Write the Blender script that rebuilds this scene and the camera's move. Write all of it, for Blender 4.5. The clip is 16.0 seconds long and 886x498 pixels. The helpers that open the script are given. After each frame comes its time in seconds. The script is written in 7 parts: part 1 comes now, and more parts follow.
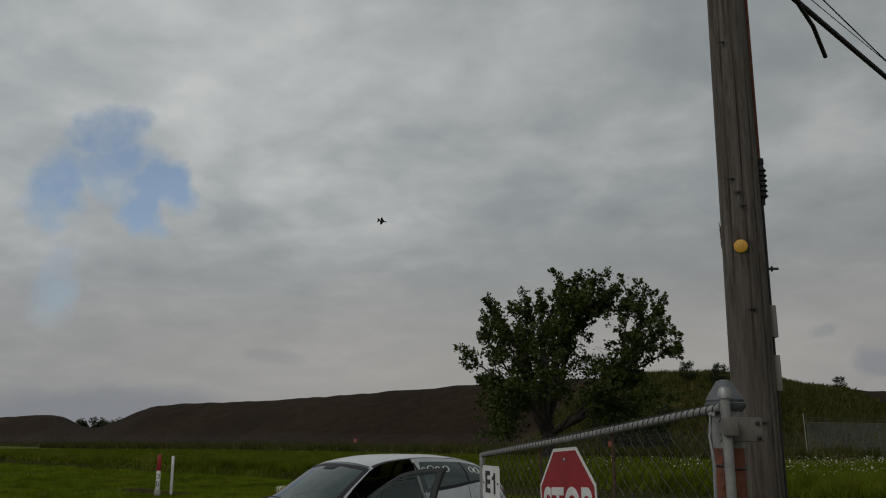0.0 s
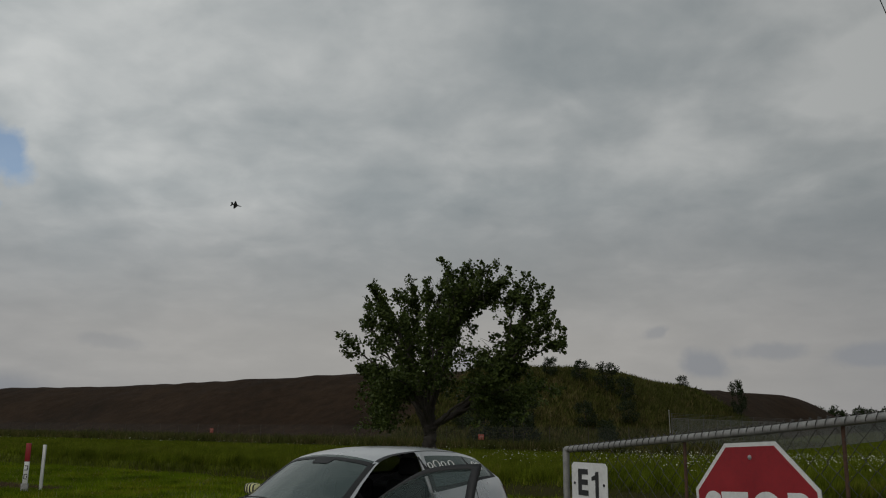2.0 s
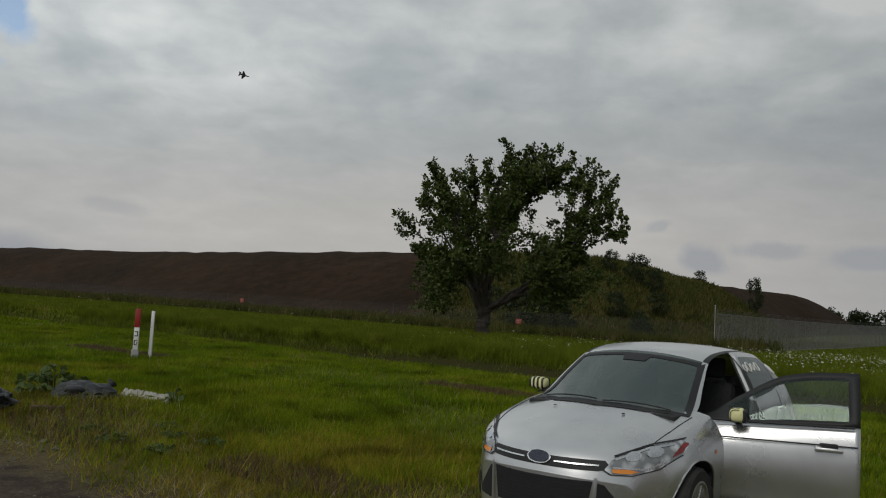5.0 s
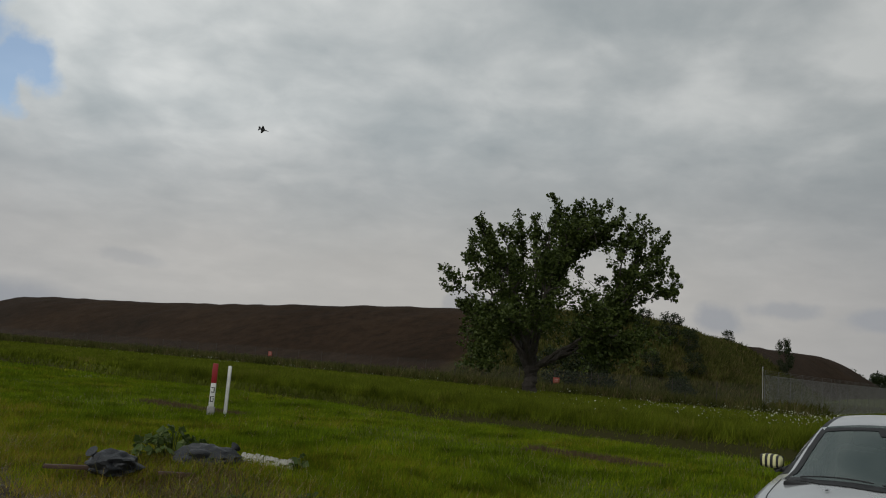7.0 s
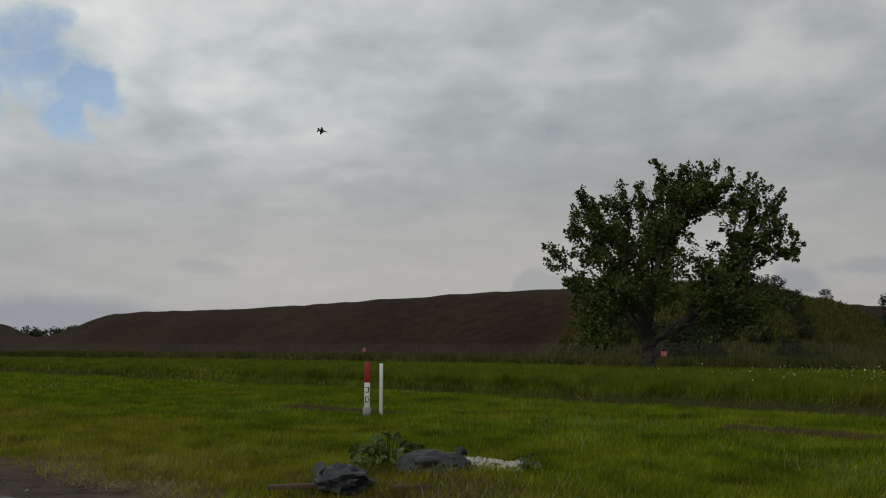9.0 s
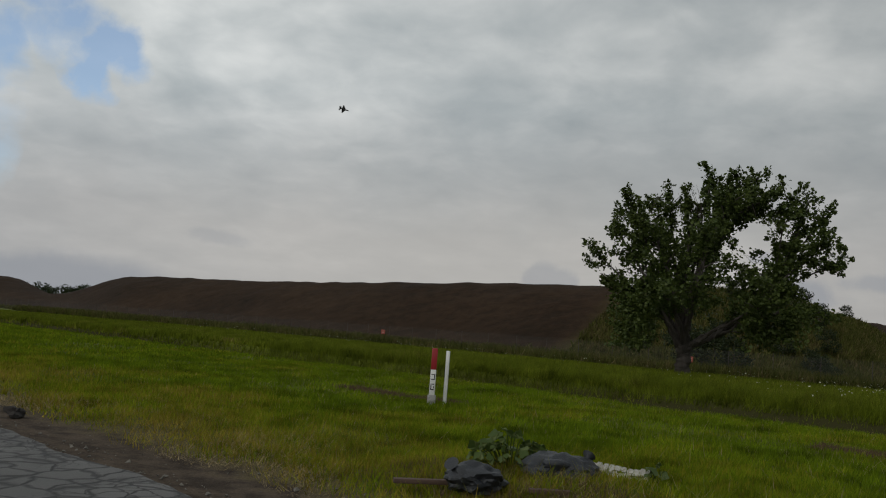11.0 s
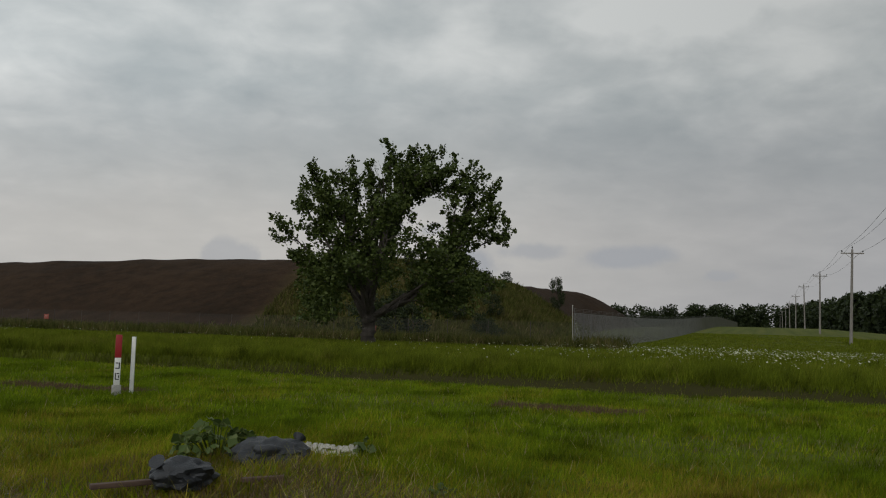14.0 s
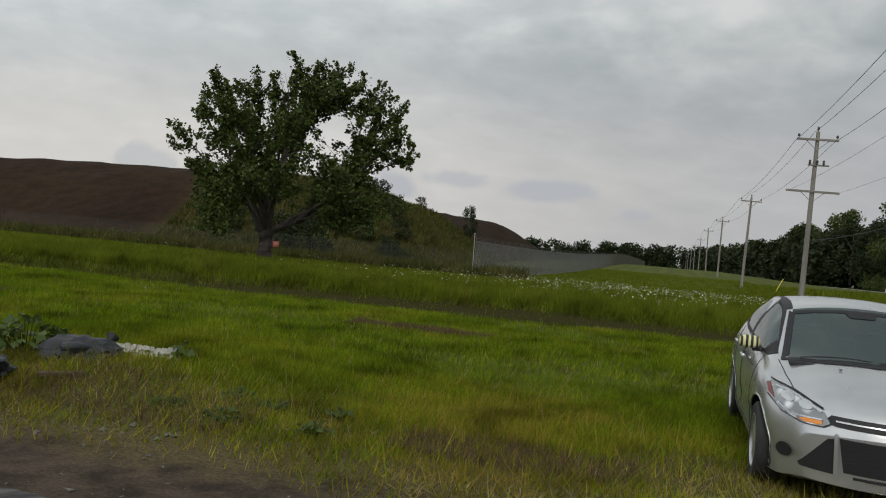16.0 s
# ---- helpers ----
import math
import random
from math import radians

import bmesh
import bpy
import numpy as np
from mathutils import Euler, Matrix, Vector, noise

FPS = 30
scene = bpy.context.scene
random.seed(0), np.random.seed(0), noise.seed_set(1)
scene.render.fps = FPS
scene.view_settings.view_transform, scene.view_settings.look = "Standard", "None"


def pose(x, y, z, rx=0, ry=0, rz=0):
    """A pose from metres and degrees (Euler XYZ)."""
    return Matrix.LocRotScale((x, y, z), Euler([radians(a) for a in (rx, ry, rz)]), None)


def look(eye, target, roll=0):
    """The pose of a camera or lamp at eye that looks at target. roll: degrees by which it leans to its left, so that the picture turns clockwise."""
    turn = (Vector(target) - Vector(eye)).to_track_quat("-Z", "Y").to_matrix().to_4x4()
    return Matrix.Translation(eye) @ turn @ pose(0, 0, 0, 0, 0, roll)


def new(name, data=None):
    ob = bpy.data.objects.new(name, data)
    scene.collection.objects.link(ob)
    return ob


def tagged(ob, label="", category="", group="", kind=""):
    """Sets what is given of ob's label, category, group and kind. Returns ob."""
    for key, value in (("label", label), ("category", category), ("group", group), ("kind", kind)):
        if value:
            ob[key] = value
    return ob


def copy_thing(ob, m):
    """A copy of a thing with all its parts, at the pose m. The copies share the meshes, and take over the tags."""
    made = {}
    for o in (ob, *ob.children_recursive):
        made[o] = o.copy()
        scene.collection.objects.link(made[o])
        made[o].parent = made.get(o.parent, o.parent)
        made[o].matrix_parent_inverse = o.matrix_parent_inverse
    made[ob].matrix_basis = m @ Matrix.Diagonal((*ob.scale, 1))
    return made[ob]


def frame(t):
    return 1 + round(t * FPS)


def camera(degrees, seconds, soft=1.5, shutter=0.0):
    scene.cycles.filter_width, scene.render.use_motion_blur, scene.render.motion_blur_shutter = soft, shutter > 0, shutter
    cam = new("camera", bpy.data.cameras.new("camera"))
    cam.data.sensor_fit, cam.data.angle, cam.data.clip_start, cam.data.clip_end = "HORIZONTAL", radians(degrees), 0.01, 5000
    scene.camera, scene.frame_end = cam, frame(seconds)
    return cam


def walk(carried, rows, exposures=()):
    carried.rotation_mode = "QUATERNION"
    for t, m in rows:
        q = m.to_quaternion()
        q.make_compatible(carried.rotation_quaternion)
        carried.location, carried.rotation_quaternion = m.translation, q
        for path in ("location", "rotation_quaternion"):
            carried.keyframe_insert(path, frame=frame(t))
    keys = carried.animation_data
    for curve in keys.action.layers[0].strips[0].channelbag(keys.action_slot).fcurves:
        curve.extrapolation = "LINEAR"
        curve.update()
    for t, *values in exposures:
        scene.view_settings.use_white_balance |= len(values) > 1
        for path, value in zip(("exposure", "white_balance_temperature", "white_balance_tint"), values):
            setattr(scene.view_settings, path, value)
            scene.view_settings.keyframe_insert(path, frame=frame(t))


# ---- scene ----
cam = camera(55.6, 16.0, soft=1.1)
PATH = [
    (0, (2.363, -0.728, 1.773), (1.856, 1.157, 2.207), -0.2),
    (0.5, (1.736, -0.342, 1.774), (1.415, 1.589, 2.181), -1.6),
    (1, (1.187, -0.055, 1.768), (1.014, 1.884, 2.224), -0.3),
    (1.5, (0.629, 0.187, 1.76), (0.448, 2.13, 2.195), 2.0),
    (2, (0.194, 0.48, 1.747), (0.026, 2.429, 2.164), 0.6),
    (2.5, (-0.297, 0.657, 1.762), (-0.395, 2.611, 2.176), 2.0),
    (3, (-0.785, 0.96, 1.751), (-0.93, 2.919, 2.129), 3.3),
    (3.5, (-1.304, 1.113, 1.724), (-1.462, 3.088, 1.996), 2.4),
    (4, (-1.854, 1.221, 1.705), (-1.985, 3.208, 1.888), 2.7),
    (4.5, (-2.402, 1.423, 1.731), (-2.519, 3.416, 1.847), 2.7),
    (5, (-2.956, 1.51, 1.737), (-3.127, 3.498, 1.878), 3.6),
    (5.2, (-3.182, 1.562, 1.715), (-3.38, 3.547, 1.856), 3.0),
    (7.3, (-5.101, 2.222, 1.672), (-5.315, 4.191, 1.948), 4.7),
    (7.5, (-5.327, 2.274, 1.646), (-5.547, 4.243, 1.92), 4.6),
    (8, (-5.87, 2.655, 1.727), (-6.153, 4.618, 1.98), 2.3),
    (8.5, (-6.277, 2.874, 1.696), (-6.631, 4.827, 1.94), 0.3),
    (8.7, (-6.489, 3.057, 1.6), (-6.854, 5.009, 1.84), -0.2),
    (10.8, (-8.092, 3.448, 1.629), (-8.483, 5.399, 1.826), 4.8),
    (11, (-8.256, 3.517, 1.604), (-8.649, 5.468, 1.803), 4.4),
    (11.5, (-8.547, 3.596, 1.633), (-8.937, 5.548, 1.83), 4.2),
    (12, (-8.828, 3.663, 1.63), (-9.224, 5.615, 1.817), 4.4),
    (12.5, (-8.873, 3.695, 1.637), (-9.292, 5.643, 1.813), 3.9),
    (13, (-8.827, 3.699, 1.643), (-9.231, 5.651, 1.801), 3.2),
    (13.5, (-8.732, 3.709, 1.652), (-8.889, 5.696, 1.815), 2.7),
    (14, (-8.531, 3.617, 1.681), (-8.177, 5.578, 1.855), 1.5),
    (14.5, (-8.277, 3.65, 1.686), (-7.707, 5.558, 1.871), 2.5),
    (15, (-8.134, 3.653, 1.677), (-7.333, 5.477, 1.859), 0.6),
    (15.5, (-7.89, 3.397, 1.675), (-7.263, 5.287, 1.859), 2.1),
    (16, (-7.521, 3.14, 1.661), (-6.973, 5.063, 1.666), 5.0),
]
walk(cam, [(t, look(e, g, r)) for t, e, g, r in PATH],
     exposures=[(0, -0.27), (1.5, -0.17), (2.5, -0.18), (3.5, -0.02), (4.5, 0.24), (8, 0.20), (12.5, 0.24), (14, 0.38), (15, 0.48), (15.5, 0.52), (16, 0.74)])

# ---- sky and sun ----
SUN_EL, SUN_AZ = 38, 205          # degrees; weak sun behind thick cloud
world = bpy.data.worlds.new("world")
scene.world = world
world.use_nodes = True
wt = world.node_tree
for n in list(wt.nodes):
    wt.nodes.remove(n)


def wn(kind, **kw):
    n = wt.nodes.new(kind)
    for k, v in kw.items():
        n.inputs[k].default_value = v
    return n


def wmath(op, a, b=0.0, c=0.0):
    n = wt.nodes.new("ShaderNodeMath")
    n.operation = op
    for s, v in zip(n.inputs, (a, b, c)):
        if isinstance(v, (int, float)):
            s.default_value = v
        else:
            wt.links.new(v, s)
    return n.outputs[0]


def wramp(fac, stops):
    r = wt.nodes.new("ShaderNodeValToRGB")
    while len(r.color_ramp.elements) < len(stops):
        r.color_ramp.elements.new(0.5)
    for el, (p, c) in zip(r.color_ramp.elements, stops):
        el.position, el.color = p, (*c, 1)
    wt.links.new(fac, r.inputs[0])
    return r.outputs[0]


def wmix(fac, a, b, blend="MIX"):
    m = wt.nodes.new("ShaderNodeMix")
    m.data_type, m.blend_type = "RGBA", blend
    for s, v in ((m.inputs[0], fac), (m.inputs[6], a), (m.inputs[7], b)):
        if isinstance(v, (int, float)):
            s.default_value = v
        elif isinstance(v, tuple):
            s.default_value = (*v, 1)
        else:
            wt.links.new(v, s)
    return m.outputs[2]


wco = wt.nodes.new("ShaderNodeTexCoord").outputs["Generated"]
wsep = wt.nodes.new("ShaderNodeSeparateXYZ")
wt.links.new(wco, wsep.inputs[0])
wx, wy, wz = wsep.outputs
# compass bearing and height of each direction, in degrees, nudged by noise so that shapes get frayed edges
fray = wn("ShaderNodeTexNoise", Scale=7.0, Detail=7.0, Roughness=0.58)
wt.links.new(wco, fray.inputs["Vector"])
fsep = wt.nodes.new("ShaderNodeSeparateColor")
wt.links.new(fray.outputs["Color"], fsep.inputs[0])
w_az0 = wmath("MULTIPLY", wmath("ARCTAN2", wx, wy), 57.2958)
w_el0 = wmath("MULTIPLY", wmath("ARCSINE", wz), 57.2958)
w_az = wmath("ADD", w_az0, wmath("MULTIPLY_ADD", fsep.outputs[0], 9.0, -4.5))
w_el = wmath("ADD", w_el0, wmath("MULTIPLY_ADD", fsep.outputs[1], 6.0, -3.0))
fray2 = wn("ShaderNodeTexNoise", Scale=22.0, Detail=6.0, Roughness=0.62)
wt.links.new(wco, fray2.inputs["Vector"])
w_el_low = wmath("ADD", w_el0, wmath("MULTIPLY_ADD", fsep.outputs[1], 2.6, -1.3))


def wblob(az, el, sa, se, soft=1.0, up=None):
    """A soft frayed oval in the sky: 1 in the middle, 0 outside."""
    dx = wmath("MULTIPLY_ADD", w_az, 1 / sa, -az / sa)
    dy = wmath("MULTIPLY_ADD", up or w_el, 1 / se, -el / se)
    r = wmath("SQRT", wmath("ADD", wmath("MULTIPLY", dx, dx), wmath("MULTIPLY", dy, dy)))
    n = wt.nodes.new("ShaderNodeMapRange")
    n.interpolation_type = "SMOOTHSTEP"
    wt.links.new(r, n.inputs["Value"])
    n.inputs["From Min"].default_value, n.inputs["From Max"].default_value = 1.0 - 0.9 * soft, 1.0 + 0.5 * soft
    n.inputs["To Min"].default_value, n.inputs["To Max"].default_value = 1.0, 0.0
    return n.outputs[0]


# cloud sheet: directions laid on a flat layer overhead
wh = wmath("ADD", wmath("MAXIMUM", wz, 0.0), 0.26)
wcomb = wt.nodes.new("ShaderNodeCombineXYZ")
wt.links.new(wmath("DIVIDE", wx, wh), wcomb.inputs[0])
wt.links.new(wmath("DIVIDE", wy, wh), wcomb.inputs[1])
wcomb.inputs[2].default_value = 3.7
big = wn("ShaderNodeTexNoise", Scale=1.1, Detail=4.0, Roughness=0.5, Distortion=0.1)
mid = wn("ShaderNodeTexNoise", Scale=5.2, Detail=8.0, Roughness=0.50, Distortion=0.25)
for n in (big, mid):
    wt.links.new(wcomb.outputs[0], n.inputs["Vector"])
puff = wn("ShaderNodeTexNoise", Scale=9.0, Detail=6.0, Roughness=0.5, Distortion=0.5)
wt.links.new(wcomb.outputs[0], puff.inputs["Vector"])
cl = wmath("ADD", wmath("MULTIPLY", big.outputs[0], 0.55), wmath("MULTIPLY", mid.outputs[0], 0.45))
cl = wmath("ADD", cl, wmath("MULTIPLY_ADD", puff.outputs[0], 0.16, -0.08))
# the larger lumps and hollows of the overcast
for az, el, sa, se, w in ((2.5, 26, 9, 4.5, -0.075), (6, 22, 3.0, 2.0, 0.075), (-3.5, 18.5, 4.5, 1.8, 0.07), (11.5, 20, 4.5, 1.7, 0.07), (-8, 25.5, 4, 3.5, 0.06), (-27, 23, 11, 7, 0.05),
                          (1, 15.5, 7, 1.6, -0.045), (14.5, 24.5, 5, 2.2, -0.05), (18, 22.5, 4, 2.5, 0.05), (-15, 19, 6, 3, -0.035), (15, 17, 5, 1.6, 0.05), (35, 16, 7, 2.6, 0.12), (28, 9.5, 9, 2.4, -0.075), (22, 12.5, 6, 1.6, -0.04), (24, 20, 6, 2, 0.08), (31, 23, 15, 6, 0.20), (-20, 13, 7, 2.5, 0.03), (4, 10.5, 9, 2.0, -0.03)):
    cl = wmath("MULTIPLY_ADD", wblob(az, el, sa, se), w, cl)
cloud = wramp(cl, [(0.33, (0.35, 0.385, 0.405)), (0.45, (0.43, 0.458, 0.472)), (0.54, (0.51, 0.53, 0.538)), (0.70, (0.69, 0.695, 0.69))])
# brighter towards the west, pale warm band low down
west = wmath("MAXIMUM", wmath("MULTIPLY_ADD", wx, -0.42, 0.95), 0.72)
wcm = wt.nodes.new("ShaderNodeCombineColor")
for i, k in enumerate((0.975, 1.0, 1.0)):
    wt.links.new(wmath("MULTIPLY", west, k), wcm.inputs[i])
cloud = wmix(1.0, cloud, wcm.outputs[0], "MULTIPLY")
low = wramp(wmath("ADD", wz, wmath("MULTIPLY_ADD", fsep.outputs[2], 0.06, -0.03)), [(0.03, (0.82, 0.82, 0.82)), (0.11, (0.72, 0.72, 0.72)), (0.27, (0, 0, 0))])
lowc = wmix(wblob(-6, 5, 38, 9), (0.325, 0.325, 0.338), (0.51, 0.485, 0.455))
cloud = wmix(low, cloud, lowc)
# small dark scud near the horizon
for az, el, sa, se, w in ((-37, 1.7, 8, 1.5, 0.75), (13.2, 4.2, 2.0, 0.9, 0.7), (17, 5.0, 1.8, 0.5, 0.5), (22.6, 4.6, 2.7, 0.75, 0.65), (28.7, 3.3, 1.2, 0.4, 0.4), (9, 6.2, 1.1, 0.42, 0.45), (-3.7, 4.4, 0.9, 0.9, 0.45), (-26, 5.0, 1.8, 0.5, 0.25), (6, 3.2, 1.6, 0.5, 0.35), (-55, 3, 9, 1.6, 0.6), (52, 4, 10, 1.5, 0.5)):
    cloud = wmix(wmath("MULTIPLY", wblob(az, el, sa, se, 0.55, w_el_low), w), cloud, (0.305, 0.325, 0.36))
# a break in the cloud with blue sky in the north-west
holes = None
for az, el, sa, se, w in ((-34.0, 15.7, 2.8, 1.6, 1.0), (-35.0, 14.2, 1.3, 1.8, 1.0), (-37.6, 16.8, 3.0, 2.0, 0.75), (-40.3, 15.2, 2.2, 3.2, 0.85), (-38.0, 19.0, 2.8, 1.8, 0.8), (-40, 9.5, 2.0, 3.0, 0.4)):
    f = wmath("MULTIPLY", wblob(az, el, sa, se, 0.7), w)
    holes = f if holes is None else wmath("MAXIMUM", holes, f)
hole_f = wramp(wmath("MULTIPLY_ADD", wmath("MULTIPLY_ADD", fray2.outputs[0], 1.2, -0.6), wmath("MINIMUM", wmath("MULTIPLY", holes, 2.0), 1.0), holes), [(0.12, (0, 0, 0)), (0.95, (0.85, 0.85, 0.85))])
nish = wt.nodes.new("ShaderNodeTexSky")
nish.sky_type, nish.sun_disc = "NISHITA", False
nish.sun_elevation, nish.sun_rotation = radians(SUN_EL), radians(SUN_AZ)
sky = wmix(0.03, nish.outputs[0], (5.0, 5.0, 5.0))
blue = wmix(1.0, sky, (0.155, 0.155, 0.155), "MULTIPLY")
full = wmix(hole_f, cloud, blue)
bg = wn("ShaderNodeBackground", Strength=0.78)
wt.links.new(full, bg.inputs[0])
wt.links.new(bg.outputs[0], wt.nodes.new("ShaderNodeOutputWorld").inputs[0])

sun = new("sun", bpy.data.lights.new("sun", "SUN"))
sun.data.energy, sun.data.angle, sun.data.color = 0.7, radians(25), (1.0, 0.95, 0.88)
sun.rotation_euler = (radians(90 - SUN_EL), 0, radians(180 - SUN_AZ))

# ---- materials ----


def material(name, build, **kw):
    m = bpy.data.materials.new(name)
    m.use_nodes = True
    t = m.node_tree
    b = t.nodes["Principled BSDF"]
    for k, v in kw.items():
        b.inputs[k.replace("_", " ")].default_value = v if not isinstance(v, tuple) else (*v, 1)
    if build:
        build(t, b)
    return m


def nd(t, kind, **kw):
    n = t.nodes.new(kind)
    for k, v in kw.items():
        n.inputs[k].default_value = v
    return n


def coord(t, kind="Object", scale=(1, 1, 1), rot=0.0):
    mp = t.nodes.new("ShaderNodeMapping")
    mp.inputs["Scale"].default_value = scale
    mp.inputs["Rotation"].default_value = (0, 0, rot)
    t.links.new(t.nodes.new("ShaderNodeTexCoord").outputs[kind], mp.inputs[0])
    return mp.outputs[0]


def noise_tex(t, vec, scale, detail=5.0, rough=0.55, dist=0.0):
    n = nd(t, "ShaderNodeTexNoise", Scale=scale, Detail=detail, Roughness=rough, Distortion=dist)
    t.links.new(vec, n.inputs["Vector"])
    return n.outputs[0]


def ramp(t, fac, stops):
    r = t.nodes.new("ShaderNodeValToRGB")
    while len(r.color_ramp.elements) < len(stops):
        r.color_ramp.elements.new(0.5)
    for el, (p, c) in zip(r.color_ramp.elements, stops):
        el.position, el.color = p, ((*c, 1) if isinstance(c, tuple) else (c, c, c, 1))
    t.links.new(fac, r.inputs[0])
    return r.outputs[0]


def mix(t, fac, a, b, blend="MIX"):
    m = t.nodes.new("ShaderNodeMix")
    m.data_type, m.blend_type = "RGBA", blend
    for s, v in ((m.inputs[0], fac), (m.inputs[6], a), (m.inputs[7], b)):
        if isinstance(v, (int, float)):
            s.default_value = v
        elif isinstance(v, tuple):
            s.default_value = (*v, 1)
        else:
            t.links.new(v, s)
    return m.outputs[2]


def mth(t, op, a, b=0.0, c=0.0):
    n = t.nodes.new("ShaderNodeMath")
    n.operation = op
    for s, v in zip(n.inputs, (a, b, c)):
        if isinstance(v, (int, float)):
            s.default_value = v
        else:
            t.links.new(v, s)
    return n.outputs[0]


def bump(t, b, height, strength=0.3, distance=0.02):
    n = nd(t, "ShaderNodeBump", Strength=strength, Distance=distance)
    t.links.new(height, n.inputs["Height"])
    t.links.new(n.outputs[0], b.inputs["Normal"])


def simple(name, c1, c2, scale, rough=0.7, metallic=0.0, bump_s=0.15, dist=0.005, stretch=(1, 1, 1), fine=8.0):
    """Two tones at two scales, with fine relief."""
    def build(t, b):
        v = coord(t, "Object", stretch)
        a = noise_tex(t, v, scale, 6)
        f = noise_tex(t, v, scale * fine, 4)
        t.links.new(ramp(t, mth(t, "MULTIPLY_ADD", f, 0.4, mth(t, "MULTIPLY", a, 0.6)), [(0.33, c1), (0.66, c2)]), b.inputs["Base Color"])
        t.links.new(ramp(t, f, [(0.3, max(rough - 0.08, 0.02)), (0.7, min(rough + 0.08, 1))]), b.inputs["Roughness"])
        bump(t, b, f, bump_s, dist)
    return material(name, build, Metallic=metallic)


GRID = radians(-31.3)      # the place's straight lines run along u and v, turned by this angle
EU, EV = Vector((math.cos(GRID), math.sin(GRID), 0)), Vector((-math.sin(GRID), math.cos(GRID), 0))


def G(u, v, z=0.0):
    return Vector((EU.x * u + EV.x * v, EU.y * u + EV.y * v, z))


def uv_nodes(t):
    """Coordinates along the place's own grid."""
    v = coord(t, "Object", (1, 1, 1), -GRID)
    s = t.nodes.new("ShaderNodeSeparateXYZ")
    t.links.new(v, s.inputs[0])
    return v, s.outputs[0], s.outputs[1]


def build_ground(t, b):
    vec, u, v = uv_nodes(t)
    n1 = noise_tex(t, vec, 0.35, 6, 0.6)
    n2 = noise_tex(t, vec, 2.2, 6, 0.65)
    n3 = noise_tex(t, vec, 30.0, 4, 0.7)
    turf = ramp(t, mth(t, "MULTIPLY_ADD", n2, 0.5, mth(t, "MULTIPLY", n1, 0.5)), [(0.36, (0.090, 0.078, 0.020)), (0.47, (0.085, 0.105, 0.014)), (0.62, (0.135, 0.160, 0.018))])
    turf = mix(t, ramp(t, n3, [(0.35, 0.0), (0.8, 0.5)]), turf, (0.030, 0.030, 0.010))
    # mown strip along the line: lengthwise tracks, paler and drier in places
    tracks = noise_tex(t, coord(t, "Object", (1, 1, 1), -GRID), 0.9, 3)
    st = t.nodes.new("ShaderNodeCombineXYZ")
    t.links.new(mth(t, "MULTIPLY", u, 0.42), st.inputs[0])
    t.links.new(mth(t, "MULTIPLY", v, 0.012), st.inputs[1])
    lane = noise_tex(t, st.outputs[0], 1.0, 5, 0.6)
    strip = mix(t, ramp(t, lane, [(0.36, 0.0), (0.62, 1.0)]), (0.058, 0.078, 0.014), (0.105, 0.112, 0.026))
    strip = mix(t, ramp(t, tracks, [(0.40, 0.0), (0.75, 0.6)]), strip, (0.060, 0.070, 0.016))
    turf = mix(t, ramp(t, mth(t, "MULTIPLY", v, 0.01), [(0.54, 0.0), (0.66, 1.0)]), turf, strip)
    # worn verge: dry straw and bare soil next to the road
    edge = mth(t, "ADD", v, mth(t, "MULTIPLY_ADD", n2, 2.2, -1.1))
    dry = mix(t, ramp(t, n3, [(0.35, 0.0), (0.65, 1.0)]), (0.060, 0.047, 0.025), (0.135, 0.112, 0.052))
    col = mix(t, ramp(t, mth(t, "MULTIPLY_ADD", edge, 0.1, 0.0), [(0.46, 1.0), (0.66, 0.0)]), turf, dry)
    soil = ramp(t, n3, [(0.25, (0.052, 0.038, 0.027)), (0.6, (0.100, 0.076, 0.056)), (0.8, (0.16, 0.128, 0.098))])
    soil = mix(t, 1.0, soil, ramp(t, n2, [(0.38, 0.45), (0.6, 1.0)]), "MULTIPLY")
    edge2 = mth(t, "ADD", v, mth(t, "MULTIPLY_ADD", n2, 1.8, -0.9))
    col = mix(t, ramp(t, mth(t, "MULTIPLY", edge2, 0.1), [(0.385, 1.0), (0.435, 0.0)]), col, soil)
    # far side of the ditch: shade below the tall grass, put into the colour
    ditch_shade = mth(t, "MULTIPLY", ramp(t, mth(t, "MULTIPLY", v, 0.04), [(0.805, 0.0), (0.825, 1.0)]), ramp(t, mth(t, "MULTIPLY", v, 0.04), [(0.845, 1.0), (0.86, 0.0)]))
    col = mix(t, ditch_shade, col, (0.040, 0.038, 0.014))
    t.links.new(col, b.inputs["Base Color"])
    bump(t, b, n3, 0.6, 0.03)


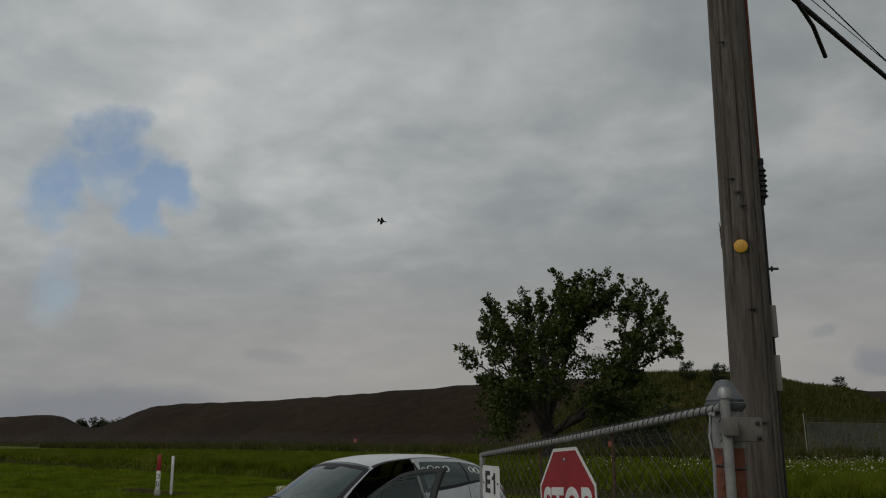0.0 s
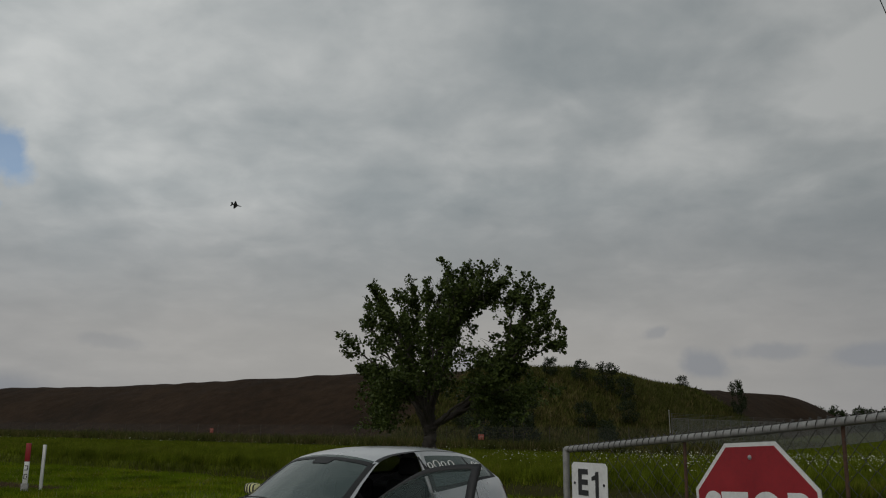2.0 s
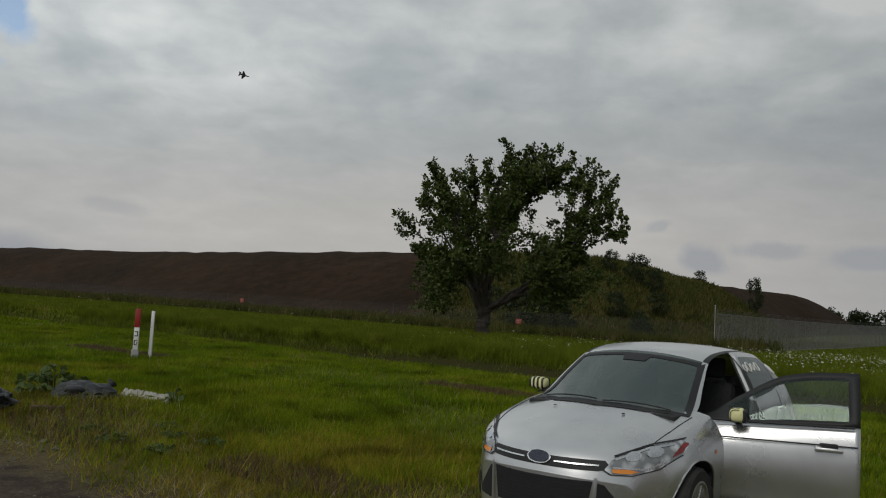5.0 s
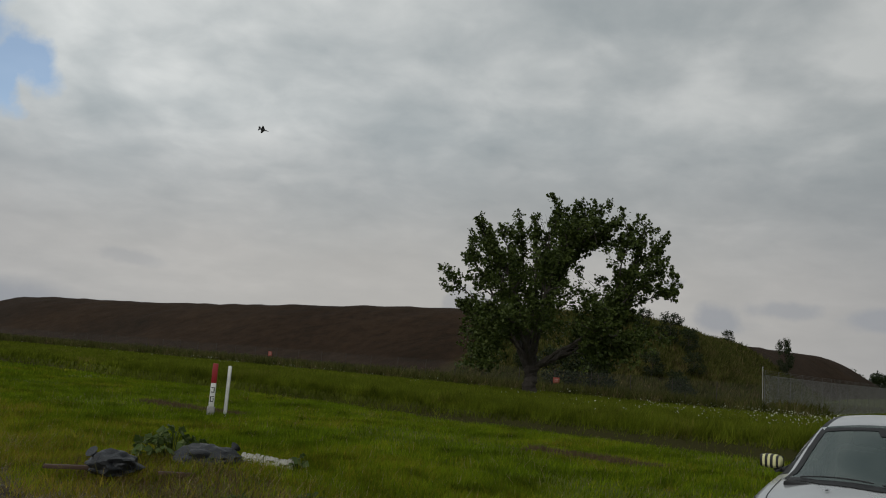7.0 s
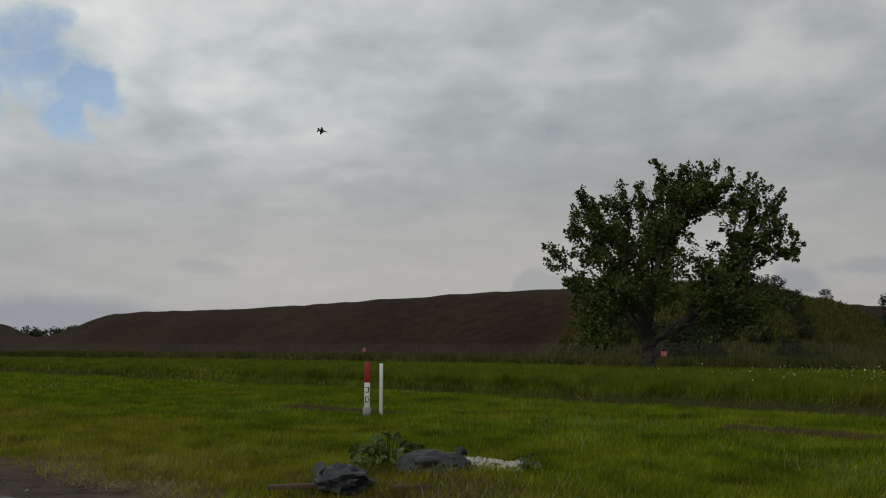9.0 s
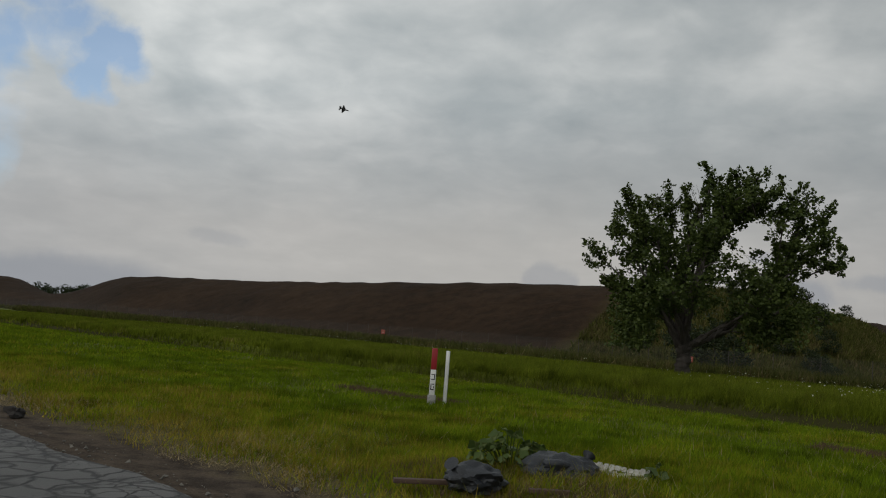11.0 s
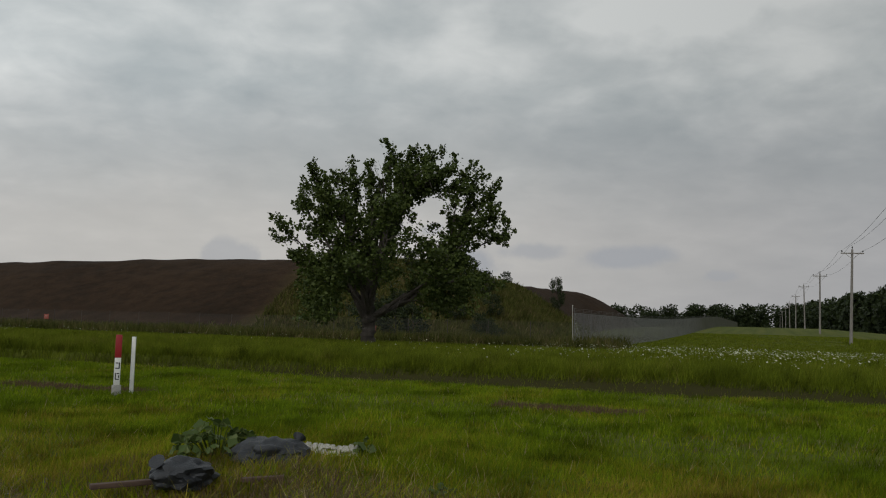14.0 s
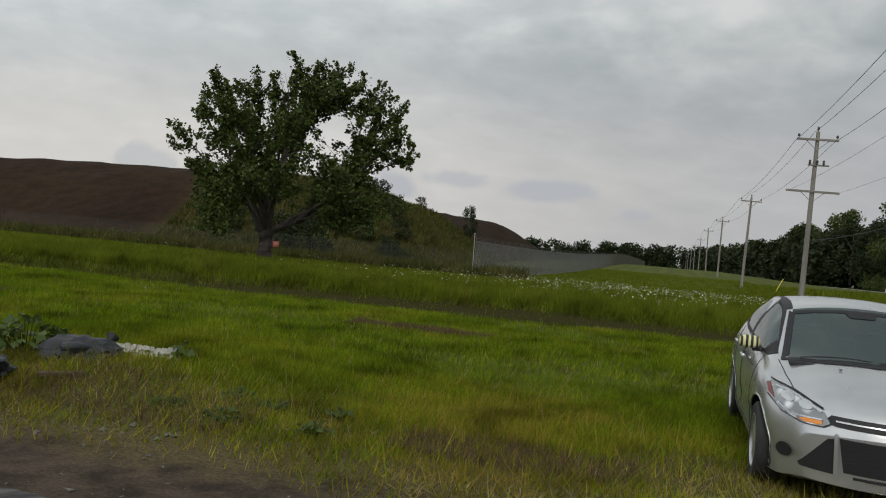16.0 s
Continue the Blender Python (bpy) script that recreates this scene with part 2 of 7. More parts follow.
def build_asphalt(t, b):
    vec, u, v = uv_nodes(t)
    wob = t.nodes.new("ShaderNodeVectorMath")
    wob.operation = "MULTIPLY_ADD"
    nz = nd(t, "ShaderNodeTexNoise", Scale=1.6, Detail=3.0)
    t.links.new(vec, nz.inputs["Vector"])
    t.links.new(nz.outputs[1], wob.inputs[0])
    wob.inputs[1].default_value = (0.5, 0.5, 0.0)
    t.links.new(vec, wob.inputs[2])
    cr = []
    for sc, wd in ((2.5, 0.085), (5.6, 0.07)):
        vo = nd(t, "ShaderNodeTexVoronoi", Scale=sc)
        vo.feature = "DISTANCE_TO_EDGE"
        t.links.new(wob.outputs[0], vo.inputs["Vector"])
        cr.append(ramp(t, vo.outputs["Distance"], [(0.012, 0.0), (wd, 1.0)]))
    patch = ramp(t, noise_tex(t, vec, 0.5, 4), [(0.42, 0.0), (0.55, 1.0)])
    small = mth(t, "MAXIMUM", cr[1], patch)
    crack = mth(t, "MULTIPLY", cr[0], small)
    g = noise_tex(t, vec, 120.0, 3)
    w = noise_tex(t, vec, 0.8, 5)
    base = ramp(t, mth(t, "MULTIPLY_ADD", g, 0.5, mth(t, "MULTIPLY", w, 0.5)), [(0.34, (0.060, 0.058, 0.056)), (0.66, (0.125, 0.121, 0.116))])
    t.links.new(mix(t, crack, (0.022, 0.021, 0.020), base), b.inputs["Base Color"])
    b.inputs["Roughness"].default_value = 0.82
    bump(t, b, mth(t, "ADD", mth(t, "MULTIPLY", crack, 1.0), mth(t, "MULTIPLY", g, 0.15)), 0.8, 0.02)


def build_berm(t, b):
    vec, u, v = uv_nodes(t)
    n1 = noise_tex(t, vec, 0.06, 6, 0.6)
    n2 = noise_tex(t, vec, 0.6, 8, 0.7)
    n3 = noise_tex(t, vec, 6.0, 4, 0.7)
    earth = ramp(t, mth(t, "MULTIPLY_ADD", n2, 0.6, mth(t, "MULTIPLY", n1, 0.4)), [(0.34, (0.013, 0.0085, 0.0045)), (0.5, (0.028, 0.0165, 0.0090)), (0.68, (0.048, 0.029, 0.016))])
    green = ramp(t, mth(t, "MULTIPLY_ADD", n2, 0.5, mth(t, "MULTIPLY", n3, 0.5)), [(0.35, (0.048, 0.052, 0.014)), (0.5, (0.082, 0.074, 0.022)), (0.68, (0.13, 0.092, 0.040))])
    # weeds hold the eastern end, bare soil the rest; the far eastern tip is bare again
    e = mth(t, "ADD", u, mth(t, "MULTIPLY_ADD", n1, 16.0, -8.0))
    f = mth(t, "MULTIPLY", ramp(t, mth(t, "MULTIPLY_ADD", e, 0.01, 1.0), [(0.43, 0.0), (0.52, 1.0)]),
            ramp(t, mth(t, "MULTIPLY", mth(t, "ADD", v, mth(t, "MULTIPLY", n2, 20.0)), 0.004), [(0.55, 1.0), (0.61, 0.0)]))
    t.links.new(mix(t, f, earth, green), b.inputs["Base Color"])
    b.inputs["Roughness"].default_value = 0.95
    bump(t, b, mth(t, "ADD", n2, mth(t, "MULTIPLY", n3, 0.35)), 0.45, 0.30)


def build_blade(t, b, lush, dry, patchy=0.5):
    """Grass: colour by patch of ground and from blade to blade."""
    vec, u, v = uv_nodes(t)
    n = noise_tex(t, vec, 0.45, 5, 0.6)
    n2 = noise_tex(t, vec, 2.5, 4, 0.6)
    rnd = t.nodes.new("ShaderNodeNewGeometry").outputs["Random Per Island"]
    edge = mth(t, "MULTIPLY", mth(t, "ADD", v, mth(t, "MULTIPLY_ADD", n2, 4.0, -2.0)), 0.1)
    near = ramp(t, edge, [(0.55, 1.0), (1.05, 0.0)])
    f = mth(t, "ADD", mth(t, "MULTIPLY_ADD", n, 1.6, mth(t, "MULTIPLY_ADD", n2, 0.6, -0.72 - patchy)), mth(t, "MULTIPLY_ADD", rnd, 0.62, mth(t, "MULTIPLY", near, 0.43)))
    col = ramp(t, f, [(0.15, lush[0]), (0.42, lush[1]), (0.62, dry[0]), (0.95, dry[1])])
    clump = ramp(t, noise_tex(t, vec, 1.1, 5, 0.65, 0.4), [(0.34, 0.40), (0.48, 0.88), (0.62, 1.22)])
    fresh = ramp(t, mth(t, "FRACT", mth(t, "MULTIPLY", rnd, 37.0)), [(0.0, 0.55), (1.0, 1.0)])
    t.links.new(mix(t, 1.0, mix(t, 1.0, col, clump, "MULTIPLY"), fresh, "MULTIPLY"), b.inputs["Base Color"])
    b.inputs["Roughness"].default_value = 0.7
    b.inputs["Specular IOR Level"].default_value = 0.05
    # light passes through thin blades
    tr = t.nodes.new("ShaderNodeBsdfTranslucent")
    t.links.new(b.inputs["Base Color"].links[0].from_socket, tr.inputs[0])
    ms = t.nodes.new("ShaderNodeMixShader")
    ms.inputs[0].default_value = 0.35
    t.links.new(b.outputs[0], ms.inputs[1])
    t.links.new(tr.outputs[0], ms.inputs[2])
    t.links.new(ms.outputs[0], t.nodes["Material Output"].inputs[0])


M_ground = material("turf_soil", build_ground, Roughness=0.95, Specular_IOR_Level=0.08)
M_asphalt = material("cracked_asphalt", build_asphalt)
M_berm = material("earth_and_weeds", build_berm, Specular_IOR_Level=0.08)
M_grass = material("mown_grass", lambda t, b: build_blade(t, b, ((0.150, 0.225, 0.010), (0.240, 0.312, 0.013)), ((0.310, 0.272, 0.026), (0.41, 0.305, 0.065))))
M_tall = material("tall_grass", lambda t, b: build_blade(t, b, ((0.148, 0.188, 0.015), (0.225, 0.258, 0.024)), ((0.24, 0.21, 0.050), (0.32, 0.25, 0.09)), 0.56))
M_dead = simple("dead_brown_grass", (0.06, 0.038, 0.020), (0.14, 0.088, 0.045), 4, 0.95)
M_straw = simple("dry_straw", (0.22, 0.165, 0.075), (0.40, 0.31, 0.16), 3, 0.9)
M_weed = material("fence_weeds", lambda t, b: build_blade(t, b, ((0.090, 0.102, 0.024), (0.140, 0.132, 0.040)), ((0.19, 0.155, 0.065), (0.27, 0.22, 0.13)), 0.45))


def build_leaf(t, b, a, c, d):
    g = t.nodes.new("ShaderNodeNewGeometry").outputs["Random Per Island"]
    n = noise_tex(t, coord(t), 0.7, 4)
    t.links.new(ramp(t, mth(t, "MULTIPLY_ADD", g, 0.6, mth(t, "MULTIPLY", n, 0.5)), [(0.2, a), (0.55, c), (0.9, d)]), b.inputs["Base Color"])
    b.inputs["Roughness"].default_value = 0.55
    b.inputs["Specular IOR Level"].default_value = 0.22
    tr = t.nodes.new("ShaderNodeBsdfTranslucent")
    t.links.new(b.inputs["Base Color"].links[0].from_socket, tr.inputs[0])
    ms = t.nodes.new("ShaderNodeMixShader")
    ms.inputs[0].default_value = 0.25
    t.links.new(b.outputs[0], ms.inputs[1])
    t.links.new(tr.outputs[0], ms.inputs[2])
    t.links.new(ms.outputs[0], t.nodes["Material Output"].inputs[0])


M_leaf = material("tree_leaf", lambda t, b: build_leaf(t, b, (0.032, 0.050, 0.010), (0.056, 0.082, 0.016), (0.095, 0.122, 0.028)))
M_leaf_light = material("light_woodland_leaf", lambda t, b: build_leaf(t, b, (0.024, 0.038, 0.011), (0.042, 0.062, 0.017), (0.072, 0.094, 0.028)))
M_leaf_dark = material("woodland_leaf", lambda t, b: build_leaf(t, b, (0.013, 0.021, 0.007), (0.024, 0.036, 0.011), (0.042, 0.056, 0.018)))
M_leaf_pale = material("garden_leaf", lambda t, b: build_leaf(t, b, (0.035, 0.060, 0.012), (0.070, 0.105, 0.026), (0.13, 0.16, 0.055)))
M_bark = simple("bark", (0.035, 0.030, 0.025), (0.085, 0.072, 0.060), 6, 0.95, bump_s=0.7, dist=0.03, stretch=(1, 1, 0.25))
M_steel = simple("galvanised_steel", (0.30, 0.31, 0.31), (0.46, 0.46, 0.45), 9, 0.5, 0.7, 0.1)
M_steel_old = simple("weathered_galvanised_steel", (0.22, 0.22, 0.21), (0.40, 0.39, 0.37), 14, 0.65, 0.45, 0.2)
M_wire = simple("dark_wire", (0.05, 0.05, 0.05), (0.11, 0.10, 0.09), 30, 0.6, 0.5, 0.1)
M_cable = simple("black_cable", (0.012, 0.012, 0.013), (0.03, 0.03, 0.03), 20, 0.6, 0, 0.1)
M_white = simple("white_paint", (0.62, 0.62, 0.60), (0.80, 0.80, 0.78), 5, 0.5, 0, 0.08)
M_black = simple("black_paint", (0.012, 0.012, 0.012), (0.03, 0.03, 0.03), 6, 0.5, 0, 0.05)
M_red = simple("red_paint", (0.235, 0.008, 0.014), (0.33, 0.016, 0.022), 5, 0.5, 0, 0.08)
M_rust = simple("rusty_steel", (0.12, 0.035, 0.022), (0.26, 0.10, 0.055), 10, 0.85, 0.1, 0.4, 0.01)
M_grey = simple("light_grey_post", (0.30, 0.29, 0.27), (0.44, 0.43, 0.40), 3, 0.8, 0, 0.3, 0.01, (1, 1, 0.2))
M_road = simple("pale_road", (0.20, 0.20, 0.195), (0.30, 0.295, 0.285), 0.4, 0.9, 0, 0.2)
M_petal = simple("white_petals", (0.40, 0.42, 0.27), (0.58, 0.59, 0.44), 5, 0.8)

# ---- mesh helpers ----


def mesh_from(name, verts, faces, mat, smooth=False):
    me = bpy.data.meshes.new(name)
    me.from_pydata([tuple(v) for v in verts], [], faces)
    me.materials.append(mat)
    if smooth:
        me.polygons.foreach_set("use_smooth", [True] * len(me.polygons))
    me.update()
    return me


def tri_mesh(name, pts, mat):
    """A mesh of loose triangles from an array of (n, 3, 3)."""
    n = len(pts)
    me = bpy.data.meshes.new(name)
    me.vertices.add(n * 3)
    me.vertices.foreach_set("co", np.asarray(pts, np.float32).reshape(-1))
    me.loops.add(n * 3)
    me.loops.foreach_set("vertex_index", np.arange(n * 3, dtype=np.int32))
    me.polygons.add(n)
    me.polygons.foreach_set("loop_start", np.arange(0, n * 3, 3, dtype=np.int32))
    me.polygons.foreach_set("loop_total", np.full(n, 3, dtype=np.int32))
    me.materials.append(mat)
    me.update(calc_edges=True)
    return me


def part(name, bm, mat, parent=None, label="", smooth=True):
    me = bpy.data.meshes.new(name)
    bmesh.ops.recalc_face_normals(bm, faces=bm.faces)
    bm.to_mesh(me)
    bm.free()
    me.materials.append(mat)
    me.polygons.foreach_set("use_smooth", [smooth] * len(me.polygons))
    if smooth:
        me.set_sharp_from_angle(angle=radians(38))
    ob = new(name, me)
    ob.parent = parent
    if label:
        tagged(ob, label)
    return ob


def box(bm, size, at=(0, 0, 0), m=None, bevel=0.0):
    r = bmesh.ops.create_cube(bm, size=1.0, matrix=(m or Matrix()) @ Matrix.Translation(at) @ Matrix.Diagonal((*size, 1)))
    if bevel:
        es = list({e for v in r["verts"] for e in v.link_edges})
        bmesh.ops.bevel(bm, geom=es, offset=bevel, segments=2, profile=0.5, affect="EDGES")


def tube(bm, pts, radii, sides=10, cap=True):
    """A round bar along points."""
    pts = [Vector(p) for p in pts]
    if isinstance(radii, (int, float)):
        radii = [radii] * len(pts)
    rings = []
    for i, p in enumerate(pts):
        d = (pts[min(i + 1, len(pts) - 1)] - pts[max(i - 1, 0)]).normalized()
        a = d.orthogonal().normalized() if abs(d.z) > 0.999 else d.cross(Vector((0, 0, 1))).normalized()
        c = d.cross(a)
        rings.append([bm.verts.new(p + (a * math.cos(k) + c * math.sin(k)) * radii[i]) for k in (2 * math.pi * j / sides for j in range(sides))])
    for r0, r1 in zip(rings, rings[1:]):
        for j in range(sides):
            bm.faces.new((r0[j], r0[(j + 1) % sides], r1[(j + 1) % sides], r1[j]))
    if cap:
        bm.faces.new(rings[0][::-1])
        bm.faces.new(rings[-1])


def lathe(bm, prof, sides=24, m=None):
    """Turns (radius, height) pairs round z."""
    m = m or Matrix()
    rings = [[bm.verts.new(m @ Vector((r * math.cos(2 * math.pi * j / sides), r * math.sin(2 * math.pi * j / sides), z))) for j in range(sides)] for r, z in prof]
    for r0, r1 in zip(rings, rings[1:]):
        for j in range(sides):
            bm.faces.new((r0[j], r0[(j + 1) % sides], r1[(j + 1) % sides], r1[j]))
    bm.faces.new(rings[0][::-1])
    bm.faces.new(rings[-1])


def prism(bm, outline, depth, m=None):
    """A flat outline (x, y) given thickness along z."""
    m = m or Matrix()
    lo = [bm.verts.new(m @ Vector((x, y, -depth / 2))) for x, y in outline]
    hi = [bm.verts.new(m @ Vector((x, y, depth / 2))) for x, y in outline]
    bm.faces.new(lo[::-1])
    bm.faces.new(hi)
    n = len(outline)
    for i in range(n):
        bm.faces.new((lo[i], lo[(i + 1) % n], hi[(i + 1) % n], hi[i]))


def thing(name, at=(0, 0, 0), rz=0.0, **tags):
    e = new(name)
    e.empty_display_size = 0.2
    e.matrix_basis = pose(*at, 0, 0, rz)
    return tagged(e, **tags)


def sstep(a, b, x):
    t = np.clip((x - a) / (b - a), 0, 1)
    return t * t * (3 - 2 * t)


def wave(u, v, s, seed=0.0):
    """Cheap smooth unevenness, about -1 to 1."""
    return (np.sin(u * s + 1.3 * np.sin(v * s * 0.7 + seed)) + np.sin(v * s * 1.13 + 1.7 * np.sin(u * s * 0.61 + 2 + seed)) + np.sin((u + v) * s * 2.3 + seed * 3) * 0.5) / 2.5


def rise(u, v):
    """The strip along the fence climbs gently away from the road."""
    return 2.6 * sstep(60, 265, v) ** 1.15 * (1 - sstep(4, 30, u)) * sstep(-70, -26, u) + 1.0 * sstep(60, 135, v) * sstep(6, 28, u)


def zg(u, v):
    return float(ground_z(np.array(float(u)), np.array(float(v))))


def ground_z(u, v):
    z = 0.03 * wave(u, v, 0.35) * sstep(4, 8, v) + 0.012 * wave(u, v, 1.7, 2.0) * sstep(3.3, 5, v)
    z = z - 0.03 * sstep(3.1, 3.5, v) + 0.05 * sstep(3.9, 5.5, v)
    bend = 0.22 * np.sin(u * 0.13)
    z = z - 0.75 * sstep(18.8 + bend, 19.9 + bend, v) * (1 - sstep(20.7 + bend, 21.4 + bend, v))
    z = z + 0.20 * np.exp(-((u + 14.0) / 1.5) ** 2 - ((v - 6.2) / 1.15) ** 2)      # low hump under the rubbish
    z = z + rise(u, v)
    return z + 0.10 * sstep(6, 11, v) + 0.24 * sstep(20.7, 21.6, v) - 0.34 * sstep(30, 52, v)


def graded(lo, hi, near0, near1, step, grow=1.18):
    a = list(np.arange(near0, near1 + step / 2, step))
    s, x = step, near1
    while x < hi:
        s *= grow
        x += s
        a.append(x)
    s, x = step, near0
    while x > lo:
        s *= grow
        x -= s
        a.insert(0, x)
    return np.array(a)


def sheet(name, us, vs, zf, mat):
    U, V = np.meshgrid(us, vs)
    Z = zf(U, V)
    co = np.stack([EU.x * U + EV.x * V, EU.y * U + EV.y * V, Z], -1).reshape(-1, 3)
    n = len(us)
    faces = [(j * n + i, j * n + i + 1, (j + 1) * n + i + 1, (j + 1) * n + i) for j in range(len(vs) - 1) for i in range(n - 1)]
    return new(name, mesh_from(name, co, faces, mat, True))


# ---- ground, road, berm ----
sheet_ground = sheet("ground", graded(-2500, 2500, -36, 8, 0.35), graded(-2000, 3500, 3.0, 26, 0.25), ground_z, M_ground)
tagged(sheet_ground, "flat rough grassland with a shallow ditch and worn verge", "ground", kind="structure")
edge_u = graded(-700, 500, -26, 6, 0.22, 1.12)


def road_sheet(name, us, v0, v1, z, mat):
    """Road slab with a ragged broken edge on the grass side."""
    rag = 0.07 * wave(us, us * 0.3, 2.1) + 0.05 * wave(us, us * 0.9, 6.3, 1.0)
    vs = [v0 + (v1 - v0) * k / 20 for k in range(20)]
    rows = [[G(u, v, z) for u in us] for v in vs]
    rows.append([G(u, v1 + r, z) for u, r in zip(us, rag)])
    rows.append([G(u, v1 + r + 0.03, z - 0.06) for u, r in zip(us, rag)])
    n = len(us)
    return new(name, mesh_from(name, [p for r in rows for p in r], [(j * n + i, j * n + i + 1, (j + 1) * n + i + 1, (j + 1) * n + i) for j in range(len(rows) - 1) for i in range(n - 1)], mat))


tagged(road_sheet("road", edge_u, -6.5, 2.88, 0.035, M_asphalt), "old grey asphalt road with alligator cracks and a crumbling edge", "road", kind="structure")


def berm_z(u, v):
    top = 8.5 + 0.45 * sstep(45, 62, -u) - 0.35 * sstep(75, 130, -u) + 0.22 * wave(u, v, 0.06) + 0.10 * wave(u, v, 0.45, 1.0) + 1.3 * sstep(110, 200, v) * sstep(-75, -50, u)
    right = -25 - 8 * sstep(85, 130, v) + 1.5 * wave(u, v, 0.09, 3.0)
    f = sstep(60, 85.5, v + 1.2 * wave(u, v, 0.12, 2.0)) * (1 - sstep(212, 252, v)) * (1 - sstep(right - 20, right, u))
    us = u + 2.0 * (v - 85)          # the cutting runs slantwise through the bank
    gap = sstep(-212, -176, us) + 0.9 * (1 - sstep(-246, -216, us))
    f = f * (1 - sstep(94, 116, v) * (1 - sstep(-115, -80, u)))
    z = top * np.minimum(f, 1) * (0.48 + 0.52 * np.minimum(gap, 1))
    return z + 0.12 * wave(u, v, 0.9, 4.0) * f - 0.25


tagged(sheet("berm", np.arange(-420, -15, 1.5), np.arange(56.5, 262, 1.25), berm_z, M_berm), "long earth bank, bare brown soil with a weedy green end", "bank", kind="structure")

# ---- far side road and its verge ----
right_road = new("road_side", mesh_from("road_side", [G(u, v, 0.06 + zg(u, v)) for v in (20, 45, 60, 70, 80, 90, 100, 110, 120, 135, 160, 300, 900) for u in (27.0, 37.0)], [(2 * j, 2 * j + 1, 2 * j + 3, 2 * j + 2) for j in range(12)], M_road))
tagged(right_road, "pale grey country road along the trees", "road", kind="structure")


def marker_stake(at, h, body, band):
    t = thing("marker_stake", at, 30, label="white roadside marker stake with reflector, in grass", category="marker", group="stakes by the side road")
    bm = bmesh.new()
    box(bm, (0.22, 0.22, h), (0, 0, h / 2), bevel=0.02)
    part("stake", bm, body, t)
    bm = bmesh.new()
    box(bm, (0.226, 0.226, h * 0.3), (0, 0, h * 0.75), bevel=0.02)
    part("band", bm, band, t)
    return t


for u, v, h, b1, b2 in ((26.0, 152, 1.5, M_white, M_black), (25.5, 132, 1.7, M_white, M_red), (25.2, 112, 1.3, M_white, M_black), (25.0, 98, 1.4, M_white, M_white), (25.0, 94, 1.4, M_white, M_white)):
    marker_stake(G(u, v, zg(u, v) - 0.05), h, b1, b2)

# ---- fences ----
M_pole = simple("pole_wood_far", (0.16, 0.145, 0.13), (0.27, 0.25, 0.23), 3, 0.9, 0, 0.3, 0.02, (1, 1, 0.1))


def build_fabric(cover):
    def build(t, b):
        n = noise_tex(t, coord(t), 0.5, 4)
        t.links.new(ramp(t, n, [(0.35, (0.090, 0.090, 0.088)), (0.65, (0.125, 0.125, 0.122))]), b.inputs["Base Color"])
        b.inputs["Roughness"].default_value, b.inputs["Metallic"].default_value = 0.7, 0.2
        b.inputs["Alpha"].default_value = cover
    return build


M_mesh_thin = material("chain_link_thin", build_fabric(0.10))


M_fence_post = simple("dull_fence_post", (0.10, 0.10, 0.098), (0.15, 0.15, 0.145), 3, 0.8, 0.1, 0.1)


def woven_wire(parent, a, b, h, pitch=0.075, r=0.0031):
    """Chain-link of two crossing families of leaning wires, each a thin three-sided bar."""
    length, e = (b - a).length, (b - a).normalized()
    nrm = e.cross(Vector((0, 0, 1)))
    x0 = np.arange(-h, length, pitch)
    tris = []
    for s, off in ((1, 0.0), (-1, 0.006)):
        lo, hi = (x0, x0 + h) if s > 0 else (x0 + h, x0)
        z0, z1 = np.zeros_like(lo), np.full_like(lo, h)
        for p, q, zp, zq in ((lo, hi, z0, z1), (hi, lo, z1, z0)):
            cut = np.clip(p, 0, length)
            zp += (zq - zp) * np.where(hi == lo, 0, (cut - p) / (q - p))
            p[:] = cut
        ring = []
        for k in range(3):
            an = 2.0944 * k
            shift = np.array(nrm) * (r * math.cos(an) + off) + (np.array(e) * -s + np.array((0, 0, 1))) * (0.707 * r * math.sin(an))
            ring.append([np.array(a) + np.outer(p, np.array(e)) + np.outer(z, (0, 0, 1)) + shift for p, z in ((lo, z0), (hi, z1))])
        for k in range(3):
            (p0, p1), (q0, q1) = ring[k], ring[(k + 1) % 3]
            tris += [np.stack([p0, q0, q1], 1), np.stack([p0, q1, p1], 1)]
    pts = np.concatenate(tris)
    pts[:, :, 2] += rise(pts[:, :, 0] * EU.x + pts[:, :, 1] * EU.y, pts[:, :, 0] * EV.x + pts[:, :, 1] * EV.y)
    o = new("chain_link", tri_mesh("chain_link", pts, M_fence_wire))
    o.parent = parent
    return o


M_fence_wire = simple("grey_fence_wire", (0.20, 0.20, 0.20), (0.28, 0.28, 0.275), 0.6, 0.7, 0.3, 0.0)


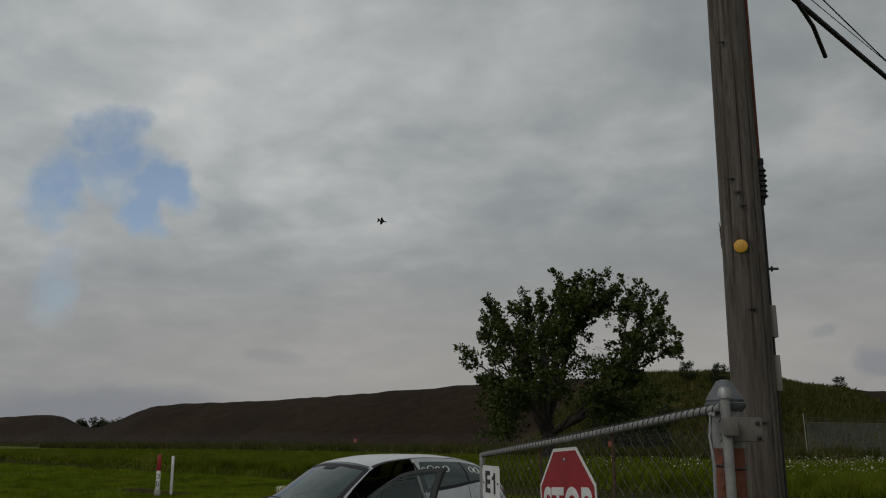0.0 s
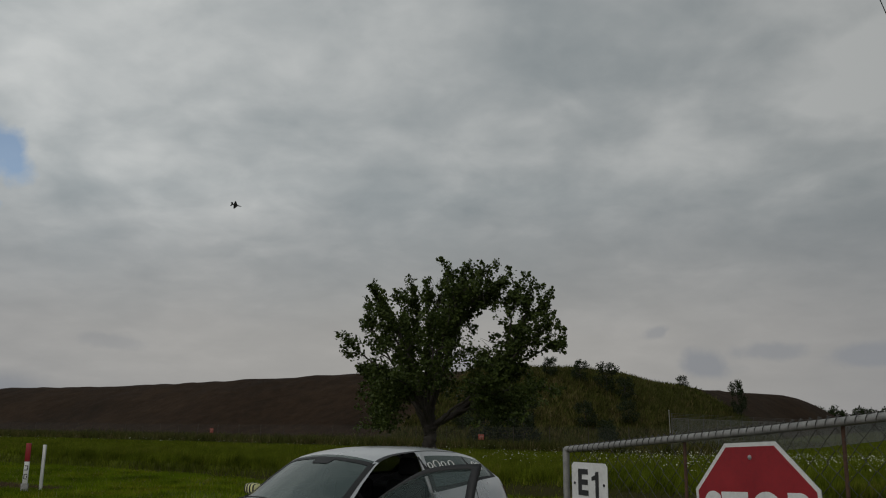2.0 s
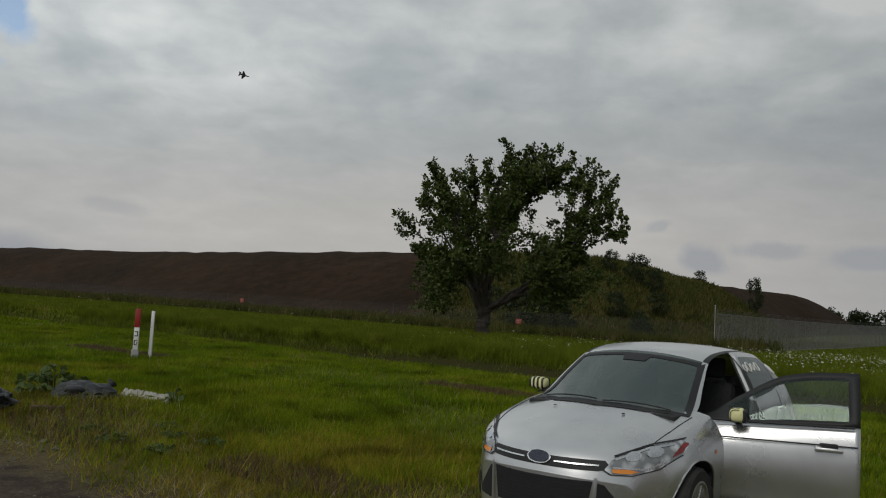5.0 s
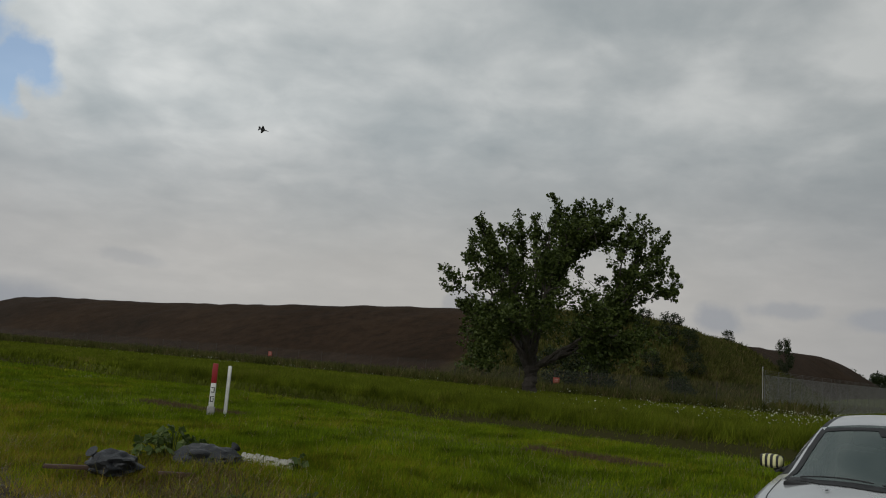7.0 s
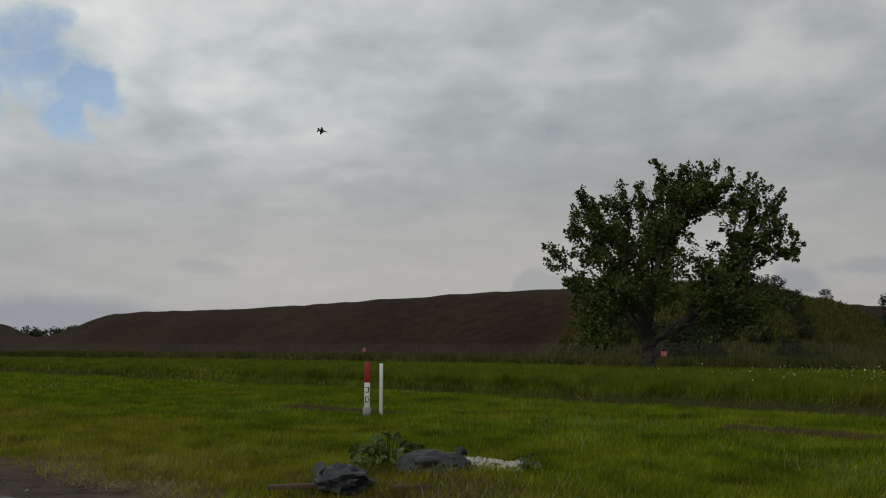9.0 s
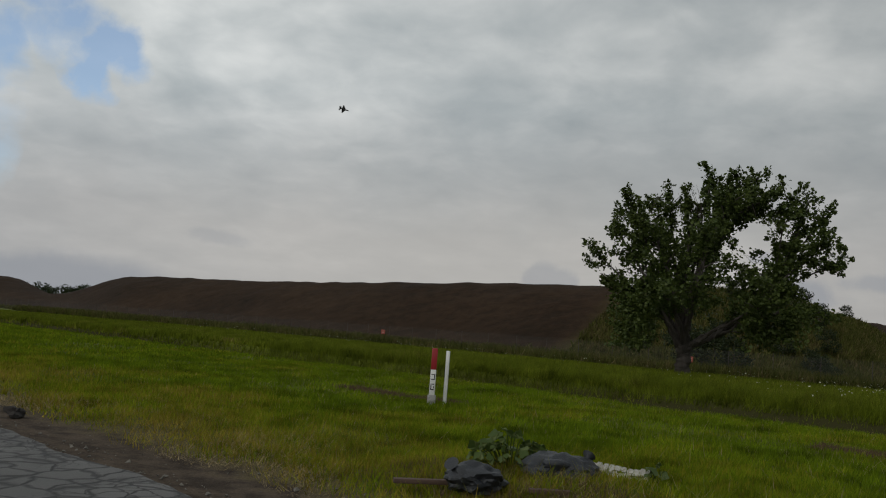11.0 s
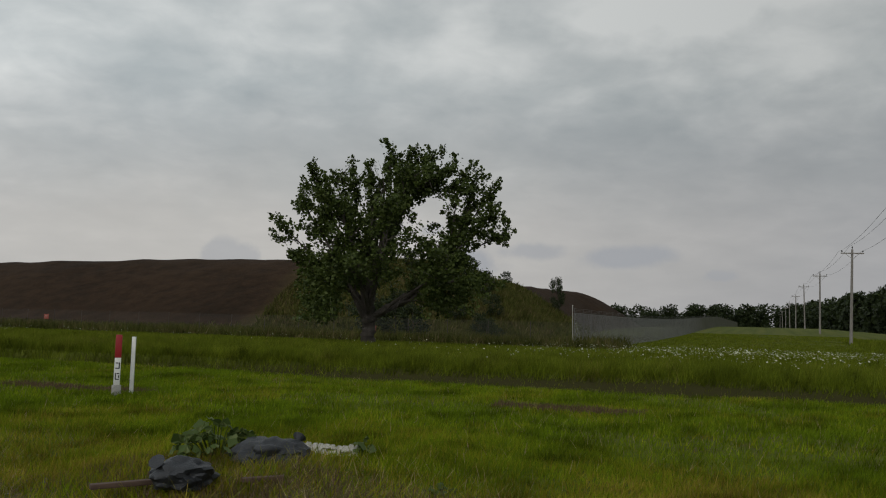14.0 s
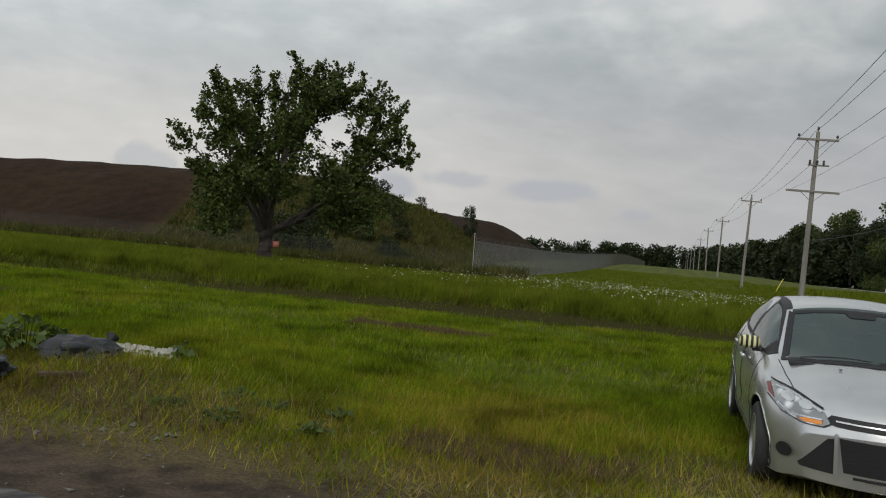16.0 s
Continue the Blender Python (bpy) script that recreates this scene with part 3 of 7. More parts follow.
def far_fence(a, b, h, step, mat, name, label, barbed=0.0):
    t = thing(name, label=label, category="fence")
    n = max(2, round((b - a).length / step) + 1)
    d = (b - a) / (n - 1)

    def foot(i):
        p = a + d * i
        return p + Vector((0, 0, float(rise(np.array(p.dot(EU)), np.array(p.dot(EV))))))

    def run(z, step_n=6):
        return [foot(i) + Vector((0, 0, z)) for i in [*range(0, n - 1, step_n), n - 1]]
    bm = bmesh.new()
    tube(bm, [(0, 0, -0.3), (0, 0, h + 0.02)], 0.028 if barbed else 0.022, 6)
    post = part("post", bm, M_fence_post if barbed else M_bark, t, smooth=False)
    post.location = foot(0)
    for i in range(1, n):
        o = new("post", post.data)
        o.parent, o.location = t, foot(i)
    side = d.normalized().cross(Vector((0, 0, 1))) * 0.045
    if not barbed:
        bm = bmesh.new()
        for k in range(n - 1):
            p, q = a + d * k + side, a + d * (k + 1) + side
            bm.faces.new([bm.verts.new(x) for x in (p, q, q + Vector((0, 0, h)), p + Vector((0, 0, h)))])
        part("chain_link", bm, mat, t, smooth=False)
        return t
    woven_wire(t, a + side, b + side, h)
    bm = bmesh.new()
    tube(bm, run(h), 0.018, 6)
    part("top_rail", bm, M_fence_post, t, smooth=False)
    for k in range(3):
        bm = bmesh.new()
        tube(bm, run(h + barbed * (k + 1)), 0.008, 4)
        part("barbed_wire", bm, M_wire, t, smooth=False)
    bm = bmesh.new()
    tube(bm, [(0, 0, h), (0, 0, h + barbed * 3.2)], 0.014, 5)
    arm = part("arm", bm, M_fence_post, t, smooth=False)
    arm.location = foot(0)
    for i in range(1, min(n, 60)):
        o = new("arm", arm.data)
        o.parent, o.location = t, foot(i)
    return t


CORNER = G(-21.3, 55.3)
far_fence(CORNER, G(-21.3, 405), 2.55, 3.05, None, "chain_link_fence", "long grey chain-link boundary fence with dense mesh", 0.10)
far_fence(CORNER, G(-260, 55.3), 1.9, 3.05, M_mesh_thin, "chain_link_fence", "thin chain-link fence with posts in weeds below the bank")
cp = thing("corner_post", CORNER - Vector((0.12, 0.12, 0.2)), label="tall pale steel corner post of the fence", category="post")
bm = bmesh.new()
tube(bm, [(0, 0, 0), (-0.06, 0, 3.25)], 0.026, 10)
part("shaft", bm, M_grey, cp)
bm = bmesh.new()
lathe(bm, [(0.032, 3.24), (0.032, 3.26), (0.012, 3.28)], 10, Matrix.Translation((-0.06, 0, 0)))
part("cap", bm, M_white, cp)
M_faded = simple("faded_red_sheet", (0.22, 0.045, 0.030), (0.30, 0.075, 0.050), 5, 0.7)
for u, z in ((-36.3, 1.1), (-67.9, 1.3)):
    s = thing("warning_sign", G(u, 55.1, z), math.degrees(GRID), label="small faded red warning sign on the fence", category="sign", group="fence signs")
    bm = bmesh.new()
    box(bm, (0.52, 0.02, 0.42), bevel=0.008)
    part("panel", bm, M_faded, s)
    for k in range(2):
        bm = bmesh.new()
        box(bm, (0.30, 0.004, 0.022), (0, -0.013, 0.07 - 0.12 * k))
        part("text_bar", bm, M_grey, s, smooth=False)

# ---- overhead line ----


def sag(a, b, drop, n=14):
    return [a.lerp(b, k / n) - Vector((0, 0, 4 * drop * (k / n) * (1 - k / n))) for k in range(n + 1)]


M_insul = simple("glazed_insulator", (0.05, 0.045, 0.045), (0.10, 0.095, 0.095), 8, 0.3)


def utility_pole(h, double):
    t = thing("utility_pole", label="grey wooden utility pole with crossarms and insulators", category="pole", group="poles of the overhead line")
    bm = bmesh.new()
    tube(bm, [(0, 0, -0.5), (0, 0, h * 0.5), (0, 0, h)], [0.19, 0.16, 0.12], 12)
    part("shaft", bm, M_pole, t)
    for k, (z, w) in enumerate(((h - 0.55, 2.6), (h - 4.0, 3.3)) if double else ((h - 0.5, 2.5),)):
        bm = bmesh.new()
        box(bm, (w, 0.12, 0.14), (0, -0.16, z), bevel=0.01)
        arm = part("crossarm", bm, M_pole, t, smooth=False)
        for s in (-1, 1):
            bm = bmesh.new()
            tube(bm, [(s * 0.75, -0.16, z - 0.02), (0, -0.13, z - 0.7)], 0.022, 6)
            part("brace", bm, M_steel_old, arm, smooth=False)
            if k == 0:
                bm = bmesh.new()
                lathe(bm, [(0.02, 0), (0.02, 0.10), (0.08, 0.11), (0.09, 0.17), (0.05, 0.19), (0.09, 0.21), (0.05, 0.29)], 10, Matrix.Translation((s * (w / 2 - 0.12), -0.16, z + 0.06)))
                part("insulator", bm, M_insul, arm)
    bm = bmesh.new()
    lathe(bm, [(0.03, 0), (0.03, 0.12), (0.09, 0.13), (0.09, 0.2), (0.05, 0.22), (0.09, 0.25), (0.05, 0.34)], 10, Matrix.Translation((0, 0, h)))
    part("insulator", bm, M_insul, t)
    if double:
        bm = bmesh.new()
        box(bm, (1.3, 0.1, 0.1), (0.2, -0.15, h - 2.25), bevel=0.01)
        part("short_arm", bm, M_pole, t, smooth=False)
        for x in (-0.35, 0.1, 0.5):
            bm = bmesh.new()
            lathe(bm, [(0.05, 0), (0.09, 0.03), (0.06, 0.08), (0.09, 0.13), (0.06, 0.18), (0.09, 0.23), (0.03, 0.3)], 10, Matrix.Translation((x, -0.2, h - 2.2)))
            part("cutout", bm, M_insul, t)
    return t


LINE_U = 0.2
tall = utility_pole(11.7, True)
tall.matrix_basis = pose(*G(LINE_U, 58.8), 0, 1.0, math.degrees(GRID))
short = utility_pole(11.3, False)
line_v = [58.8, 109, 170, 235, 305, 380, 460, 545, 640]
short.matrix_basis = pose(*G(LINE_U, line_v[1], zg(LINE_U, line_v[1])), 0, 1.5, math.degrees(GRID))
for i, v in enumerate(line_v[2:]):
    copy_thing(short, pose(*G(LINE_U, v, zg(LINE_U, v)), 0, (-1) ** i * 0.6, math.degrees(GRID)))
NEAR_POLE = Vector((2.90, 5.40, 0))
# conductors, from the near pole down the line
for x, dz in ((-1.2, -0.3), (0, 0.35), (1.2, -0.3)):
    ends = [NEAR_POLE + EU * x + Vector((0, 0, 11.2 + dz))] + [G(LINE_U + x, v, 11.3 + dz + zg(LINE_U, v)) for v in line_v]
    w = thing("power_line", label="thin dark overhead power conductor", category="cable", group="conductors of the overhead line")
    for a, b in zip(ends, ends[1:]):
        bm = bmesh.new()
        tube(bm, sag(a, b, (b - a).length * 0.011), 0.014, 5)
        part("span", bm, M_cable, w, smooth=False)
gw = thing("guy_wire_guard", G(2.6, 96, zg(2.6, 96)), label="yellow guy wire guard leaning in the grass", category="guy guard")
bm = bmesh.new()
tube(bm, [(0, 0, -0.1), (1.35, 0.4, 1.7)], 0.045, 8)
part("sleeve", bm, simple("yellow_plastic", (0.5, 0.42, 0.05), (0.65, 0.55, 0.08), 3, 0.5), gw)

# ---- trees ----


def leaf_cloud(rng, centres, radii, per, size, squash=0.75):
    """Small folded leaves scattered round many clump centres, as triangles."""
    out = []
    for c, r in zip(centres, radii):
        n = max(6, int(per * r * r))
        d = rng.normal(size=(n, 3))
        d /= np.linalg.norm(d, axis=1, keepdims=True)
        p = np.asarray(c) + d * (r * rng.random((n, 1)) ** 0.45) * (1, 1, squash)
        a = rng.normal(size=(n, 3))
        a /= np.linalg.norm(a, axis=1, keepdims=True)
        b = np.cross(a, rng.normal(size=(n, 3)))
        b /= np.linalg.norm(b, axis=1, keepdims=True)
        s = size * (0.6 + 0.8 * rng.random((n, 1)))
        tip, base, l, rr = p + a * s, p - a * s * 0.7, p + b * s * 0.55, p - b * s * 0.55
        out.append(np.stack([base, l, tip], 1))
        out.append(np.stack([base, tip, rr], 1))
    return np.concatenate(out)


def limb(bm, rng, pts, r0, r1, sides=8):
    """A crooked tapering branch through points; returns its smooth course."""
    pts = [Vector(p) for p in pts]
    path = []
    for i in range(len(pts) - 1):
        p0, p1, p2, p3 = pts[max(i - 1, 0)], pts[i], pts[i + 1], pts[min(i + 2, len(pts) - 1)]
        for k in range(5):
            t = k / 5
            q = 0.5 * (2 * p1 + (p2 - p0) * t + (2 * p0 - 5 * p1 + 4 * p2 - p3) * t * t + (3 * p1 - p0 - 3 * p2 + p3) * t ** 3)
            path.append(q + Vector(rng.normal(size=3)) * 0.05)
    path.append(pts[-1])
    n = len(path)
    tube(bm, path, [r0 + (r1 - r0) * (k / (n - 1)) ** 0.8 for k in range(n)], sides)
    return path


def spray_leaves(rng, base, way, length, n, wide, size):
    """One leafy twig: folded leaves along it, thick at the foot and thin at the tip, as triangles."""
    base, way = np.asarray(base, float), np.asarray(way, float)
    f = rng.random((n, 1)) ** 0.85
    p = base + way * length * f + rng.normal(size=(n, 3)) * wide * (1.05 - f) ** 0.7 * 0.5
    a = way * 0.7 + rng.normal(size=(n, 3)) * 0.6 + (0, 0, -0.25)
    a /= np.linalg.norm(a, axis=1, keepdims=True)
    b = np.cross(a, rng.normal(size=(n, 3)))
    b /= np.linalg.norm(b, axis=1, keepdims=True)
    s = size * (0.65 + 0.7 * rng.random((n, 1)))
    tip, foot, l, r = p + a * s, p - a * s * 0.75, p + b * s * 0.62, p - b * s * 0.62
    return [np.stack([foot, l, tip], 1), np.stack([foot, tip, r], 1)]


def big_tree(at):
    """The lone broad maple: forked trunk, spreading limbs, a window of sky in the crown."""
    rng = np.random.default_rng(11)
    t = thing("tree", at, label="broad lone deciduous tree with dark green leaves, forked trunk and gaps", category="tree")
    bm = bmesh.new()
    limb(bm, rng, [(0, 0, -0.4), (0.02, 0, 0.5), (0.0, 0, 1.2), (-0.05, 0, 1.9)], 0.41, 0.34, 12)
    limb(bm, rng, [(-0.05, 0, 1.7), (0.1, 0, 3.0), (0.25, 0, 4.6), (0.6, 0, 6.4)], 0.27, 0.09, 9)
    limb(bm, rng, [(-0.05, 0, 1.6), (-0.6, 0, 2.6), (-1.0, 0.1, 3.6), (-1.9, 0.1, 5.4)], 0.24, 0.08, 9)
    limb(bm, rng, [(0.0, 0, 1.6), (0.7, 0, 2.2), (1.9, 0, 2.75), (3.9, 0.1, 4.6)], 0.24, 0.09, 9)
    fork = Vector((-0.05, 0, 1.75))
    tips = [((-1.3, 0.3, 3.0), (-3.6, 0.5, 4.6), (-5.9, 0.2, 6.2)), ((-1.2, -0.3, 3.2), (-3.3, -0.4, 5.9), (-4.7, -0.2, 7.4)), ((-0.9, -0.4, 3.9), (-2.7, -0.6, 6.8), (-3.9, -0.2, 8.7)),
            ((-0.7, 0.3, 4.0), (-1.8, 0.5, 6.8), (-2.6, 0.3, 8.8)), ((-0.4, 0.2, 4.4), (-0.9, 0.5, 7.0), (-1.4, 0.3, 9.1)), ((-0.1, -0.3, 4.6), (-0.1, -0.4, 7.2), (-0.2, -0.2, 8.8)), ((0.2, 0.2, 4.6), (0.6, 0.2, 7.8), (1.1, 0.1, 10.1)),
            ((0.3, -0.2, 4.6), (1.2, -0.4, 7.8), (2.1, -0.2, 10.1)), ((0.4, 0.2, 4.6), (1.6, 0.4, 7.8), (3.1, 0.2, 10.2)), ((0.6, -0.2, 4.4), (2.2, -0.4, 8.2), (4.3, -0.3, 9.6)), ((0.5, 0.4, 4.2), (1.9, 0.9, 7.6), (3.6, 0.8, 9.2)),
            ((1.6, 0.1, 2.6), (4.3, 0.2, 4.9), (5.3, 0.3, 9.2)), ((1.6, 0.1, 2.6), (4.6, 0.2, 5.2), (6.3, 0.3, 9.4)), ((1.7, -0.2, 2.6), (4.8, -0.5, 5.3), (7.2, -0.2, 7.4)), ((1.7, -0.2, 2.6), (4.7, 0.5, 5.0), (7.7, 0.2, 6.2)),
            ((1.7, -0.3, 2.6), (4.3, -0.4, 3.7), (6.3, -0.2, 4.0)), ((1.7, 0.4, 2.8), (4.7, 0.9, 5.6), (5.9, 0.8, 7.9)),
            ((-0.8, 0.4, 2.9), (-2.9, 0.3, 4.0), (-5.0, 0.4, 4.8)), ((-0.6, -1.5, 3.2), (-1.8, -3.0, 4.2), (-3.0, -3.6, 4.6)), ((0.1, -1.6, 3.6), (0.4, -3.0, 5.2), (0.4, -3.9, 7.0)), ((0.2, 1.6, 3.6), (0.6, 3.0, 5.6), (0.3, 3.9, 7.6)), ((-0.9, 1.4, 3.4), (-2.2, 2.8, 5.2), (-2.9, 3.4, 7.2)), ((1.4, -0.9, 2.7), (3.0, -2.2, 3.6), (4.3, -3.0, 4.6))]
    tips += [((0.5, 0.5, 4.4), (2.4, 0.6, 8.4), (5.4, 0.4, 8.6)), ((1.7, 0.3, 2.7), (5.0, 0.6, 5.8), (6.9, 0.5, 8.3)), ((0.3, -0.6, 4.4), (1.0, -1.3, 7.0), (1.9, -1.6, 8.9)), ((-0.6, -0.8, 4.0), (-1.8, -1.4, 6.2), (-2.8, -1.5, 7.8))]
    tips = [[(x * (0.90 if x > 0 else 0.74), y, z) for x, y, z in e] for e in tips]
    leaves = []
    gaps = ((3.0, 7.05, 0.26, 0.46), (-2.45, 5.25, 0.5, 0.42), (0.45, 5.6, 0.25, 0.42), (-0.45, 7.5, 0.25, 0.5), (2.05, 6.9, 0.25, 0.3), (-1.7, 6.55, 0.22, 0.35), (6.2, 4.85, 0.7, 0.33), (-3.6, 5.6, 0.35, 0.28), (4.75, 8.0, 0.3, 0.5), (-1.9, 8.3, 0.2, 0.4))

    def clear(c):
        if any(((c[0] - x) / rx) ** 2 + ((c[2] - z) / rz) ** 2 < 1 for x, z, rx, rz in gaps):
            return False
        return c[2] > 1.3 and not (c[2] < 3.3 and -1.4 < c[0] < 2.3)

    def spray(c, way, length, n=31, wide=0.34):
        way = way.normalized()
        if clear(c) and clear(c + way * length * 0.8):
            leaves.extend(spray_leaves(rng, c, way, length, n, wide, 0.098))

    for ends in tips:
        path = limb(bm, rng, [fork, *ends], 0.13, 0.022, 7)
        n = len(path)
        for k in range(int(n * 0.40), n):
            f = k / n
            along = (path[min(k + 1, n - 1)] - path[k - 1]).normalized()
            for j in range(4):
                out = Vector((path[k].x - 1.0, path[k].y, path[k].z - 4.8)).normalized()
                side = Vector(rng.normal(size=3))
                way = (along * (0.5 + 0.6 * f) + out * 0.5 + side * (0.65 - 0.25 * f) + Vector((0, 0, 0.25))).normalized()
                c = path[k] + side * (0.42 - 0.22 * f) * rng.random()
                reach = (0.85 - 0.3 * f) * (0.6 + 0.7 * rng.random())
                if j == 0:
                    tube(bm, [path[k], path[k].lerp(c + way * reach, 0.5) + Vector((0, 0, 0.05)), c + way * reach], [0.03, 0.018, 0.007], 4)
                spray(c, way, reach)
            if 0.45 < f < 0.95 and k % 2:
                side = Vector(rng.normal(size=3))
                way = (along * 0.6 + side * 0.7 + Vector((0, 0, 0.2))).normalized()
                tip = path[k] + way * (0.7 + 0.6 * rng.random())
                tube(bm, [path[k], path[k].lerp(tip, 0.5) + Vector((0, 0, 0.06)), tip], [0.04, 0.025, 0.008], 5)
                for q in (0.45, 0.7, 0.9, 1.0):
                    spray(path[k].lerp(tip, q), way + Vector(rng.normal(size=3)) * 0.55, 0.35 + 0.35 * rng.random())
    # leafy inner mass, low in the crown
    for k in range(140):
        c = Vector((np.clip(rng.normal(), -1.3, 1.3) * 2.0 - 0.1, rng.normal() * 1.5, 3.6 + abs(rng.normal()) * 1.7))
        spray(c, Vector((c.x * 0.4, c.y * 0.4, 0.6)) + Vector(rng.normal(size=3)) * 0.6, 0.5 + 0.4 * rng.random(), 24, 0.6)
    # the fuller lobes: beside the window, on the western side and at the top
    for cx, cz, sx, sz, num in ((4.35, 7.3, 0.55, 1.0, 48), (5.8, 7.0, 0.7, 0.4, 24), (-2.3, 7.2, 0.75, 0.8, 36), (1.9, 9.2, 0.9, 0.45, 44), (-0.2, 6.6, 0.9, 0.9, 24), (3.0, 5.5, 0.8, 0.35, 36)):
        for k in range(num):
            g = np.clip(rng.normal(size=3), -1.6, 1.6)
            c = Vector((cx + sx * g[0], 0.9 * g[1], cz + sz * g[2]))
            spray(c, Vector((c.x - 1.0, c.y, c.z - 4.8)).normalized() * 0.7 + Vector(rng.normal(size=3)) * 0.5, 0.35 + 0.35 * rng.random())
    # low hanging boughs
    for cx, cz, sx, sz, num in ((-2.2, 3.3, 0.65, 0.5, 100), (-2.5, 2.3, 0.45, 0.35, 40), (3.4, 3.1, 0.85, 0.4, 90), (4.9, 3.5, 0.5, 0.25, 25)):
        for k in range(num):
            c = Vector((cx + sx * np.clip(rng.normal(), -1.6, 1.6), -0.3 + 0.9 * rng.normal(), cz + sz * np.clip(rng.normal(), -1.6, 1.6)))
            spray(c, Vector((np.sign(cx) * 0.5, 0, -0.15)) + Vector(rng.normal(size=3)) * 0.5, 0.5 + 0.4 * rng.random(), 26, 0.55)
    # bare twigs above the crown, in the window and on the western side
    for k in range(7):
        a, b = Vector((0.2 + 0.08 * k, 0.1 * rng.normal(), 8.2 + 0.2 * rng.random())), Vector((-0.3 + 0.14 * k + 0.2 * rng.normal(), 0.3 * rng.normal(), 9.5 + 0.8 * rng.random()))
        tube(bm, [a, a.lerp(b, 0.5) + Vector((0.08, 0, 0.05)), b], [0.018, 0.012, 0.005], 4)
    for k in range(6):
        a, b = Vector((4.0, 0.1 * k, 5.6 + 0.22 * k * rng.random())), Vector((2.3 + 0.5 * rng.random(), 0.1 * k, 5.8 + 0.3 * k * rng.random() + 0.3 * rng.random()))
        tube(bm, [a, a.lerp(b, 0.5) + Vector((0, 0, -0.12)), b], [0.02, 0.014, 0.006], 4)
        a, b = Vector((-2.0, 0.1 * k, 4.5 + 0.05 * k)), Vector((-2.9 - 0.5 * rng.random(), 0.1 * k, 5.0 + 0.2 * k * rng.random()))
        tube(bm, [a, a.lerp(b, 0.5) + Vector((0, 0, 0.1)), b], [0.02, 0.014, 0.006], 4)
    part("trunk", bm, M_bark, t)
    crown = new("crown", tri_mesh("crown", np.concatenate(leaves), M_leaf))
    crown.parent = t
    return t


big_tree((-4.45, 47.3, 0.0))


def wood_tree(name, h, w, seed, mat, label, per=10, leaf=0.34, low=0.18):
    rng = np.random.default_rng(seed)
    t = thing(name, label=label, category="tree", group="trees behind the field")
    bm = bmesh.new()
    limb(bm, rng, [(0, 0, -0.5), (0.05 * h * 0.2, 0, h * 0.3), (0, 0, h * 0.75)], 0.022 * h, 0.006 * h, 7)
    centres, radii = [], []
    for k in range(34):
        a, f = rng.random() * 6.28, rng.random()
        z = h * (low + (0.94 - low) * f)
        r = w * 0.5 * math.sin(math.pi * (0.16 + 0.74 * f)) * (0.45 + 0.6 * rng.random())
        c = Vector((math.cos(a) * r, math.sin(a) * r, z))
        if k % 3 == 0:
            tube(bm, [(0, 0, z * 0.7), c], [0.008 * h, 0.003 * h], 5)
        centres.append(c)
        radii.append(w * (0.11 + 0.10 * rng.random()))
    part("trunk", bm, M_bark, t)
    crown = new("crown", tri_mesh("crown", leaf_cloud(rng, centres, radii, per, leaf, 0.85), mat))
    crown.parent = t
    return t


kinds = [wood_tree("tree", 15, 11, 3, M_leaf_dark, "tall dark green woodland tree", 34), wood_tree("tree", 18, 12, 4, M_leaf, "tall dark green woodland tree", 34),
         wood_tree("tree", 11, 10, 5, M_leaf_light, "rounded mid-green roadside tree", 34, low=0.08), wood_tree("tree", 13, 9, 6, M_leaf_dark, "slender dark woodland tree", 34)]
spots = []
rng = np.random.default_rng(5)
for k in range(46):
    v = 75 + k * 9.5 + rng.random() * 5
    spots.append((47 + rng.random() * 15 - 0.025 * (v - 75), v, rng.integers(0, 4), 0.48 + 0.28 * rng.random() + 0.85 * min(1, max(0, v - 140) / 150)))
for k in range(26):
    v = 90 + k * 14 + rng.random() * 6
    spots.append((66 + rng.random() * 14, v, rng.integers(0, 2), 0.5 + 0.25 * rng.random() + 0.72 * min(1, max(0, v - 120) / 170)))
for i, (u, v, k, s) in enumerate(spots):
    m = pose(*G(u, v, zg(u, v) - 0.1), 0, 0, rng.random() * 360) @ Matrix.Diagonal((s, s, s, 1))
    if i < 4:
        kinds[i].matrix_basis = m
    else:
        o = copy_thing(kinds[k], m)
        o.scale = (s, s, s)
lp = thing("street_lamp", G(44, 118, zg(44, 118)), label="thin pale street lamp by the trees", category="street lamp")
bm = bmesh.new()
tube(bm, [(0, 0, 0), (0, 0, 8.2), (-0.6, 0, 8.7)], [0.10, 0.07, 0.05], 8)
part("pole", bm, M_steel, lp)
bm = bmesh.new()
box(bm, (0.7, 0.28, 0.14), (-0.9, 0, 8.7), bevel=0.04)
part("lantern", bm, M_steel_old, lp)
# hedge and scrub along the side road
bush = wood_tree("bush", 3.6, 6.0, 8, M_leaf, "low green roadside bush", 40, 0.22, 0.02)
bush.matrix_basis = pose(*G(43, 104, zg(43, 104)))
for k in range(16):
    s = 0.6 + 0.7 * rng.random()
    bu, bv = 40 + 4 * rng.random(), 78 + k * 11 + 5 * rng.random()
    o = copy_thing(bush, pose(*G(bu, bv, zg(bu, bv)), 0, 0, k * 77))
    o.scale = (s, s, s)


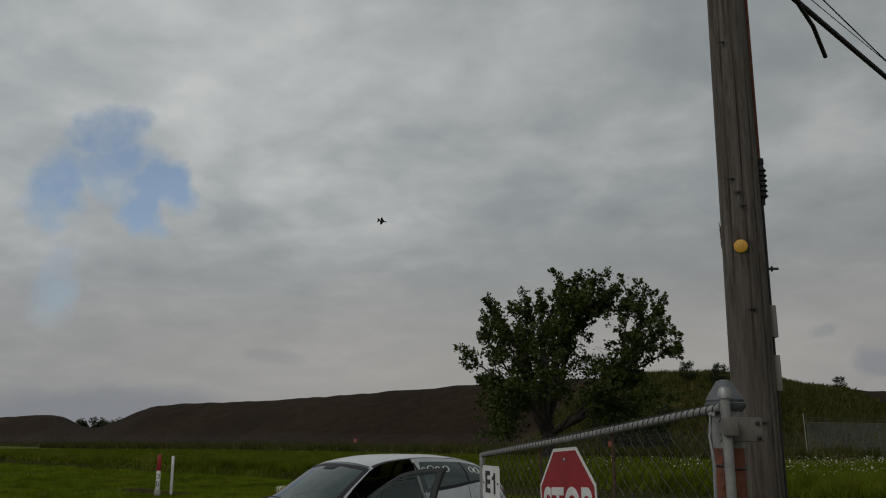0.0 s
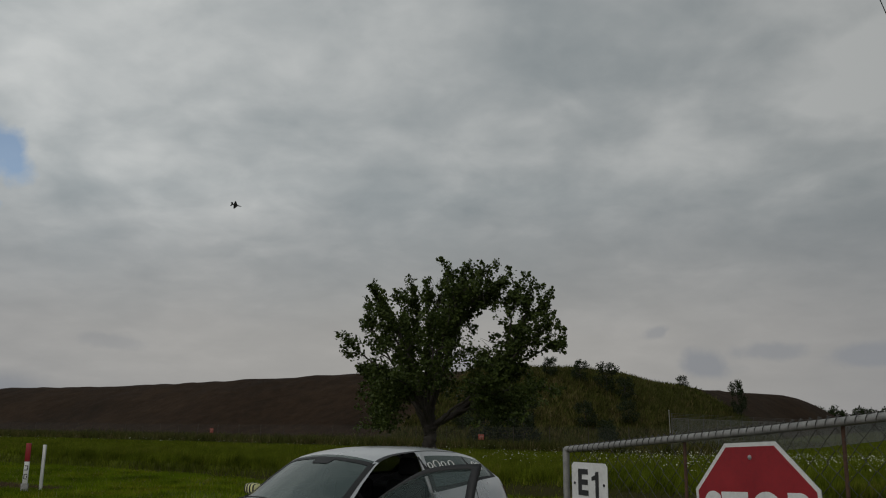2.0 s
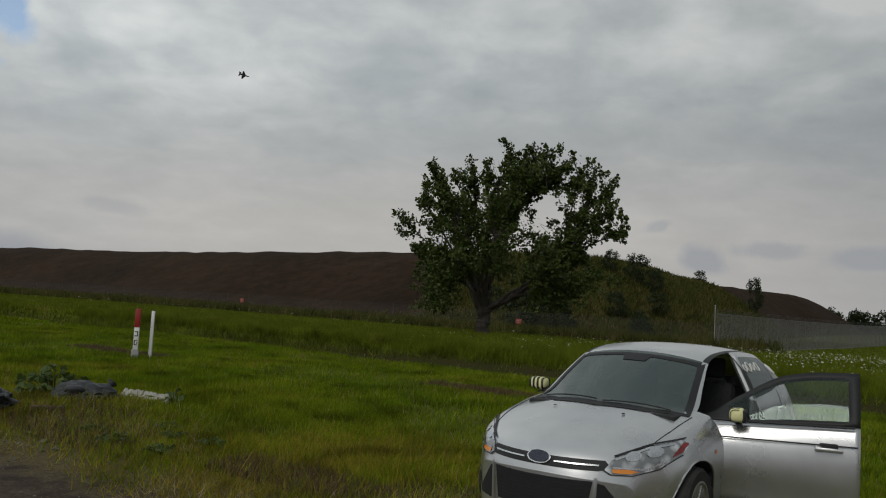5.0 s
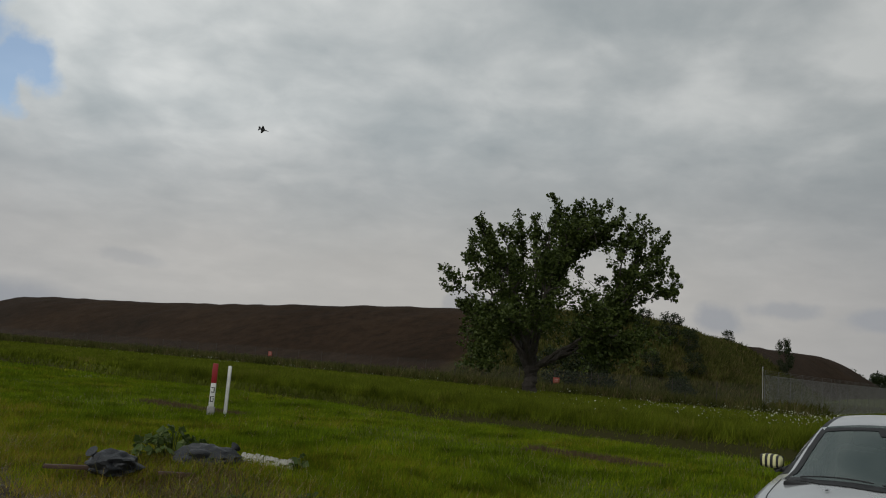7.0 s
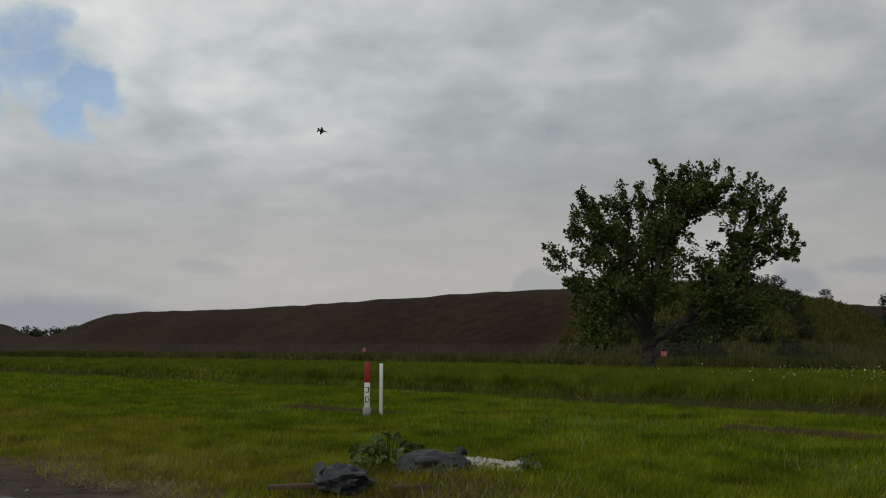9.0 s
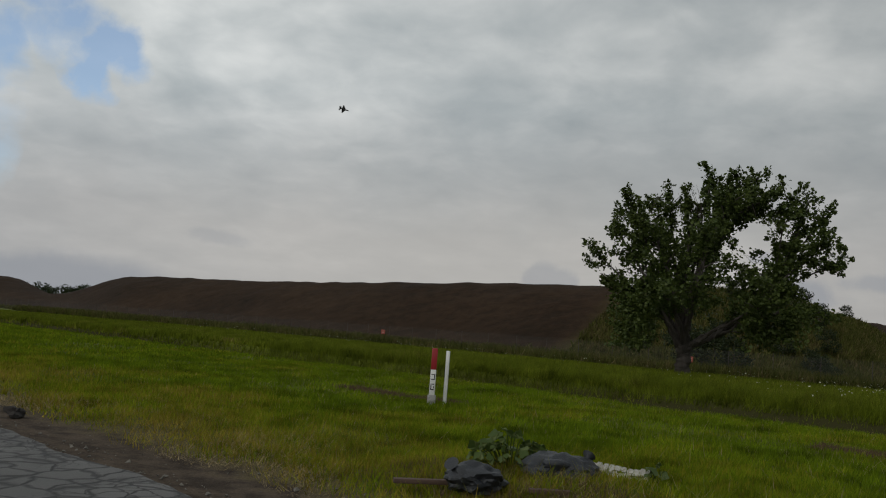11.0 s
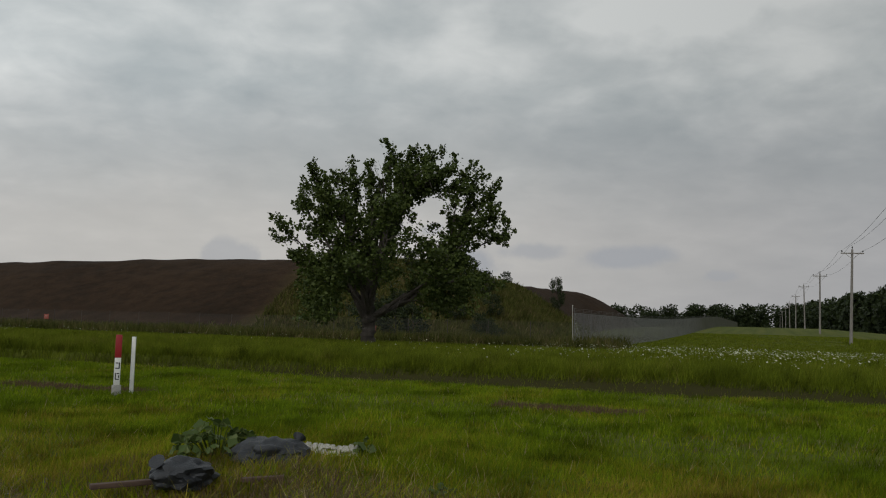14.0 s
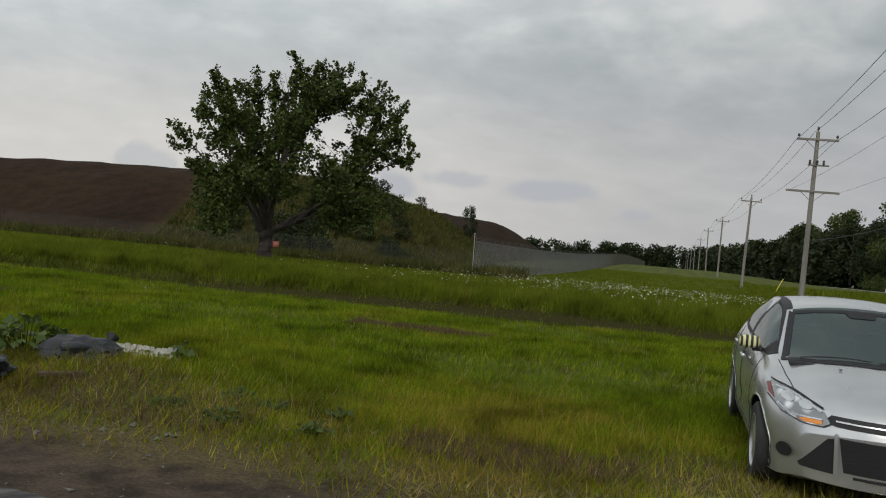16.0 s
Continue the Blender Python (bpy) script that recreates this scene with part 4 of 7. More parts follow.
def far_wood(name, path, height, step, seed, label):
    """A distant belt of trees, too far to count."""
    rg = np.random.default_rng(seed)
    cs, rs = [], []
    for a, b in zip(path, path[1:]):
        n = int((b - a).length / step)
        for k in range(n):
            p = a.lerp(b, k / n) + Vector((*rg.normal(size=2) * step, 0))
            hh = height * (0.65 + 0.5 * rg.random())
            for z in (0.12, 0.3, 0.5, 0.7, 0.85):
                cs.append(p + Vector((*rg.normal(size=2) * step * 0.5, hh * z)))
                rs.append(height * (0.18 + 0.12 * rg.random()))
    o = new(name, tri_mesh(name, leaf_cloud(rg, cs, rs, 4.5, 1.1, 0.9), M_leaf_dark))
    return tagged(o, label, "woodland", kind="stuff")


far_wood("far_woods", [G(44, 300), G(38, 430), G(14, 640), G(-70, 720), G(-200, 700)], 19, 3.2, 21, "distant dark belt of trees along the horizon")
far_wood("far_woods", [G(-420, 360), G(-760, 320), G(-1100, 230)], 17, 6, 22, "distant bluish trees seen through the gap in the bank")

# shrubs on the bank
shrub = wood_tree("shrub", 3.4, 2.4, 31, M_leaf_dark, "leafy green shrub on the weedy bank", 380, 0.09, 0.05)
shrub_spots = [(-49.9, 134.4, 0.75), (-41.2, 134.4, 1.75), (-36.5, 82, 0.9), (-38.5, 82, 1.0), (-41, 81, 0.8), (-44, 80, 0.75), (-34, 77, 0.8), (-36, 72, 0.9), (-33, 70, 0.75), (-41, 70, 0.8), (-47, 68, 0.9), (-36, 58.5, 1.3), (-38.5, 58.8, 1.35), (-34.5, 58.4, 1.1), (-31, 66, 0.8), (-29, 62, 0.6)]
for i, (u, v, s) in enumerate(shrub_spots):
    m = pose(*G(u, v, float(berm_z(np.array(u), np.array(v))) - 0.15 if v > 57 else 0), 0, 0, i * 61)
    if i == 0:
        shrub.matrix_basis = m
        shrub.scale = (s, s, s)
    else:
        o = copy_thing(shrub, m)
        o.scale = (s * 0.66, s * 0.66, s * 1.12) if i == 1 else (s, s, s)

# ---- grass ----


def blades(seed, n, u0, u1, v0, v1, h0, h1, w, keep=None, lean=0.35):
    rg = np.random.default_rng(seed)
    u, v = u0 + (u1 - u0) * rg.random(n), v0 + (v1 - v0) * rg.random(n)
    if keep is not None:
        k = keep(u, v, rg)
        u, v = u[k], v[k]
    n = len(u)
    tuft = 0.5 + 0.5 * wave(u, v, 2.3, 5.0) * wave(u, v, 0.9, 1.0)
    h = (h0 + (h1 - h0) * rg.random(n)) * (0.65 + 0.7 * tuft)
    a = rg.random(n) * 6.283
    du, dv = np.cos(a), np.sin(a)
    lu, lv = rg.normal(size=n) * lean * h + 0.12 * h, rg.normal(size=n) * lean * h
    z = ground_z(u, v) - 0.01
    ww = w * (0.6 + 0.8 * rg.random(n))

    def pt(uu, vv, zz):
        return np.stack([EU.x * uu + EV.x * vv, EU.y * uu + EV.y * vv, zz], -1)
    return np.stack([pt(u - du * ww, v - dv * ww, z), pt(u + du * ww, v + dv * ww, z), pt(u + lu, v + lv, z + h)], 1)


def ragged(u, v, rg):
    """Grass thins out towards the bare verge, worn patches and the shaded ground by the car."""
    p = sstep(4.0, 5.9, v + 0.7 * wave(u, v, 1.6)) * (0.35 + 0.65 * sstep(-0.55, 0.1, wave(u, v, 0.8, 4.0)))
    # the hole at (-7.4, 6.0) is for trampled soil and painted-in shade beside the car
    for cu, cv, ru, rv in ((-12.8, 14.0, 1.6, 0.35), (-22.6, 12.5, 2.2, 0.4), (-9.2, 5.6, 1.0, 0.5), (-7.4, 6.0, 1.1, 0.8), (-12.4, 5.2, 1.0, 0.35)):
        p = p * (0.12 + 0.88 * sstep(0.6, 1.3, ((u - cu) / ru) ** 2 + ((v - cv) / rv) ** 2))
    return rg.random(len(u)) < p


def verge(u, v, rg):
    """Scattered tufts out to the bare soil."""
    return rg.random(len(u)) < sstep(3.9, 4.7, v + 0.40 * wave(u, v, 1.9, 1.0)) * (0.45 + 0.55 * sstep(-0.3, 0.3, wave(u, v, 2.7, 4.0)))


def lying(u, v, rg):
    """Straw litter gathers in drifts."""
    return rg.random(len(u)) < sstep(-0.1, 0.55, wave(u, v, 1.3, 6.0) + 0.5 * wave(u, v, 3.1, 2.0))


def lush_side(u, v, rg):
    """Longer grass east of the car."""
    return rg.random(len(u)) < sstep(-5.5, -1.5, u + 0.25 * (v - 10) + 1.2 * wave(u, v, 0.9, 3.0))


def stuff(name, pts, mat, label):
    return tagged(new(name, tri_mesh(name, pts, mat)), label, "grass" if mat is not M_petal else "flowers", kind="stuff")


stuff("mown_grass", np.concatenate([blades(1, 360000, -21, 2.5, 3.7, 10, 0.04, 0.125, 0.0055, ragged), blades(16, 70000, -36, -21, 3.7, 10, 0.06, 0.16, 0.010, ragged), blades(2, 260000, -34, 6, 10, 19.0, 0.06, 0.14, 0.010, ragged), blades(3, 120000, -90, -34, 4, 18.9, 0.06, 0.16, 0.022, ragged),
                                   blades(7, 60000, 2, 26, 4, 19, 0.06, 0.16, 0.016, ragged), blades(12, 5000, -20, 1, 4.5, 9, 0.14, 0.28, 0.005, None, 0.5), blades(17, 40000, -30, 2, 3.9, 6.6, 0.05, 0.17, 0.005, verge, 0.6)]), M_grass, "uneven mown grass, green with straw-coloured patches")


stuff("tall_grass", np.concatenate([blades(4, 150000, -40, 14, 21.1, 27, 0.2, 0.48, 0.011), blades(22, 70000, -110, -40, 21.1, 30, 0.15, 0.34, 0.03), blades(13, 20000, -40, 14, 18.9, 21.2, 0.05, 0.14, 0.010), blades(24, 4000, -110, -40, 18.9, 21.2, 0.05, 0.14, 0.024), blades(5, 150000, -48, 16, 27, 42, 0.2, 0.45, 0.02), blades(6, 110000, -90, 20, 38, 55, 0.2, 0.42, 0.035),
                                    blades(8, 60000, -100, -40, 20.5, 40, 0.15, 0.32, 0.03), blades(9, 40000, 0, 18, 40, 130, 0.2, 0.45, 0.05), blades(38, 70000, -4, 9, 6.5, 18.8, 0.10, 0.26, 0.009, lush_side), blades(25, 60000, -21, 4, 54, 150, 0.05, 0.16, 0.05)]), M_tall, "tall unmown meadow grass beyond the ditch")
stuff("dry_stalks", np.concatenate([blades(19, 26000, -24, 2, 3.8, 6.2, 0.02, 0.09, 0.004, lying, 1.6), blades(36, 5000, -24, 2, 4.4, 7.2, 0.08, 0.22, 0.003, lying, 0.6), blades(20, 4000, -30, 3, 7, 19, 0.10, 0.24, 0.003, None, 0.5)]), M_straw, "dry straw-coloured grass stalks by the verge")
# set 37 darkens the ground by the car: trampled soil plus its shade as colour
stuff("dead_grass", np.concatenate([blades(31, 3500, -14.0, -11.2, 13.8, 14.5, 0.04, 0.14, 0.008), blades(32, 3500, -24.6, -20.8, 12.1, 12.9, 0.04, 0.14, 0.010), blades(33, 2600, -10.2, -8.2, 5.2, 6.0, 0.04, 0.14, 0.005), blades(34, 3600, -15.6, -11.4, 4.8, 6.2, 0.05, 0.16, 0.005), blades(35, 2500, -5.5, -2.5, 5.0, 5.8, 0.05, 0.16, 0.005), blades(37, 2600, -8.4, -6.4, 5.4, 6.7, 0.03, 0.10, 0.005)]), M_dead, "patches of dead brown grass in the turf, one standing in for shaded trampled soil by the car")
stuff("reeds", blades(18, 16000, 6, 19, 66, 112, 0.4, 0.95, 0.06), M_tall, "bank of tall reeds before the side road")
stuff("fence_weeds", blades(10, 60000, -150, -18, 51.5, 60, 0.4, 1.15, 0.05), M_weed, "dark weeds and dry stalks along the fence")


def bank_blades(seed, n, u0, u1, v0, v1, h0, h1, w, west=-54):
    rg = np.random.default_rng(seed)
    b = blades(seed, n, u0, u1, v0, v1, h0, h1, w)
    uu = b[:, 0, 0] * EU.x + b[:, 0, 1] * EU.y
    vv = b[:, 0, 0] * EV.x + b[:, 0, 1] * EV.y
    b[:, :, 2] += (berm_z(uu, vv) - ground_z(uu, vv))[:, None]
    return b[uu + 8 * wave(uu, vv, 0.2) > west]


stuff("bank_weeds", np.concatenate([bank_blades(14, 60000, -62, -22, 60, 100, 0.25, 0.8, 0.06), bank_blades(15, 24000, -60, -22, 100, 138, 0.3, 0.9, 0.12), bank_blades(26, 30000, -210, -50, 57, 64, 0.25, 0.9, 0.09, -999)]), M_weed, "rough weeds covering the end of the bank")


def flower_heads(seed, n, spread):
    rg = np.random.default_rng(seed)
    out = []
    u, v = spread(rg, n)
    z = ground_z(u, v) + 0.30 + 0.32 * rg.random(n)
    r = 0.014 + 0.022 * rg.random(n) ** 2
    c = np.stack([EU.x * u + EV.x * v, EU.y * u + EV.y * v, z], -1)
    tilt = rg.normal(size=(n, 3)) * 0.45 + (0, -0.25, 1)
    tilt /= np.linalg.norm(tilt, axis=1, keepdims=True)
    a = np.cross(tilt, (0.3, 1, 0.2))
    a /= np.linalg.norm(a, axis=1, keepdims=True)
    b = np.cross(tilt, a)
    rim = [c + (a * math.cos(k * 1.0472) + b * math.sin(k * 1.0472)) * r[:, None] + tilt * (r * (0.25 if k % 2 else 0.0))[:, None] for k in range(6)]
    for k in range(6):
        out.append(np.stack([c + tilt * (r * 0.3)[:, None], rim[k], rim[(k + 1) % 6]], 1))
    return np.concatenate(out)


def patch_main(rg, n):
    v = 23 + 23 * rg.random(n) ** 0.85
    return -8.5 + rg.normal(size=n) * 5.5 + 0.12 * (v - 36), v


def patch_wide(rg, n):
    return -75 + 80 * rg.random(n), 33 + 20 * rg.random(n) ** 0.7


stuff("meadow_flowers", np.concatenate([flower_heads(41, 1700, patch_main), flower_heads(42, 420, patch_wide)]), M_petal, "small white meadow flowers scattered in tall grass")

# ---- the car ----
from mathutils.bvhtree import BVHTree


def build_paint(t, b):
    dirt = noise_tex(t, coord(t), 2.2, 3, 0.5)
    t.links.new(ramp(t, dirt, [(0.3, (0.52, 0.525, 0.53)), (0.7, (0.64, 0.645, 0.65))]), b.inputs["Base Color"])
    b.inputs["Metallic"].default_value = 0.78
    t.links.new(ramp(t, dirt, [(0.3, 0.24), (0.7, 0.34)]), b.inputs["Roughness"])
    b.inputs["Coat Weight"].default_value, b.inputs["Coat Roughness"].default_value = 0.6, 0.06


def build_glass(t, b):
    b.inputs["Base Color"].default_value = (0.016, 0.022, 0.021, 1)
    b.inputs["IOR"].default_value = 2.0
    b.inputs["Roughness"].default_value = 0.03
    b.inputs["Specular Tint"].default_value = (0.80, 1.0, 0.94, 1)
    b.inputs["Specular IOR Level"].default_value = 0.6
    b.inputs["Alpha"].default_value = 0.86
    bump(t, b, noise_tex(t, coord(t), 1.2, 2), 0.03, 0.02)


M_paint = material("silver_metallic_paint", build_paint)
M_glass = material("tinted_car_glass", build_glass)
M_glass_clear = material("clear_car_glass", build_glass, Alpha=0.3)
M_glass_clear.node_tree.nodes["Principled BSDF"].inputs["Alpha"].default_value = 0.3
M_tyre = simple("tyre_rubber", (0.014, 0.014, 0.014), (0.035, 0.034, 0.032), 12, 0.85, 0, 0.3)
M_alloy = simple("silver_alloy", (0.42, 0.42, 0.42), (0.58, 0.58, 0.57), 7, 0.35, 0.8, 0.05)
M_trim = simple("black_plastic_trim", (0.006, 0.006, 0.007), (0.016, 0.016, 0.017), 25, 0.6, 0, 0.1)
M_dark = simple("dark_cabin_fabric", (0.012, 0.012, 0.013), (0.03, 0.03, 0.032), 40, 0.9, 0, 0.2)
M_chrome = simple("chrome", (0.55, 0.56, 0.57), (0.68, 0.68, 0.69), 3, 0.28, 1.0, 0.0)


def build_lens(t, b):
    v = nd(t, "ShaderNodeTexVoronoi", Scale=11.0)
    t.links.new(coord(t), v.inputs["Vector"])
    n = noise_tex(t, coord(t), 14.0, 4)
    t.links.new(ramp(t, mth(t, "MULTIPLY_ADD", v.outputs["Distance"], 0.9, mth(t, "MULTIPLY", n, 0.5)), [(0.40, (0.84, 0.85, 0.86)), (0.56, (0.62, 0.63, 0.64)), (0.78, (0.24, 0.245, 0.25))]), b.inputs["Base Color"])
    b.inputs["Metallic"].default_value, b.inputs["Roughness"].default_value = 0.6, 0.15
    b.inputs["Coat Weight"].default_value, b.inputs["Coat Roughness"].default_value = 1.0, 0.03
    bump(t, b, n, 0.35, 0.008)


M_lens = material("clear_headlamp_lens", build_lens)
M_amber = simple("amber_lens", (0.75, 0.22, 0.03), (0.90, 0.34, 0.06), 12, 0.2, 0, 0.05)
M_redlens = simple("red_lens", (0.15, 0.010, 0.010), (0.28, 0.022, 0.022), 9, 0.15, 0, 0.05)
M_yellow = simple("pale_yellow_cloth", (0.66, 0.64, 0.30), (0.78, 0.76, 0.42), 20, 0.8)
M_badge = simple("dark_blue_oval", (0.012, 0.016, 0.035), (0.03, 0.035, 0.06), 20, 0.25)


def curve_of(keys):
    xs = np.array([k[0] for k in keys])[::-1]
    ys = np.array([k[1] for k in keys])[::-1]

    def f(x):
        # cubic through the keys with flattened tangents
        x = min(max(x, xs[0]), xs[-1])
        i = min(max(int(np.searchsorted(xs, x)) - 1, 0), len(xs) - 2)
        d = np.diff(ys) / np.diff(xs)
        m = np.concatenate([[d[0]], np.where(d[:-1] * d[1:] > 0, 2 * d[:-1] * d[1:] / np.where(d[:-1] + d[1:] == 0, 1, d[:-1] + d[1:]), 0), [d[-1]]])
        h = xs[i + 1] - xs[i]
        s = (x - xs[i]) / h
        return float((2 * s ** 3 - 3 * s ** 2 + 1) * ys[i] + (s ** 3 - 2 * s ** 2 + s) * h * m[i] + (3 * s ** 2 - 2 * s ** 3) * ys[i + 1] + (s ** 3 - s ** 2) * h * m[i + 1])
    return f


# lengthwise curves of the hatchback, x forward from the middle of the wheelbase
c_top = curve_of([(2.22, 0.60), (2.19, 0.70), (2.12, 0.775), (1.95, 0.855), (1.60, 0.945), (1.22, 1.01), (1.19, 1.02), (0.75, 1.235), (0.40, 1.395), (0.28, 1.43), (-0.2, 1.468), (-0.9, 1.445), (-1.40, 1.385), (-1.60, 1.33), (-1.90, 1.06), (-2.02, 0.93), (-2.12, 0.70), (-2.14, 0.55)])
c_belt_z = curve_of([(2.22, 0.56), (2.12, 0.70), (1.9, 0.80), (1.5, 0.895), (1.05, 0.965), (0.5, 0.985), (0, 1.005), (-0.8, 1.045), (-1.3, 1.085), (-1.7, 1.09), (-1.95, 0.98), (-2.14, 0.53)])
c_belt_y = curve_of([(2.22, 0.60), (2.0, 0.70), (1.6, 0.765), (1.05, 0.785), (0.5, 0.815), (0, 0.825), (-0.8, 0.815), (-1.3, 0.785), (-1.8, 0.72), (-2.14, 0.68)])
c_re_z = curve_of([(2.22, 0.575), (2.12, 0.72), (1.9, 0.82), (1.5, 0.915), (1.08, 0.985), (1.02, 1.0), (0.70, 1.17), (0.28, 1.365), (0, 1.405), (-0.4, 1.42), (-1.0, 1.385), (-1.4, 1.32), (-1.62, 1.25), (-1.9, 1.02), (-2.02, 0.90), (-2.14, 0.54)])
c_re_y = curve_of([(2.22, 0.50), (2.0, 0.60), (1.5, 0.68), (1.05, 0.70), (0.7, 0.65), (0.28, 0.585), (0, 0.575), (-0.8, 0.575), (-1.4, 0.545), (-1.62, 0.53), (-1.9, 0.58), (-2.14, 0.60)])
c_wide = curve_of([(2.22, 0.64), (2.05, 0.79), (1.8, 0.865), (1.33, 0.905), (0.85, 0.895), (0, 0.895), (-0.9, 0.90), (-1.35, 0.91), (-1.8, 0.87), (-2.05, 0.80), (-2.14, 0.76)])
c_wide_z = curve_of([(2.22, 0.45), (1.9, 0.60), (1.3, 0.68), (0.4, 0.66), (-0.6, 0.68), (-1.3, 0.74), (-2.14, 0.60)])
c_sill_z = curve_of([(2.22, 0.24), (2.0, 0.19), (1.3, 0.19), (0.5, 0.20), (-0.8, 0.20), (-1.4, 0.23), (-2.14, 0.30)])
c_bow = curve_of([(2.22, 0.52), (2.0, 0.34), (1.5, 0.22), (1.1, 0.24), (0.6, 0.15), (0.3, 0.10), (-0.2, 0.0), (-1.0, 0.0), (-1.6, -0.08), (-2.14, -0.26)])

N_SIDE, N_WIN, N_TOP = 14, 9, 12       # rings: lower side, window band, top


def section(x):
    """Half cross-section of the car at x, from the sill up to the centre line."""
    ws, wz, bz, by, rz, ry = c_wide(x), c_wide_z(x), c_belt_z(x), c_belt_y(x), c_re_z(x), c_re_y(x)
    zs, ys = c_sill_z(x), c_wide(x) - 0.05
    out = [(0.0, zs + 0.02), (ys - 0.12, zs)]
    cy = 2 * ws - 0.5 * (ys + by)
    for k in range(N_SIDE + 1):
        t = k / N_SIDE
        y = (1 - t) ** 2 * ys + 2 * t * (1 - t) * cy + t * t * by
        z = (1 - t) ** 2 * zs + 2 * t * (1 - t) * (2 * wz - 0.5 * (zs + bz)) * 1.0 + t * t * bz
        y -= 0.016 * math.exp(-((t - 0.25) / 0.09) ** 2)          # hollow above the sill
        out.append((y, z))
    for k in range(1, N_WIN + 1):
        t = k / N_WIN
        out.append((by + (ry - by) * t + 0.035 * math.sin(math.pi * t) * min(1, (rz - bz) / 0.3), bz + (rz - bz) * t))
    top = c_top(x)
    for k in range(1, N_TOP + 1):
        y = ry * (1 - k / N_TOP)
        out.append((y, rz + (top - rz) * (1 - (y / ry) ** 2.2)))
    return out


def shell():
    xs = [2.22, 2.215, 2.20, 2.18, 2.15]
    x = 2.12
    while x > -2.09:
        xs.append(round(x, 4))
        x -= 0.04
    xs += [-2.09, -2.12, -2.135, -2.14]
    rows = []
    for x in xs:
        b = c_bow(x)
        rows.append([Vector((x - b * (y / 0.86) ** 2.4 if b > 0 else x - b * (y / 0.86) ** 2, y, z)) for y, z in section(x)])
    return xs, rows


XS, ROWS = shell()
B0 = 2 + N_SIDE              # ring of the belt line
R0 = B0 + N_WIN              # ring of the roof edge
WHEELS = ((1.324, 0.775), (-1.324, 0.775))
R_ARCH = 0.365


def face_kind(i, j, side):
    """Which panel a cell of the shell belongs to."""
    x = 0.5 * (XS[i] + XS[i + 1])
    mid = ROWS[i][j].lerp(ROWS[i + 1][j + 1], 0.5)
    if 2 <= j < B0 and any((mid.x - wx) ** 2 + (mid.z - 0.32) ** 2 < R_ARCH ** 2 for wx, _ in WHEELS):
        return "arch"
    if j == 0 and any(abs(x - wx) < 0.36 for wx, _ in WHEELS):
        return "arch"
    if j == 1 and any(abs(x - wx) < 0.36 for wx, _ in WHEELS):
        return "arch"
    door = 1.03 > x > -0.265 and 2 <= j
    if j < B0:
        return "door" if door and (j >= 4) else "body"
    if j < R0:
        k = j - B0
        if x > 1.03 or x < -1.66:
            return "body"
        front, lastwin = x > -0.265, x < -1.18
        if k == N_WIN - 1:
            return "body" if not front else "door_frame"
        glassy = k >= 1 and k <= N_WIN - 2
        if front:
            if not glassy or x < -0.20 or x > 0.80:
                return "door_frame"
            return "door_glass"
        if not glassy or x > -0.34 or -1.14 < x < -1.06 or x < -1.56:
            return "trim"
        return "rear_glass" if not lastwin else "quarter_glass"
    k = j - R0
    if 1.20 > x > 0.36:
        return "windscreen" if k >= 1 else "body"
    if -1.60 > x > -1.90:
        return "rear_screen" if k >= 1 else "body"
    if x > 1.20 and k >= 2:
        return "bonnet"
    if x <= 0.36 and k == 0 and x > -1.5:
        return "ditch"
    return "body"


def car_panels():
    panels = {}
    nj = len(ROWS[0])
    for side in (1, -1):
        for i in range(len(XS) - 1):
            for j in range(nj - 1):
                kind = face_kind(i, j, side)
                if kind in ("rear_glass", "quarter_glass", "door_glass", "door", "door_frame"):
                    kind = kind + ("_left" if side > 0 else "_right")
                panels.setdefault(kind, []).append((i, j, side))
    return panels


def panel_bm(cells, caps=False):
    bm = bmesh.new()
    memo = {}

    def vert(i, j, s):
        p = ROWS[i][j]
        key = (round(p.x, 5), round(p.y * s, 5), round(p.z, 5))
        if key not in memo:
            memo[key] = bm.verts.new((p.x, p.y * s, p.z))
        return memo[key]
    for i, j, s in cells:
        vs = [vert(i, j, s), vert(i + 1, j, s), vert(i + 1, j + 1, s), vert(i, j + 1, s)]
        vs = list(dict.fromkeys(vs))
        if len(vs) > 2:
            try:
                bm.faces.new(vs)
            except ValueError:
                pass
    if caps:
        for i, x in ((0, XS[0]), (len(XS) - 1, XS[-1])):
            bow = c_bow(x)
            grid = []
            for j in range(len(ROWS[0])):
                y0, z0 = section(x)[j]
                row = []
                for q in range(33):
                    y = y0 * (1 - q / 16)
                    key_p = (x - bow * (abs(y) / 0.86) ** (2.4 if bow > 0 else 2), y, z0)
                    key = tuple(round(c, 5) for c in key_p)
                    if key not in memo:
                        memo[key] = bm.verts.new(key_p)
                    row.append(memo[key])
                grid.append(row)
            for r0, r1 in zip(grid, grid[1:]):
                for q in range(32):
                    vs = list(dict.fromkeys((r0[q], r0[q + 1], r1[q + 1], r1[q])))
                    if len(vs) > 2:
                        try:
                            bm.faces.new(vs)
                        except ValueError:
                            pass
    # round the wheel openings
    for v in bm.verts:
        if v.is_boundary and abs(v.co.y) > 0.6:
            for wx, _ in WHEELS:
                d = Vector((v.co.x - wx, 0, v.co.z - 0.32))
                if d.length < R_ARCH + 0.055 and v.co.z > 0.24:
                    d = d.normalized() * R_ARCH
                    v.co.x, v.co.z = wx + d.x, 0.32 + d.z
    bm.normal_update()
    return bm


